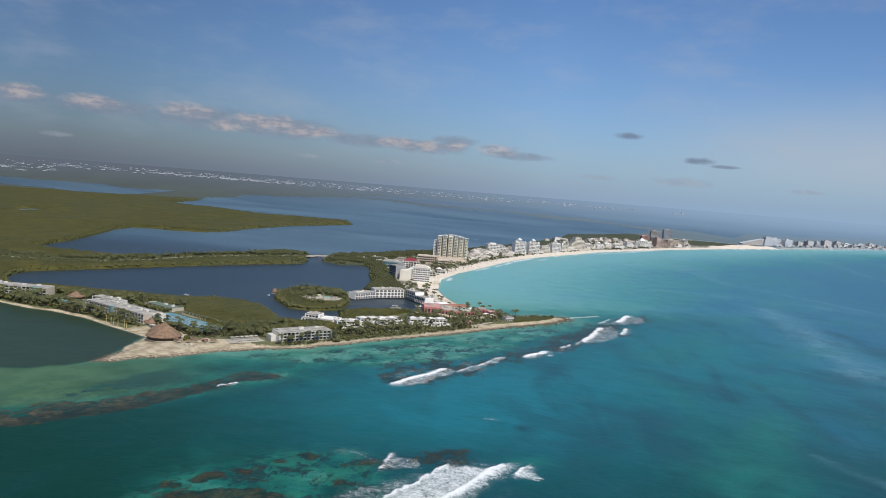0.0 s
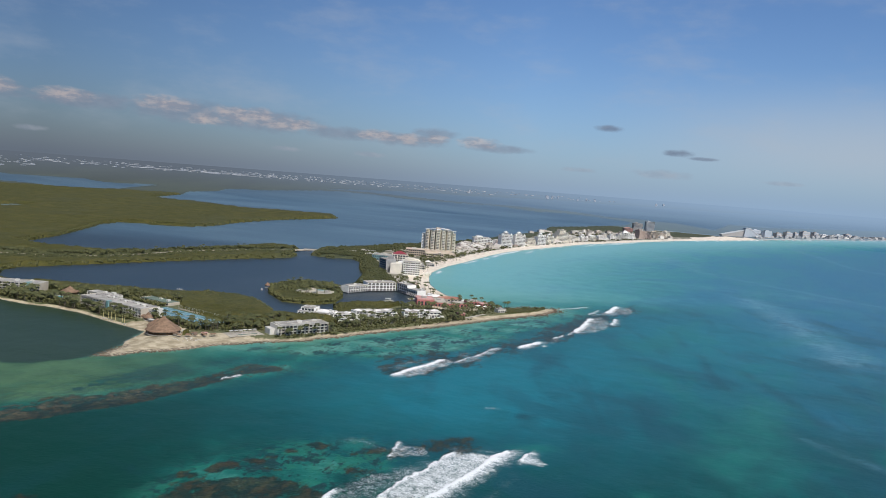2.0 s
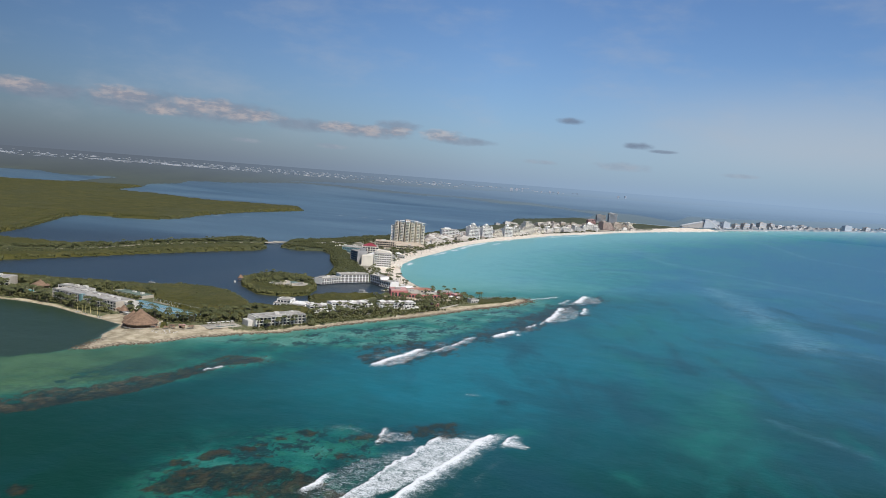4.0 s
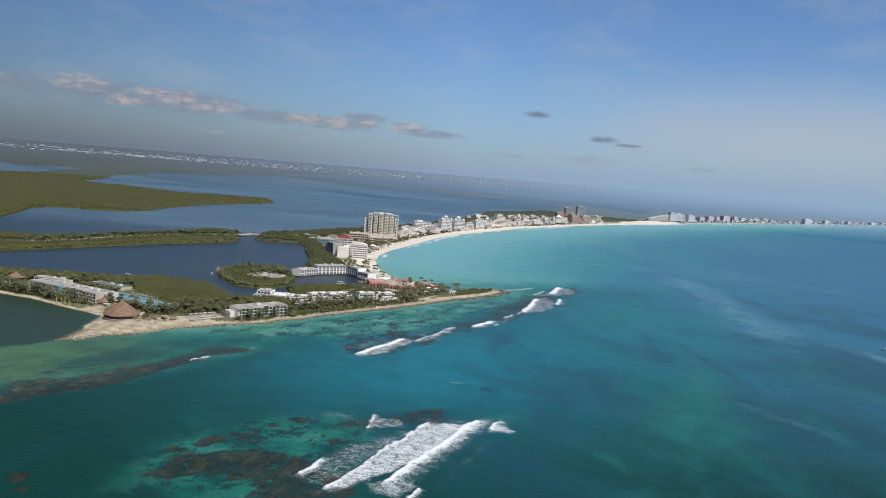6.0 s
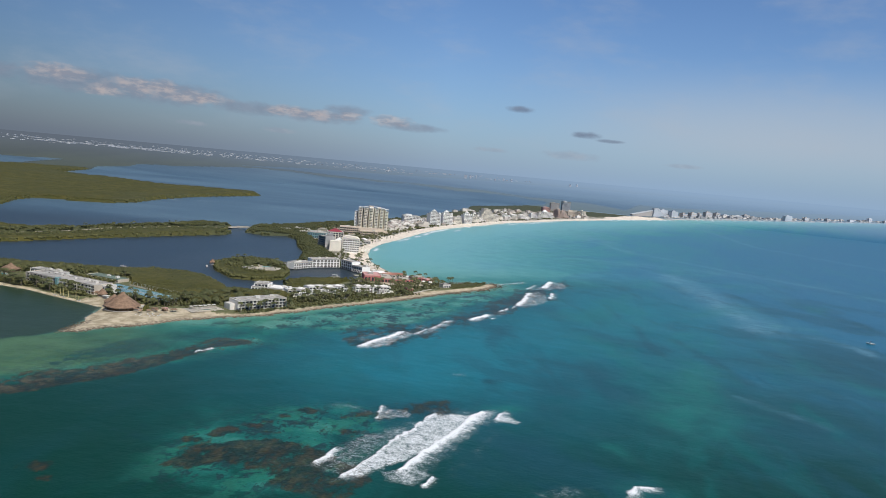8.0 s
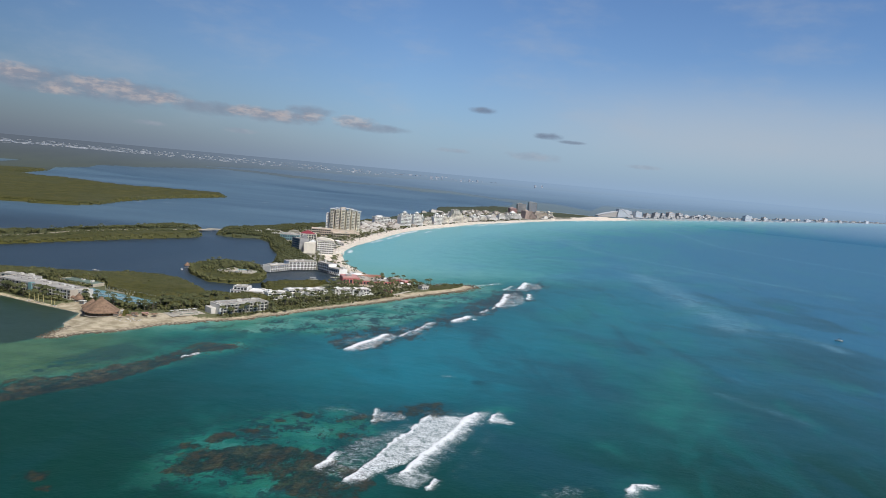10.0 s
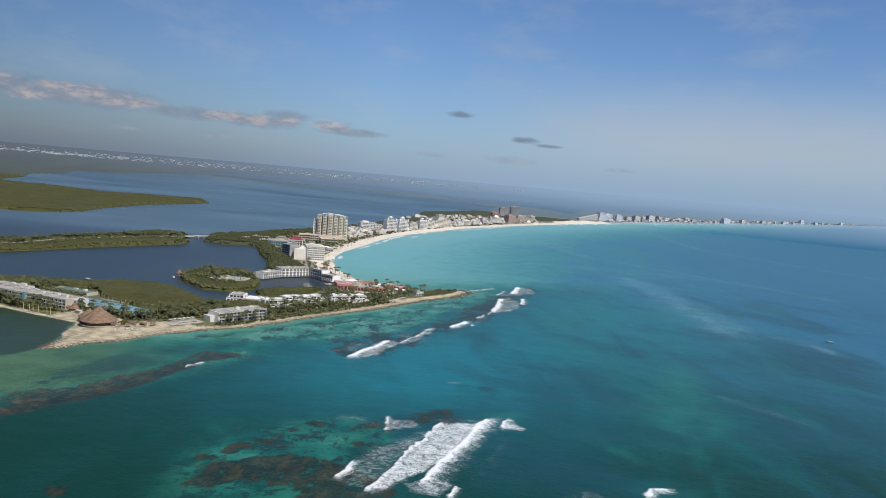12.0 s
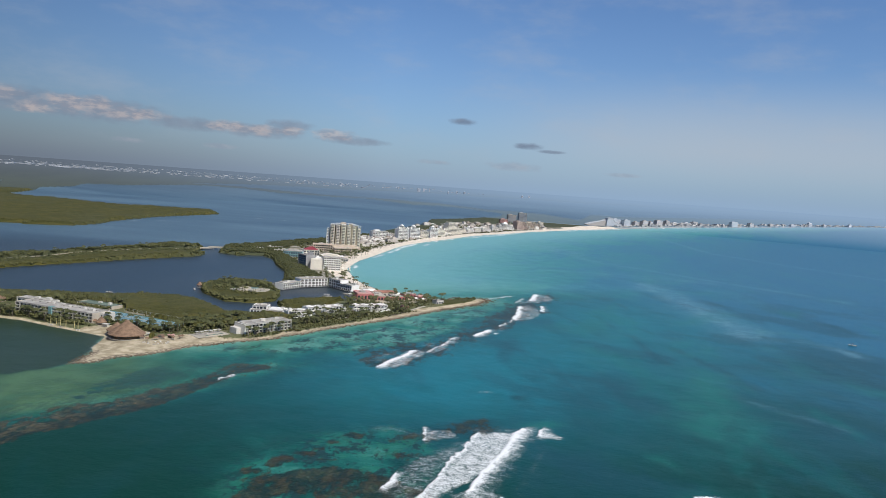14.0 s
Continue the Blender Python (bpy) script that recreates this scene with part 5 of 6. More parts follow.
# ---- the hotel strip along the bay ----
def beach_resort():
    h = thing("beach_hotel", pose(-95, 1062, GZ), "cream seven-storey beach hotel, its stair wing painted grey for shade", "hotel")
    volume(h, pose(12, -2, 0, 0, 0, 8), 24, 26, 6, 7, wall=LIFTED_CREAM, trim=BRIGHT, fh=3.1, deep=1.4, glass=PALED_GLASS, units=3, name="main_wing", seed=41)
    part("blank_wing", boxes((-17, 0.5, -14, 8, 0, 14.5)), LIFTED_CREAM, h, "blank cream gable wing")
    # grey on this wing and its stair head stands in for shade
    volume(h, pose(-24, 4, 0, 0, 0, -52), 20, 16, 6, 6, wall=GREY, fh=3.1, deep=0.4, glass=SHADE_GLASS, units=1, name="side_wing", seed=42)
    part("stair_head", boxes((-23, -15, 2, 10, 18.5, 23)), GREY, h)
    part("stepped_roof", prism(bmesh.new(), [(-2, 18.9), (24, 18.9), (20, 21.2), (4, 22.5)], 0, 12), LIFTED_CREAM, h)
    for k in range(3):
        part("beach_stair", boxes((28 + k * 5, 30 + k * 5, -8, 16, 0, 2.4 + k * 0.4)), LIFTED_CREAM, h)
    g = thing("conference_hall", pose(-148, 1212, GZ, 0, 0, -6), "teal-panelled hall with a pale flat roof", "building")
    volume(g, Matrix(), 30, 30, 2, 8, wall=TEAL, fh=4.4, deep=0.4, glass=SHADE_GLASS, units=4, name="body", seed=43)
    r = thing("lobby_building", pose(-122, 1222, GZ, 0, 0, 10), "cream lobby building with a deep red sloped roof", "building")
    volume(r, Matrix(), 26, 22, 3, 6, wall=LIFTED_CREAM, fh=3.6, deep=0.4, units=0, name="body", seed=44)
    part("red_roof", hip(bmesh.new(), 22, 18, 11.4, 5), coat("crimson_roof", (0.30, 0.04, 0.06), 0.7, 0.2), r, "crimson hipped roof")
    part("porch", boxes((-18, -13.2, -8, 8, 0, 6)), REDWALL, r)
    for k, (x, y, w, d, hh) in enumerate(((-82, 1130, 22, 16, 7), (-96, 1165, 26, 18, 9), (-70, 1180, 18, 14, 6), (-105, 1118, 18, 14, 9))):
        t = thing("beach_club", pose(x, y, GZ, 0, 0, 12), "low white beach club building with shaded terrace", "building", "beach club buildings")
        volume(t, Matrix(), w, d, max(1, int(hh / 3.4)), 5, fh=3.4, deep=1.6, units=2, name="body", seed=50 + k)
        part("canopy", hip(bmesh.new(), w * 0.5, d * 0.6, hh + 0.8, 2.2), BRIGHT, t, "white tent canopy")
    for k, (x, y, w, d, f, turn) in enumerate(((-108, 1330, 34, 22, 3, 6), (-72, 1316, 30, 20, 2, 12))):
        t = thing("tower_podium", pose(x, y, GZ, 0, 0, turn), "long beige-brown podium building below the hotel tower", "building", "tower podiums")
        volume(t, Matrix(), w, d, f, 9, wall=BEIGE, fh=3.8, deep=1.2, roof=BEIGE, units=2, name="body", seed=60 + k)
    for k, (x, y, w, d) in enumerate(((-212, 1268, 22, 14), (-190, 1300, 26, 14), (-165, 1270, 20, 12), (-178, 1250, 14, 10))):
        t = thing("staff_house", pose(x, y, GZ, 0, 0, 8 * k - 10), "low white house with a flat roof among trees", "house", "staff houses")
        volume(t, Matrix(), w, d, 1, 6, wall=(BRIGHT, LIFTED_CREAM)[k % 2], fh=3.8, deep=0.9, units=2, name="body", seed=65 + k)


beach_resort()


def plate(bm, outline, z0, z1):
    """An outline in x and y, raised from z0 to z1."""
    a, b = [bm.verts.new((x, y, z0)) for x, y in outline], [bm.verts.new((x, y, z1)) for x, y in outline]
    bm.faces.new(a[::-1]), bm.faces.new(b)
    for i in range(len(a)):
        j = (i + 1) % len(a)
        bm.faces.new((a[i], a[j], b[j], b[i]))
    return bm


def bay_balcony(w, out):
    """A bowed balcony: floor plate with a parapet round its three front faces."""
    rim = [(-w / 2, 0), (-w / 2, -out * 0.45), (-w * 0.28, -out), (w * 0.28, -out), (w / 2, -out * 0.45), (w / 2, 0)]
    bm = plate(bmesh.new(), rim, 0, 0.3)
    for (ax, ay), (bx, by) in zip(rim[:-1], rim[1:]):
        n = Vector((by - ay, ax - bx)).normalized() * -0.14
        plate(bm, [(ax, ay), (bx, by), (bx + n.x, by + n.y), (ax + n.x, ay + n.y)], 0.3, 1.25)
    bmesh.ops.recalc_face_normals(bm, faces=bm.faces)
    return bm


def hotel_tower():
    """A convex row of seven stacks of bowed balconies between recessed dark joints, under slab pergolas."""
    t = thing("hotel_tower", pose(-72, 1392, GZ, 0, 0, 14), "tall cream hotel tower with bowed balconies and roof pergolas", "hotel")
    fh, first = 2.9, None
    stacks = ((-27.5, 5.0, 13, BRIGHT, 6.0), (-20.5, 6.7, 15, LIFTED_CREAM, 0.0), (-12.0, 6.7, 15, LIFTED_CREAM, -2.5), (-3.2, 6.7, 15, YELLOW, -4.0), (5.6, 6.7, 15, YELLOW, -4.6), (14.4, 6.7, 15, YELLOW, -3.6), (23.0, 6.7, 14, YELLOW, -1.0))
    part("core", boxes((-24, 27.5, 1.5, 14, 0, 43.8)), LIFTED_CREAM, t)
    for k, (x, w, floors, wall, y) in enumerate(stacks):
        h, turn = floors * fh, x * 1.1 if k else -24
        at = pose(x, y, 0, 0, 0, turn)
        body = part("bay_wing", boxes((-w / 2, w / 2, -8, 8, 0, h)), wall, t, at=at)
        if k == 0:
            for f in range(floors):
                part("window", boxes((-1.4, 1.4, -8.08, -7.9, f * fh + 0.9, f * fh + 2.1)), PALED_GLASS, body)
            continue
        if first is None:
            first = (bay_balcony(w, 3.0), boxes((-w * 0.38, w * 0.38, -0.08, 0.06, 0.3, 2.35)), boxes((-0.55, 0.55, -0.05, 0.2, 0, 2.9)))
            slab, pane, joint = part("balcony", first[0], wall, body, at=pose(0, -8, 0)), part("window", first[1], PALED_GLASS, body, at=pose(0, -8.02, 0)), part("joint_window", first[2], PALED_GLASS, t, at=pose(x + 4.3, y - 6.2, 0))
        for f in range(floors):
            if f or k > 1:
                ob = again(slab, body, pose(0, -8, f * fh))
                ob.material_slots[0].link = "OBJECT"
                ob.material_slots[0].material = wall
                again(pane, body, pose(0, -8.02, f * fh))
        for s in (-1, 1):
            part("fin_wall", boxes((s * w / 2 - 0.2, s * w / 2 + 0.2, -9.6, -7.9, 0, h + 1.0)), wall, body)
        z = h + 2.0 + (0, 0.4, 2.2, 0.8, 2.6, 1.2, 1.8)[k]
        part("roof_pergola", boxes((-w / 2 - 0.9, w / 2 + 0.6, -11, 4, z, z + 0.55)), BRIGHT, body, "white slab pergola")
        for px in (-w / 2 + 0.3, w / 2 - 0.7):
            for py in (-10, 2.5):
                part("pergola_post", boxes((px, px + 0.4, py, py + 0.4, h, z)), BRIGHT, body)
        part("roof_room", boxes((-w * 0.3, w * 0.25, -6, 3, h, h + 1.9)), LIFTED_CREAM, body)
    for k in range(5):
        x = -16.2 + k * 8.8
        part("joint_recess", boxes((x - 0.7, x + 0.7, -8.2 - 1.6 * (1 - abs(k - 2.4) / 3), 2, 0, 43)), CREAM, t)
    part("lift_house", boxes((-5, 4, 4, 12, 43.8, 49.2)), BEIGE, t)
    part("lift_house", boxes((12, 18, 4, 11, 43.8, 47.6)), LIFTED_CREAM, t)
    for k, (w, d, z) in enumerate(((64, 34, 4.2), (50, 28, 8.0))):
        part("podium", boxes((-w / 2 - 2, w / 2 - 2, -d / 2 - 4, d / 2 - 4, 0 if k == 0 else 4.25, z)), BEIGE, t)


hotel_tower()


def peaked(parent, w, d, z, rise, n, mat):
    for k in range(n):
        x0 = -w / 2 + k * w / n
        part("gable_roof", prism(bmesh.new(), [(x0, z), (x0 + w / n, z), (x0 + w / n * 0.5, z + rise)], -d / 2 - 0.3, d / 2 + 0.3), mat, parent)


def crown(parent, w, d, z, wall, seed, turrets=2):
    """Stepped upper storeys with a hipped lantern in the middle and small pointed turrets, over a block's roof."""
    volume(parent, pose(0, 1, z), w * 0.62, d * 0.66, 1, 5, wall=wall, fh=3.2, deep=0.9, pane=0.27, glass=PALED_GLASS, units=0, name="upper_storey", seed=seed)
    volume(parent, pose(0, 1, z + 3.6), w * 0.30, d * 0.45, 1, 3, wall=wall, fh=2.8, deep=0.3, pane=0.27, glass=PALED_GLASS, units=0, name="lantern", seed=seed + 1)
    part("lantern_roof", hip(bmesh.new(), w * 0.30, d * 0.45, z + 7.1, w * 0.14, 0.4), BRIGHT, parent)
    for k in range(turrets):
        x = w * (-0.42 + 0.84 * k / max(1, turrets - 1))
        part("turret", boxes((x - 1.7, x + 1.7, -d / 2 + 0.4, -d / 2 + 3.8, z, z + 2.6)), wall, parent)
        part("turret_roof", lathe([(2.6, 0), (1.2, 1.7), (0, 3.6)], 8), BRIGHT, parent, at=pose(x, -d / 2 + 2.1, z + 2.6))


def steps_down(parent, w, d, floors, wall, seed, ways=(1,)):
    """Wings that fall off from a block in even steps."""
    for way in ways:
        for k in range(4):
            f = max(1, round(floors * (0.8 - 0.2 * k)))
            volume(parent, pose(way * (w / 2 + 2.6 + k * 4.6), -1.2 * k, 0), 4.6, d * (0.9 - 0.06 * k), f, 1, wall=wall, fh=3.3, deep=0.9, pane=0.3, glass=PALED_GLASS, units=0, name="terrace_step", seed=seed + k)


def strip_hotels():
    # middle of the base, width, depth, storeys, bays, turn, wall, head, words
    rows = (
        (3, 1640, 36, 26, 6, 11, 14, BRIGHT, "steps", "broad white terraced hotel stepping down to the beach"),
        (56, 1672, 25, 22, 8, 8, 22, BRIGHT, "crown", "white hotel tower with a lantern roof and turrets"),
        (88, 1740, 25, 22, 7, 8, 22, BRIGHT, "crown", "white hotel tower with a lantern roof and turrets"),
        (116, 1786, 20, 20, 5, 6, 24, LIFTED_CREAM, "", "cream mid-rise beach hotel"),
        (144, 1832, 22, 20, 6, 6, 24, BRIGHT, "spires", "white hotel with steep pointed roofs"),
        (168, 1880, 19, 20, 5, 5, 24, LIFTED_CREAM, "crown", "cream hotel with a small lantern roof"),
        (208, 1985, 26, 26, 8, 8, 26, LIFTED_CREAM, "ziggurat", "large cream stepped hotel beside the bay"),
        (246, 2048, 22, 20, 4, 6, 26, LIFTED_CREAM, "", "low cream beach hotel"),
        (279, 2105, 22, 18, 3, 5, 26, BRIGHT, "crown", "low white beach hotel with a lantern roof"),
        (308, 2140, 20, 18, 4, 5, 26, LIFTED_CREAM, "gable", "low cream beach hotel with one gable"),
        (345, 2205, 24, 18, 3, 6, 26, BRIGHT, "", "low white beach hotel"),
        (388, 2290, 20, 18, 4, 5, 24, BRIGHT, "steps", "white terraced beach hotel"),
        (440, 2365, 52, 22, 4, 12, 18, BRIGHT, "crown", "long white beach hotel with a raised middle"),
        (512, 2480, 30, 26, 8, 8, 26, BROWN, "steps", "reddish-brown stepped hotel on the beach"),
        (582, 2595, 50, 24, 6, 12, 22, BEIGE, "steps", "long beige hotel with dark openings"),
        (642, 2696, 17, 20, 6, 4, 26, LIFTED_CREAM, "", "narrow cream hotel block"),
        # lighter red than the halls' walls, with haze put into the colour
        (526, 2815, 30, 22, 5, 6, 10, PINK, "gable", "hazy red hotel with a pitched roof"),
        (582, 2930, 34, 24, 10, 8, 4, HAZE_TAN, "", "tall hazy apartment tower near the lagoon"),
        (647, 3020, 33, 24, 12, 7, 4, HAZE_GREY, "", "tall hazy grey apartment tower near the lagoon"),
    )
    for k, (x, y, w, d, floors, bays, turn, wall, head, words) in enumerate(rows):
        t = thing("strip_hotel", pose(x, y, GZ, 0, 0, turn), words, "hotel", "hotels along the bay")
        top = floors * 3.3 + 0.36
        # far panes take pale wall colours, imitating haze over dark glass
        volume(t, Matrix(), w, d, floors, bays, wall=wall, fh=3.3, deep=1.3, pane=0.3, units=3, glass={HAZE_GREY: HAZE_TAN, HAZE_TAN: HAZE_GREY, BROWN: BEIGE}.get(wall, PALED_GLASS), name="body", seed=80 + k)
        if head == "crown":
            crown(t, w, d, top, wall, 200 + k)
        elif head == "gable":
            peaked(t, w, d * 0.6, top, 4, 1, BRIGHT if wall is not PINK else PINK)
        elif head == "spires":
            crown(t, w * 0.9, d, top, wall, 200 + k, 4)
        elif head == "steps":
            steps_down(t, w, d, floors, wall, 220 + k)
            part("roof_house", boxes((-w * 0.3, w * 0.05, -2, d * 0.3, top, top + 3.4)), wall, t)
        elif head == "ziggurat":
            steps_down(t, w, d, floors, wall, 220 + k, (-1, 1))
            volume(t, pose(0, 1, top), w * 0.66, d * 0.7, 2, 6, wall=wall, fh=3.2, deep=0.9, pane=0.3, glass=PALED_GLASS, units=1, name="upper_storey", seed=240 + k)
        elif floors > 5:
            part("roof_house", boxes((-w * 0.3, w * 0.05, -2, d * 0.3, top, top + 3.6)), wall, t)


strip_hotels()


def far_pose(x, y, turn=0.0, z=2.0):
    """A pose for a thing miles off, brought nearer and smaller as fold() does the land."""
    fx, fy, fz = (float(v) for v in fold(np.float64(x), np.float64(y), np.float64(z)))
    k = math.hypot(fx, fy) / math.hypot(x, y)
    return pose(fx, fy, fz, 0, 0, turn) @ Matrix.Scale(k, 4)


def far_hotels():
    def tower(x, y, w, h, wall, words, turn=24, d=24.0, cat="hotel", group="far hotels"):
        h, w = h * (0.58 if cat == "hotel" else 0.6), w * (0.75 if cat == "hotel" else 1.0)
        t = thing("far_hotel" if cat == "hotel" else "far_tower", far_pose(x, y, turn), words, cat, group)
        body = part("body", boxes((-w / 2, w / 2, -d / 2, d / 2, -1, h)), wall, t)
        floors = max(2, int(h / 7))
        band = None
        for f in range(floors if cat == "hotel" else 0):
            at = pose(0, -d / 2, f * h / floors + h / floors * 0.3)
            if band is None:
                band = part("window_band", boxes((-w * 0.46, w * 0.46, -0.5, 0.3, 0, h / floors * 0.45)), HAZE_GREY, body, at=at)
            else:
                again(band, body, at)
        part("roof_house", boxes((-w * 0.2, w * 0.15, -d * 0.2, d * 0.25, h, h + 4)), wall, t)
        return t

    # a white ramp-roofed hotel and its neighbours
    p = thing("far_hotel", far_pose(1057, 3250, 14) @ Matrix.Diagonal((1.4, 1, 0.7, 1)), "white hotel with a long sloping pyramid roof", "hotel", "far hotels")
    part("sloping_wing", prism(bmesh.new(), [(-46, -1), (44, -1), (44, 40), (38, 42), (18, 34), (-14, 20), (-46, 5)], -10, 12), HAZE_TAN, p)
    part("white_ramp", prism(bmesh.new(), [(-46, 5.5), (-14, 20.5), (18, 34.5), (38, 42.5), (44, 40.5), (44, 44), (37, 46.5), (17, 38), (-15, 24), (-47, 8.5)], -11, 13), HAZE_WHITE, p)
    q = thing("far_hotel", far_pose(1152, 3330, 14) @ Matrix.Diagonal((1.3, 1, 0.7, 1)), "dark glass pyramid hotel with a white sloping edge", "hotel", "far hotels")
    part("pyramid", prism(bmesh.new(), [(-30, -1), (34, -1), (-14, 50), (-26, 52)], -12, 12), HAZE_GREY, q)
    part("white_edge", prism(bmesh.new(), [(34, -1), (40, -1), (-10, 55), (-15, 52)], -13, 13), HAZE_WHITE, q)
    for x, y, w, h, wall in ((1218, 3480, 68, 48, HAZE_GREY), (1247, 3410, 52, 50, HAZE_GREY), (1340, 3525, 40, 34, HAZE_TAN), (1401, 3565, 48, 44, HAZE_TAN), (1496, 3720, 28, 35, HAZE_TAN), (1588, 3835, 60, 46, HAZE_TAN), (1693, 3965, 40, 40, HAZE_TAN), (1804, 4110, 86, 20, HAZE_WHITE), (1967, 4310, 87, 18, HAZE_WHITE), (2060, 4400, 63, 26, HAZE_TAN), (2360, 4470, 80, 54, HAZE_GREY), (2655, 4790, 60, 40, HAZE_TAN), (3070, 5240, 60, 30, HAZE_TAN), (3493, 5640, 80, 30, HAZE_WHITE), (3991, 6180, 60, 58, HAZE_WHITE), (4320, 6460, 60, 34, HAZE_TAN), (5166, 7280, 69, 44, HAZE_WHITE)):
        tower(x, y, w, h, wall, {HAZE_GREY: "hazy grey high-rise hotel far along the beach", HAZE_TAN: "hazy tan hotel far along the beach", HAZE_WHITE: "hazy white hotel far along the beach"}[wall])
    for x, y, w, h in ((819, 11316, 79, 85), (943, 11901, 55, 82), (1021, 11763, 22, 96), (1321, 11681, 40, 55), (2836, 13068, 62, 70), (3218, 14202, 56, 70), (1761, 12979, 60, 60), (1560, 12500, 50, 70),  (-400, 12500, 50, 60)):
        tower(x, y, w * 0.55, h, CITY_HAZE, "pale city high-rise on the hazy horizon", 0, 30.0, "tower block", "city towers")


far_hotels()


def scattered(name, label, category, rows, material, far=False):
    """Many small roofed boxes as one mesh: rows of x, y, w, d, h, turn."""
    bm = bmesh.new()
    for x, y, w, d, h, turn in rows:
        m = far_pose(x, y, turn, 0.0) if far else pose(x, y, GZ - 0.2, 0, 0, turn)
        start = len(bm.verts)
        box(bm, -w / 2, w / 2, -d / 2, d / 2, -1, h)
        box(bm, -w * 0.2, w * 0.25, -d * 0.2, d * 0.3, h, h * 1.25)
        bm.verts.ensure_lookup_table()
        for v in bm.verts[start:]:
            v.co = m @ v.co
    me = bpy.data.meshes.new(name)
    bm.to_mesh(me)
    bm.free()
    me.materials.append(material)
    return tagged(new(name, me), label, category, kind="stuff")


def speckled(name, a, b):
    m, nt, s = graph(name, 0.85)
    put(nt, s.inputs["Base Color"], mix(nt, island(nt), a, b))
    return m


def town_and_city():
    rnd = random.Random(5)
    line = [Vector(p) for p in NORTH_BEACH[9:]]
    rows = []
    while len(rows) < 420:
        k = rnd.randrange(len(line) - 1)
        a, b = line[k], line[k + 1]
        p = a.lerp(b, rnd.random())
        side = Vector((-(b - a).y, (b - a).x)).normalized()
        q = p + side * (rnd.uniform(40, 105) if p.y < 2100 else rnd.uniform(42, 300))
        if q.length < FLAT - 40 and q.y > 1440 and not 2700 < q.y < 3170 and ashore(np.array([q.x]), np.array([q.y]))[0][0] > 14:
            rows.append((q.x, q.y, rnd.uniform(8, 22), rnd.uniform(8, 16), rnd.choice((3.5, 4, 6, 7, 9)), rnd.uniform(10, 40)))
    scattered("strip_houses", "low white and cream houses between the beach hotels", "houses", rows, speckled("strip_walls", (0.35, 0.30, 0.25), (0.74, 0.71, 0.66)))
    rows = []
    for k in range(640):
        a, b = (Vector(p) for p in rnd.choice(((NORTH_BEACH[-2], NORTH_BEACH[-1]), (NORTH_BEACH[-1], FAR_BEACH[1]), (NORTH_BEACH[-1], FAR_BEACH[1]), (FAR_BEACH[1], FAR_BEACH[2]), (FAR_BEACH[2], FAR_BEACH[3]), (FAR_BEACH[3], FAR_BEACH[4]), (FAR_BEACH[4], FAR_BEACH[5]))))
        q = a.lerp(b, rnd.random()) + Vector((-(b - a).y, (b - a).x)).normalized() * rnd.uniform(50, 190)
        if q.length > FLAT + 60:
            rows.append((q.x, q.y, rnd.uniform(9, 40), rnd.uniform(10, 22), rnd.choice((3, 4, 4, 5, 6, 8, 12)), rnd.uniform(15, 40)))
    # the pale speckle of these walls carries painted haze
    scattered("far_strip_houses", "hazy pale low buildings far along the beach", "houses", rows, speckled("far_strip_walls", (0.26, 0.28, 0.30), (0.62, 0.60, 0.57)), True)
    rows = []
    for k in range(560):
        az = rnd.triangular(-41, 12, -14)
        drop = rnd.uniform(8.5, 17 if az < 0 else 13)
        d = EYE_H * 1293 / drop
        rows.append((d * math.sin(radians(az)), d * math.cos(radians(az)), rnd.uniform(15, 60), rnd.uniform(20, 50), rnd.uniform(4, 11), rnd.uniform(-20, 20)))
    for k in range(36):
        az, drop = rnd.uniform(-34, -17), rnd.gauss(13.5, 1.6)
        d = EYE_H * 1293 / max(drop, 10)
        rows.append((d * math.sin(radians(az)), d * math.cos(radians(az)), rnd.uniform(90, 240), rnd.uniform(60, 120), rnd.uniform(5, 9), rnd.uniform(-8, 8)))
    for k in range(40):
        az, drop = rnd.uniform(-41, -33), rnd.gauss(21, 2.5)
        d = EYE_H * 1293 / max(drop, 14)
        rows.append((d * math.sin(radians(az)), d * math.cos(radians(az)), rnd.uniform(20, 80), rnd.uniform(20, 50), rnd.uniform(4, 10), rnd.uniform(-8, 8)))
    ok = [r for r, sd in zip(rows, ashore(np.array([r[0] for r in rows]), np.array([r[1] for r in rows]))[0]) if sd > 20]
    # greyed wall colours imitate haze over the city
    scattered("city_buildings", "pale city roofs and sheds scattered over the hazy plain", "city", ok, speckled("city_walls", (0.19, 0.22, 0.255), (0.48, 0.50, 0.53)), True)


town_and_city()


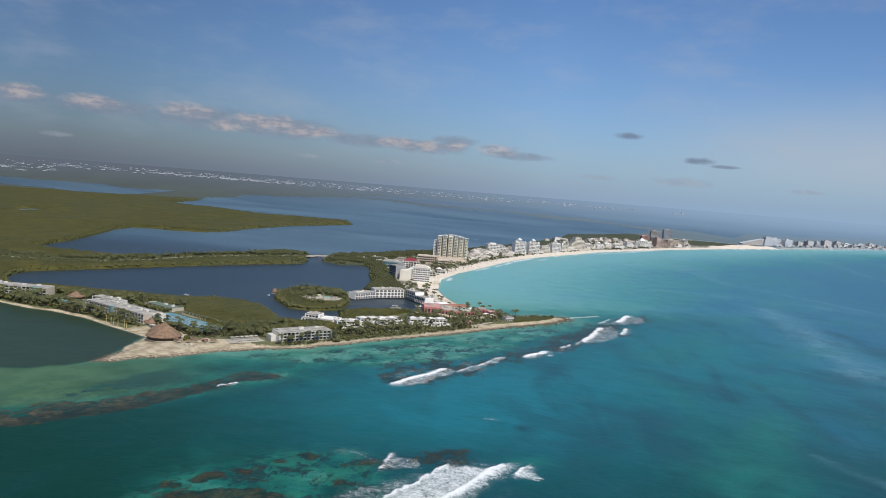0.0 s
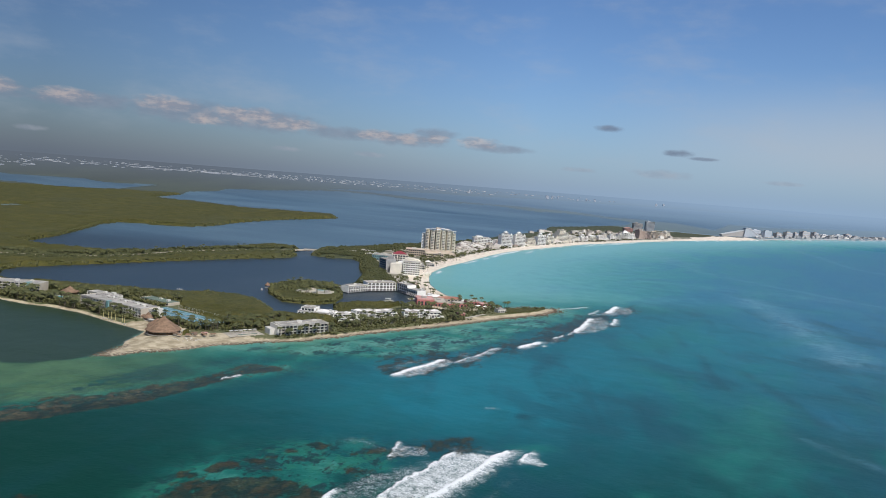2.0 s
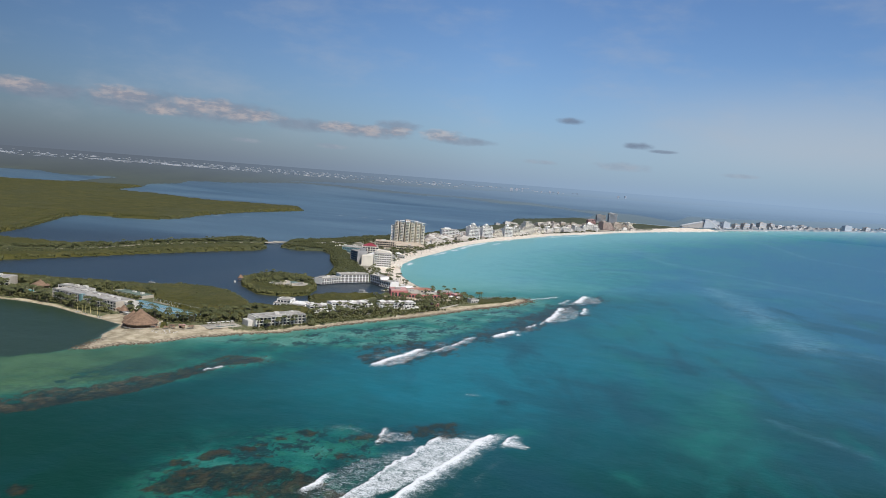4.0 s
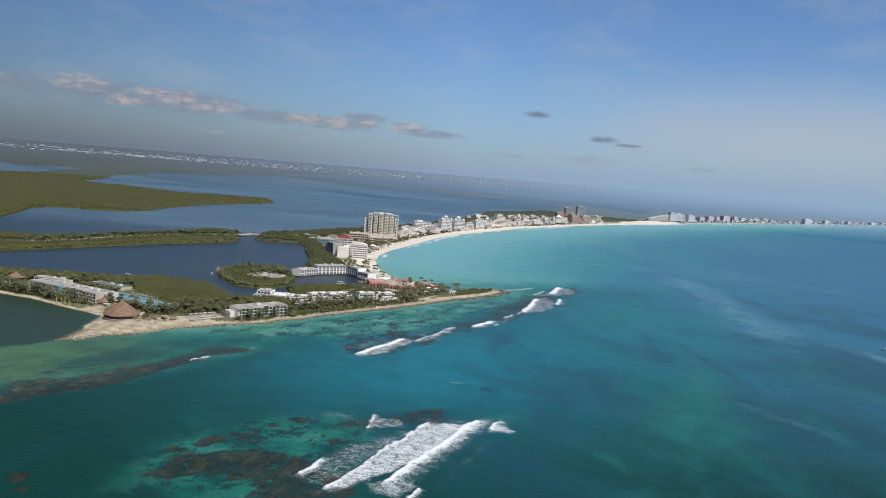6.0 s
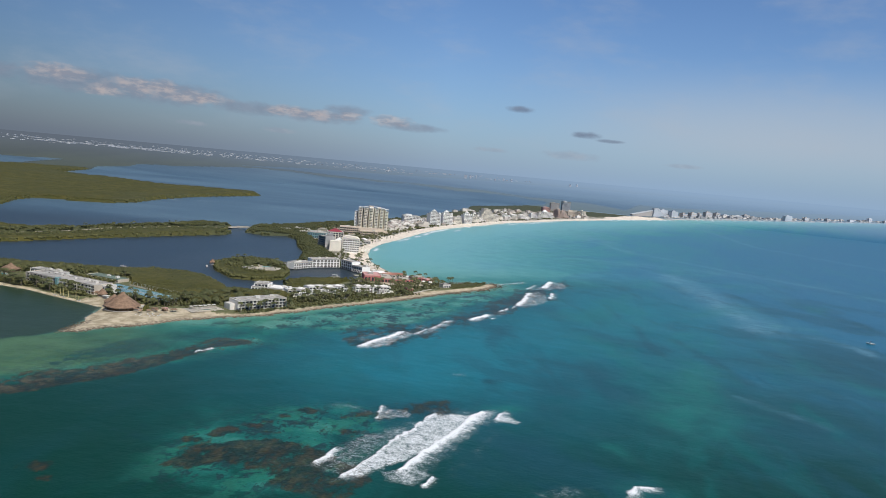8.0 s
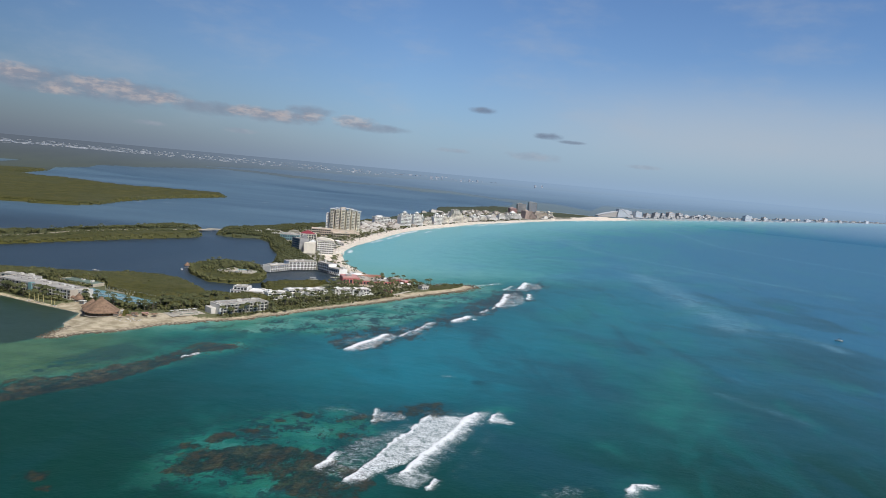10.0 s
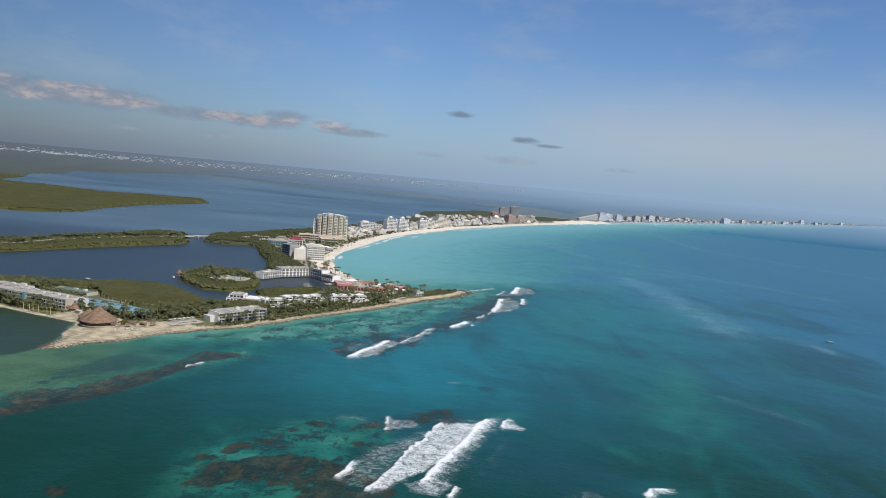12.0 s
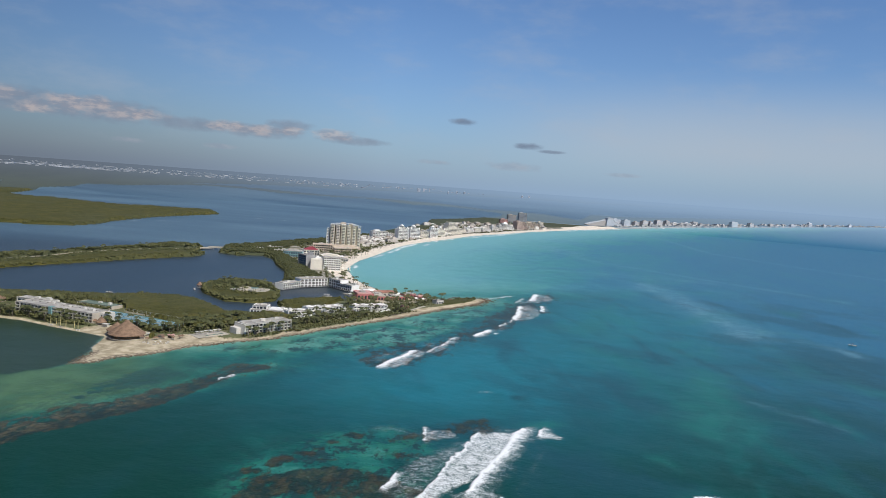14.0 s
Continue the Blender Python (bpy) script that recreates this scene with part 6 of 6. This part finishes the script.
# ---- causeway road and bridge ----
def ribbon(name, line, width, z, material, label, category):
    bm, last, p = bmesh.new(), None, [Vector((*q, z)) for q in line]
    pts = []
    for i in range(len(p) - 1):
        pts += [p[i].lerp(p[i + 1], s / 6) for s in range(6)]
    pts.append(p[-1])
    for i, q in enumerate(pts):
        way = (pts[min(i + 1, len(pts) - 1)] - pts[max(i - 1, 0)]).normalized()
        side = Vector((-way.y, way.x, 0)) * width / 2
        ring = [bm.verts.new(q - side - Vector((0, 0, 0.5))), bm.verts.new(q - side), bm.verts.new(q + side), bm.verts.new(q + side - Vector((0, 0, 0.5)))]
        if last:
            for j in range(3):
                bm.faces.new((last[j], last[j + 1], ring[j + 1], ring[j]))
        last = ring
    bmesh.ops.recalc_face_normals(bm, faces=bm.faces)
    me = bpy.data.meshes.new(name)
    bm.to_mesh(me)
    bm.free()
    me.materials.append(material)
    return tagged(new(name, me), label, category, kind="structure")


ribbon("road", CAUSEWAY[:9], 6.5, 2.5, ASPHALT, "sun-bleached causeway road through the mangrove", "road")
ribbon("road", CAUSEWAY[9:], 6.5, 2.5, ASPHALT, "sun-bleached causeway road through the mangrove", "road")
ribbon("road", [(-860, 1190), (-900, 1280), (-920, 1400), (-945, 1520)], 11, 2.6, ASPHALT, "bare pale track in the marsh", "road")
ribbon("pavement", [(-62, 688), (-30, 712), (-8, 730), (8, 748), (30, 785)], 3.0, 2.3, PAVING, "curved pale shore path beside the villas", "path")


def road_bridge():
    b = thing("road_bridge", pose(-270, 1257, 2.2, 0, 0, 13), "pale concrete road bridge over the lagoon channel", "bridge")
    part("deck", boxes((-24, 24, -5, 5, 1.1, 2.0)), PAVING, b)
    for s in (-1, 1):
        part("parapet", boxes((-24, 24, s * 4.9 - 0.15, s * 4.9 + 0.15, 2.0, 2.8)), PAVING, b)
        part("approach", prism(bmesh.new(), [(s * 24, 1.95), (s * 40, 0.2), (s * 40, -0.4), (s * 24, -0.4)], -4.9, 4.9), PAVING, b)
    for k in range(5):
        part("pier", boxes((-17 + k * 8.4, -16 + k * 8.4, -4.2, 4.2, -4.4, 1.1)), GREY, b)


road_bridge()
# ---- plants ----
def soup(name, verts, faces, material, label, category):
    """One mesh out of arrays of points and triangles."""
    me = bpy.data.meshes.new(name)
    me.vertices.add(len(verts))
    me.vertices.foreach_set("co", verts.ravel().astype(np.float32))
    me.loops.add(faces.size)
    me.loops.foreach_set("vertex_index", faces.ravel().astype(np.int32))
    me.polygons.add(len(faces))
    me.polygons.foreach_set("loop_start", np.arange(0, faces.size, 3, dtype=np.int32))
    me.update(calc_edges=True)
    me.materials.append(material)
    return tagged(new(name, me), label, category, kind="stuff")


def tufts(name, x, y, z, r, material, label, category, seed=1, flat=0.8):
    """Ragged low clumps of leaves, one about each point."""
    rng = np.random.default_rng(seed)
    bm = bmesh.new()
    bmesh.ops.create_icosphere(bm, subdivisions=1, radius=1)
    base = np.array([v.co[:] for v in bm.verts])
    tris = np.array([[v.index for v in f.verts] for f in bm.faces])
    bm.free()
    n, k = len(x), len(base)
    grow = rng.uniform(0.62, 1.38, (n, k, 1))
    spin = rng.uniform(0, math.tau, n)
    c, s = np.cos(spin)[:, None], np.sin(spin)[:, None]
    p = base[None] * grow
    p = np.stack([p[..., 0] * c - p[..., 1] * s, p[..., 0] * s + p[..., 1] * c, p[..., 2] * flat], -1) * r[:, None, None]
    p += np.stack([x, y, z], -1)[:, None]
    return soup(name, p.reshape(-1, 3), (tris[None] + (np.arange(n) * k)[:, None, None]).reshape(-1, 3), material, label, category)


def pick_cells(mask, count, seed):
    """Random places on the grid where mask holds, even by area."""
    rng = np.random.default_rng(seed)
    i = np.flatnonzero(mask.ravel())
    width = np.abs(np.gradient(REACH))[:, None] * np.abs(np.gradient(AZ))[None] * GR
    wt = width.ravel()[i]
    pick = rng.choice(i, count, p=wt / wt.sum())
    spread = np.abs(np.gradient(REACH))[:, None] * np.ones_like(GX)
    dr, da = spread.ravel()[pick] * rng.uniform(-0.5, 0.5, count), rng.uniform(-0.001, 0.001, count)
    r, a = GR.ravel()[pick] + dr, GA.ravel()[pick] + da
    return r * np.sin(a), r * np.cos(a), pick, rng


def thickets():
    view = (GR < 1750) & (np.abs(GA) < radians(43))
    x, y, pick, rng = pick_cells(VEG & view & (WOODED < 0.5), 34000, 11)
    tufts("mangrove_clumps", x, y, CANOPY.ravel()[pick] - 0.35 + rng.uniform(-0.4, 0.3, len(x)), rng.uniform(0.5, 1.3, len(x)), MANGLE, "ragged olive crowns of the mangrove thicket", "mangrove", 12, 0.6)
    x, y, pick, rng = pick_cells(VEG & view & (WOODED >= 0.5), 16000, 17)
    tufts("lagoon_woods", x, y, CANOPY.ravel()[pick] - 0.2 + rng.uniform(-0.6, 0.8, len(x)), rng.uniform(0.6, 1.8, len(x)), LEAF, "dark green crowns of the woods beside the strip", "trees", 18, 0.7)
    edge = VEG & (GR < 1750) & (INLAND < 6) & (np.abs(GA) < radians(43))
    x, y, pick, rng = pick_cells(edge, 5000, 13)
    tufts("mangrove_edge", x, y, rng.uniform(1.0, 4.0, len(x)), rng.uniform(1.0, 2.0, len(x)), LEAF, "dark mangrove foliage overhanging the water", "mangrove", 14)
    strip = (TOWN > 0.5) & (GR < 2600) & (SAND < 0.3) & (INLAND > 3)
    x, y, pick, rng = pick_cells(strip, 3500, 15)
    keep = rough(x, y, 60.0, 2, 77) > -0.1
    tufts("strip_shrubs", x[keep], y[keep], GZ + rng.uniform(0.3, 3.0, keep.sum()), rng.uniform(1.0, 2.6, keep.sum()), LEAF, "dark garden shrubs and trees between the hotels", "shrubs", 16)


def clear_of_walls(x, y):
    """Whether a place in the resort is free of buildings, courts and pools."""
    for cx, cy, w, d, turn in ((-442, 691, 90, 19, 4), (-296, 641, 96, 23, -27), (-331, 680, 40, 15, -24), (-281, 689, 42, 17, -26), (-234, 637, 92, 30, -29), (-126, 621, 54, 19, 41.5), (-133, 704, 38, 32, -8), (-97, 687, 26, 17, 30), (-84, 710, 22, 17, 35), (-66, 720, 28, 17, 46), (-37, 733, 24, 17, 24), (-20, 740, 22, 17, 28), (-38, 818, 21, 24, 12), (-18, 832, 40, 40, 15), (14, 838, 18, 12, 30), (-376, 671, 26, 15, -12), (-163, 592, 30, 18, 43), (46, 806, 13, 9, 38)):
        c, s = math.cos(radians(turn)), math.sin(radians(turn))
        u, v = (x - cx) * c + (y - cy) * s, -(x - cx) * s + (y - cy) * c
        if abs(u) < w / 2 and abs(v) < d / 2:
            return False
    return math.hypot(x + 222, y - 571) > 15 and math.hypot(x + 233, y - 583) > 9


def frond(bm, yaw, length, lift, rnd):
    """One arching feathered leaf: a ridge with two ragged, drooping sides."""
    c, s, last = math.cos(yaw), math.sin(yaw), None
    for i in range(6):
        t = i / 5
        r, z = length * (t - 0.08 * t * t), lift * t - (lift * 0.95 + length * 0.52) * t ** 2.2
        half = 0.44 * math.sin(math.pi * min(1, 0.12 + 0.88 * t)) + 0.04
        droop = half * (0.55 + 0.3 * rnd.random())
        ring = [bm.verts.new((r * c - side * half * s, r * s + side * half * c, z - (droop if side else 0))) for side in (-1, 0, 1)]
        if last:
            for j in (0, 1):
                bm.faces.new((last[j], last[j + 1], ring[j + 1], ring[j]))
        last = ring


def palm(seed):
    rnd = random.Random(seed)
    p = thing("palm_tree", pose(0, 0, -400), "tall coconut palm with a drooping green crown", "palm tree", "palms")
    h, bend = rnd.uniform(5.5, 9.5), rnd.uniform(-1.2, 1.2)
    bm, last = bmesh.new(), None
    for i in range(7):
        t = i / 6
        ring = [bm.verts.new((bend * t * t + (0.24 - 0.12 * t) * math.cos(k * math.tau / 6), (0.24 - 0.12 * t) * math.sin(k * math.tau / 6), h * t)) for k in range(6)]
        if last:
            for k in range(6):
                bm.faces.new((last[k], last[(k + 1) % 6], ring[(k + 1) % 6], ring[k]))
        last = ring
    part("trunk", bm, BARK, p, smooth=True)
    bm = bmesh.new()
    for k in range(19):
        frond(bm, k * 2.4 + rnd.uniform(-0.2, 0.2), rnd.uniform(2.6, 3.8), rnd.uniform(-0.4, 2.2), rnd)
    part("crown", bm, FROND, p, "arching feathery green fronds", at=pose(bend, 0, h))
    return p


PALM_GROUNDS = (
    ([(-480, 676), (-400, 680), (-345, 652), (-300, 630), (-266, 612), (-256, 603), (-300, 613), (-350, 636), (-400, 645), (-480, 655)], 175),
    ([(-140, 592), (-96, 630), (-91, 624), (-134, 586)], 13),
    ([(-405, 690), (-350, 690), (-300, 690), (-262, 680), (-262, 705), (-320, 715), (-400, 705)], 60),
    ([(-262, 622), (-200, 606), (-186, 590), (-206, 588), (-240, 606)], 34),
    ([(-205, 600), (-178, 592), (-150, 612), (-112, 648), (-100, 665), (-150, 668), (-192, 640)], 85),
    ([(-104, 634), (-75, 655), (-30, 704), (5, 736), (10, 758), (-12, 748), (-60, 735), (-108, 692)], 95),
    ([(-5, 752), (22, 772), (45, 800), (64, 832), (34, 852), (0, 862), (-45, 885), (-58, 905), (-28, 866), (-10, 800)], 55),
    ([(-62, 745), (-12, 755), (0, 786), (-50, 796)], 38),
    ([(-62, 905), (-40, 925), (-60, 1000), (-85, 1020), (-95, 960)], 26),
    ([(-205, 820), (-150, 800), (-145, 860), (-200, 890)], 40),
    ([(-110, 1070), (-66, 1100), (-55, 1200), (-20, 1330), (-60, 1330), (-110, 1200)], 70),
    ([(-30, 1340), (40, 1560), (10, 1600), (-50, 1400)], 40),
)


def plant_palms():
    kinds, rnd = [palm(k) for k in range(5)], random.Random(8)
    spots = []
    for ring, count in PALM_GROUNDS:
        xs, ys, made = [p[0] for p in ring], [p[1] for p in ring], 0
        while made < count:
            x, y = rnd.uniform(min(xs), max(xs)), rnd.uniform(min(ys), max(ys))
            if within(np.array([x]), np.array([y]), ring)[0]:
                made += 1
                if y > 1000 or clear_of_walls(x, y):
                    spots.append((x, y))
    for i in range(64):
        k = rnd.randrange(len(CAUSEWAY) - 3)
        a, b = Vector(CAUSEWAY[k]), Vector(CAUSEWAY[k + 1])
        q = a.lerp(b, rnd.random()) + Vector((rnd.uniform(-9, 9), rnd.choice((-1, 1)) * rnd.uniform(7, 12)))
        spots.append((q.x, q.y))
    inland = ashore(np.array([s[0] for s in spots]), np.array([s[1] for s in spots]))[0]
    rows = sorted((math.hypot(x, y), x, y) for (x, y), sd in zip(spots, inland) if sd > 4)
    far_bm = bmesh.new()
    for n, (d, x, y) in enumerate(rows):
        m, kind = pose(x, y, GZ - 0.25, 0, 0, rnd.uniform(0, 360)), kinds[n % 5]
        if n < 5:
            kind.matrix_world = m
        elif n < 295:
            copy_thing(kind, m)
        else:
            for ob in kind.children:
                start = len(far_bm.verts)
                far_bm.from_mesh(ob.data)
                far_bm.verts.ensure_lookup_table()
                for v in far_bm.verts[start:]:
                    v.co = m @ ob.matrix_basis @ v.co
    me = bpy.data.meshes.new("palm_grove")
    far_bm.to_mesh(me)
    far_bm.free()
    me.materials.append(FROND)
    tagged(new("palm_grove", me), "distant coconut palms along the strip and causeway", "palm trees", kind="stuff")


def garden_shrubs():
    rnd, xs, ys = random.Random(4), [], []
    for ring, count in (*PALM_GROUNDS[:8], ([(-98, 614), (-70, 640), (-25, 690), (22, 742), (10, 754), (-35, 708), (-80, 660), (-108, 630)], 55)):
        bx, by, made = [p[0] for p in ring], [p[1] for p in ring], 0
        while made < count * 9:
            x, y = rnd.uniform(min(bx), max(bx)), rnd.uniform(min(by), max(by))
            if within(np.array([x]), np.array([y]), ring)[0]:
                made += 1
                if clear_of_walls(x, y):
                    xs.append(x), ys.append(y)
    x, y = np.array(xs), np.array(ys)
    ok = ashore(x, y)[0] > 5
    x, y, rng = x[ok], y[ok], np.random.default_rng(6)
    tufts("garden_shrubs", x, y, GZ + rng.uniform(0.0, 1.3, len(x)), rng.uniform(0.5, 1.3, len(x)), LEAF, "dark green shrubs and low trees in the resort gardens", "shrubs", 7)
    # taller crowns: dense before the long hotel blocks, looser behind the shore
    xs, ys = [], []
    for ring, count in (([(-480, 664), (-400, 674), (-345, 648), (-268, 610), (-264, 602), (-300, 614), (-350, 636), (-400, 647), (-480, 656)], 900), ([(-400, 690), (-350, 694), (-300, 694), (-262, 684), (-262, 708), (-320, 718), (-400, 708)], 320), ([(-306, 690), (-260, 668), (-256, 662), (-306, 684)], 130), ([(-262, 622), (-205, 604), (-190, 594), (-206, 590), (-240, 606)], 130), ([(-205, 602), (-178, 596), (-150, 614), (-112, 650), (-100, 665), (-150, 668), (-192, 640)], 460), ([(-100, 640), (-75, 660), (-30, 708), (2, 738), (6, 756), (-12, 748), (-60, 735), (-108, 692)], 110), ([(-205, 815), (-160, 790), (-145, 800), (-180, 815), (-196, 850), (-205, 880)], 90)):
        bx, by, made = [p[0] for p in ring], [p[1] for p in ring], 0
        while made < count:
            x, y = rnd.uniform(min(bx), max(bx)), rnd.uniform(min(by), max(by))
            if within(np.array([x]), np.array([y]), ring)[0]:
                made += 1
                if clear_of_walls(x, y):
                    xs.append(x), ys.append(y)
    x, y = np.array(xs), np.array(ys)
    ok = ashore(x, y)[0] > 5
    x, y = x[ok], y[ok]
    tufts("garden_trees", x, y, GZ + rng.uniform(0.8, 3.2, len(x)), rng.uniform(0.8, 1.7, len(x)), LEAF, "dark leafy crowns of garden trees round the hotels", "trees", 9)


thickets()
plant_palms()
garden_shrubs()
# ---- boats and beach things ----
def hull(bm, length, beam, depth, z=0.0, bow=0.35, x=0.0):
    """A boat's hull: sections that narrow to the bow and to the keel."""
    last = None
    for i in range(9):
        t = i / 8
        w = beam / 2 * (1 - max(0, (t - (1 - bow)) / bow) ** 2) * (0.86 + 0.14 * min(1, t * 4))
        lift = depth * 0.35 * max(0, t - 0.55) ** 2 * 4
        ring = [bm.verts.new((x + s * w * k, length * (t - 0.5), z + h + lift * (h > 0))) for s, k, h in ((-1, 1, depth), (-1, 0.8, depth * 0.25), (0, 0, -depth * 0.2), (1, 0.8, depth * 0.25), (1, 1, depth))]
        if last:
            for j in range(4):
                bm.faces.new((last[j], last[j + 1], ring[j + 1], ring[j]))
            bm.faces.new((last[4], last[0], ring[0], ring[4]))
        else:
            bm.faces.new(ring)
        last = ring
    bmesh.ops.recalc_face_normals(bm, faces=bm.faces)
    return bm


def boats():
    b = thing("pontoon_boat", pose(-79, 823, 0.1, 0, 0, -75), "white pontoon boat with a canopy moored in the cove", "boat")
    for s in (-1, 1):
        part("pontoon", hull(bmesh.new(), 11, 1.0, 0.8, 0, 0.3, s * 1.5), WHITE, b)
    part("deck", boxes((-2.2, 2.2, -5, 4.4, 0.82, 1.05)), PAVING, b)
    part("canopy", boxes((-2.1, 2.1, -4, 2.6, 3.1, 3.3)), WHITE, b, "white sun canopy")
    for x in (-1.9, 1.8):
        for y in (-3.8, -0.8, 2.3):
            part("canopy_post", boxes((x, x + 0.1, y, y + 0.1, 1.05, 3.1)), STEEL, b)
    part("bench", boxes((-1.8, -1.0, -3, 2, 1.05, 1.5)), CREAM, b)
    part("cabin", boxes((-1.2, 1.2, 0.4, 2.2, 1.05, 2.4)), WHITE, b)
    for x, y, turn, words in ((-301, 777, 80, "small white motor boat alone on the lagoon"), (470, 688, 70, "small white motor boat out on the blue sea"), (-226, 826, 20, "small white skiff beside the stilt hut")):
        s = thing("motor_boat", pose(x, y, 0.05, 0, 0, turn), words, "boat", "motor boats")
        part("hull", hull(bmesh.new(), 7.5, 2.4, 1.0), WHITE, s)
        part("console", boxes((-0.5, 0.5, -0.4, 0.5, 0.9, 1.9)), WHITE, s)
        part("windscreen", boxes((-0.5, 0.5, 0.52, 0.6, 1.5, 2.1)), SHADE_GLASS, s)
        part("bimini_top", boxes((-1, 1, -1.8, 0.6, 2.6, 2.7)), SHADE_GLASS, s)
        for px in (-0.95, 0.9):
            part("top_post", boxes((px, px + 0.06, -0.6, -0.54, 0.9, 2.6)), STEEL, s)
        part("outboard", boxes((-0.3, 0.3, -4.3, -3.7, 0.2, 1.3)), GREY, s)
    for k, (x, y, turn) in enumerate(((-292, 608, 30), (-287, 607, 40), (-283, 604, 25), (-278, 602, 35), (-266, 594, 20), (-270, 598, 50))):
        c = thing("beach_catamaran", pose(x, y, 0.15, 0, 0, turn), "small beach catamaran with a furled yellow sail", "boat", "beach catamarans")
        for s in (-1, 1):
            part("hull", hull(bmesh.new(), 5, 0.45, 0.5, 0, 0.4, s * 1.05), SAIL if k % 2 else WHITE, c)
        part("trampoline", boxes((-1, 1, -1.4, 1.0, 0.5, 0.56)), GREY, c)
        part("mast", lathe([(0.07, 0.5), (0.05, 7.4)], 6), STEEL, c, at=pose(0, 0.6, 0))
        part("furled_sail", lathe([(0.18, 0.9), (0.24, 3), (0.08, 6.8)], 7), SAIL, c, "furled yellow sail", at=pose(0, 0.35, 0))
        part("boom", boxes((-0.05, 0.05, -2, 0.5, 0.95, 1.05)), STEEL, c)


boats()


def sunshades():
    rnd, first = random.Random(12), None
    spots = [(-52 + rnd.uniform(-8, 8), y) for y in (892, 899, 905, 912, 918, 926, 934, 942, 950, 958)]
    spots = [(x - (y - 892) * 0.25 + rnd.uniform(-5, 5), y + rnd.uniform(-3, 3)) for x, y in spots for _ in (0, 1)]
    spots += [(-203 + rnd.uniform(-4, 4) + k * 3.4, 562 + rnd.uniform(-3, 2) + k * 1.9) for k in range(8)]
    spots += [(-82 + rnd.uniform(-6, 6), 1090 + k * 12) for k in range(12)]
    for x, y in spots:
        m = pose(x, y, GZ - 0.35, 0, 0, rnd.uniform(0, 90))
        if first:
            copy_thing(first, m)
            continue
        first = thing("beach_parasol", m, "round thatched beach parasol on the sand", "parasol", "beach parasols")
        part("canopy", lathe([(1.7, 2.2), (1.75, 2.3), (0.9, 2.9), (0, 3.3)], 10, 0.04, 2), THATCH, first)
        part("pole", lathe([(0.07, 0), (0.06, 2.9)], 6), WOOD, first)
    lounger = None
    for k in range(44):
        x, y = (-196 + rnd.uniform(-14, 10), 556 + rnd.uniform(-6, 6)) if k < 20 else (-160 + rnd.uniform(-9, 9), 592 + rnd.uniform(-6, 8)) if k < 30 else (-60 + rnd.uniform(-8, 6), 900 + rnd.uniform(0, 50))
        m = pose(x, y, GZ - 0.1 if k < 30 and k >= 20 else GZ - 0.35, 0, 0, rnd.uniform(0, 180))
        if lounger:
            copy_thing(lounger, m)
            continue
        lounger = thing("sun_lounger", m, "white sun lounger facing the sea", "lounger", "sun loungers")
        part("seat", boxes((-0.33, 0.33, -0.95, 0.35, 0.3, 0.4)), WHITE, lounger)
        part("backrest", boxes((-0.33, 0.33, 0, 0.7, 0, 0.1)), WHITE, lounger, at=pose(0, 0.36, 0.32, 38))
        for lx in (-0.28, 0.22):
            for ly in (-0.85, 0.25):
                part("leg", boxes((lx, lx + 0.06, ly, ly + 0.06, 0, 0.3)), WHITE, lounger)
    for k, (x, y, w, turn) in enumerate(((-206, 577, 5, 20), (-197, 572, 4, 30), (-190, 575, 4, 30), (-248, 604, 4, -20), (-209, 565, 3, 10))):
        h = thing("beach_bar", pose(x, y, GZ - 0.3, 0, 0, turn), "small white beach hut with a flat shade roof", "hut", "beach huts")
        part("wall", boxes((-w / 2, w / 2, -1.5, 1.5, 0, 2.3)), (WHITE, CREAM, WOOD)[k % 3], h)
        part("counter", boxes((-w / 2, w / 2, -2.0, -1.5, 0.9, 1.05)), WOOD, h)
        part("roof", boxes((-w / 2 - 0.6, w / 2 + 0.6, -2.3, 1.8, 2.4, 2.6)), (WHITE, THATCH, PINK)[k % 3], h)
    jetty = thing("stilt_jetty", pose(-214, 830, 0.6, 0, 0, 25), "narrow timber jetty to the stilt hut", "jetty")
    part("boards", boxes((-9, 2, -0.7, 0.7, 0.4, 0.6)), WOOD, jetty)
    for k in range(6):
        part("pile", boxes((-8.8 + k * 2, -8.6 + k * 2, -0.7, -0.5, -1.8, 0.4)), WOOD, jetty)


sunshades()


def shore_rocks():
    """Broken limestone along the south shore, the spit's tail, the point and the drying reef."""
    rng = np.random.default_rng(31)
    xs, ys, zs, rs = [], [], [], []
    for line, count, spread, big, z0 in ((SOUTH_SHORE, 1500, 2.0, 0.8, 0.12), (POINT, 1500, 5.0, 0.9, 0.35), (SPIT[3:], 700, 1.8, 0.6, 0.1), (REEF_WEST, 500, 6.0, 0.7, -0.2), ([(118, 868), (150, 905)], 110, 3.0, 0.9, -0.1)):
        p = np.array(line, float)
        seg = np.hypot(*np.diff(p, axis=0).T)
        k = rng.choice(len(seg), count, p=seg / seg.sum())
        t = rng.random(count)[:, None]
        q = p[k] * (1 - t) + p[k + 1] * t + rng.normal(0, spread, (count, 2))
        xs.append(q[:, 0]), ys.append(q[:, 1]), zs.append(np.full(count, z0)), rs.append(rng.uniform(0.15, 1, count) ** 3 * big + 0.2)
    tufts("shore_rocks", np.concatenate(xs), np.concatenate(ys), np.concatenate(zs), np.concatenate(rs), ROCKY, "broken brown limestone rocks along the shore and reef", "rocks", 33, 0.4)


shore_rocks()
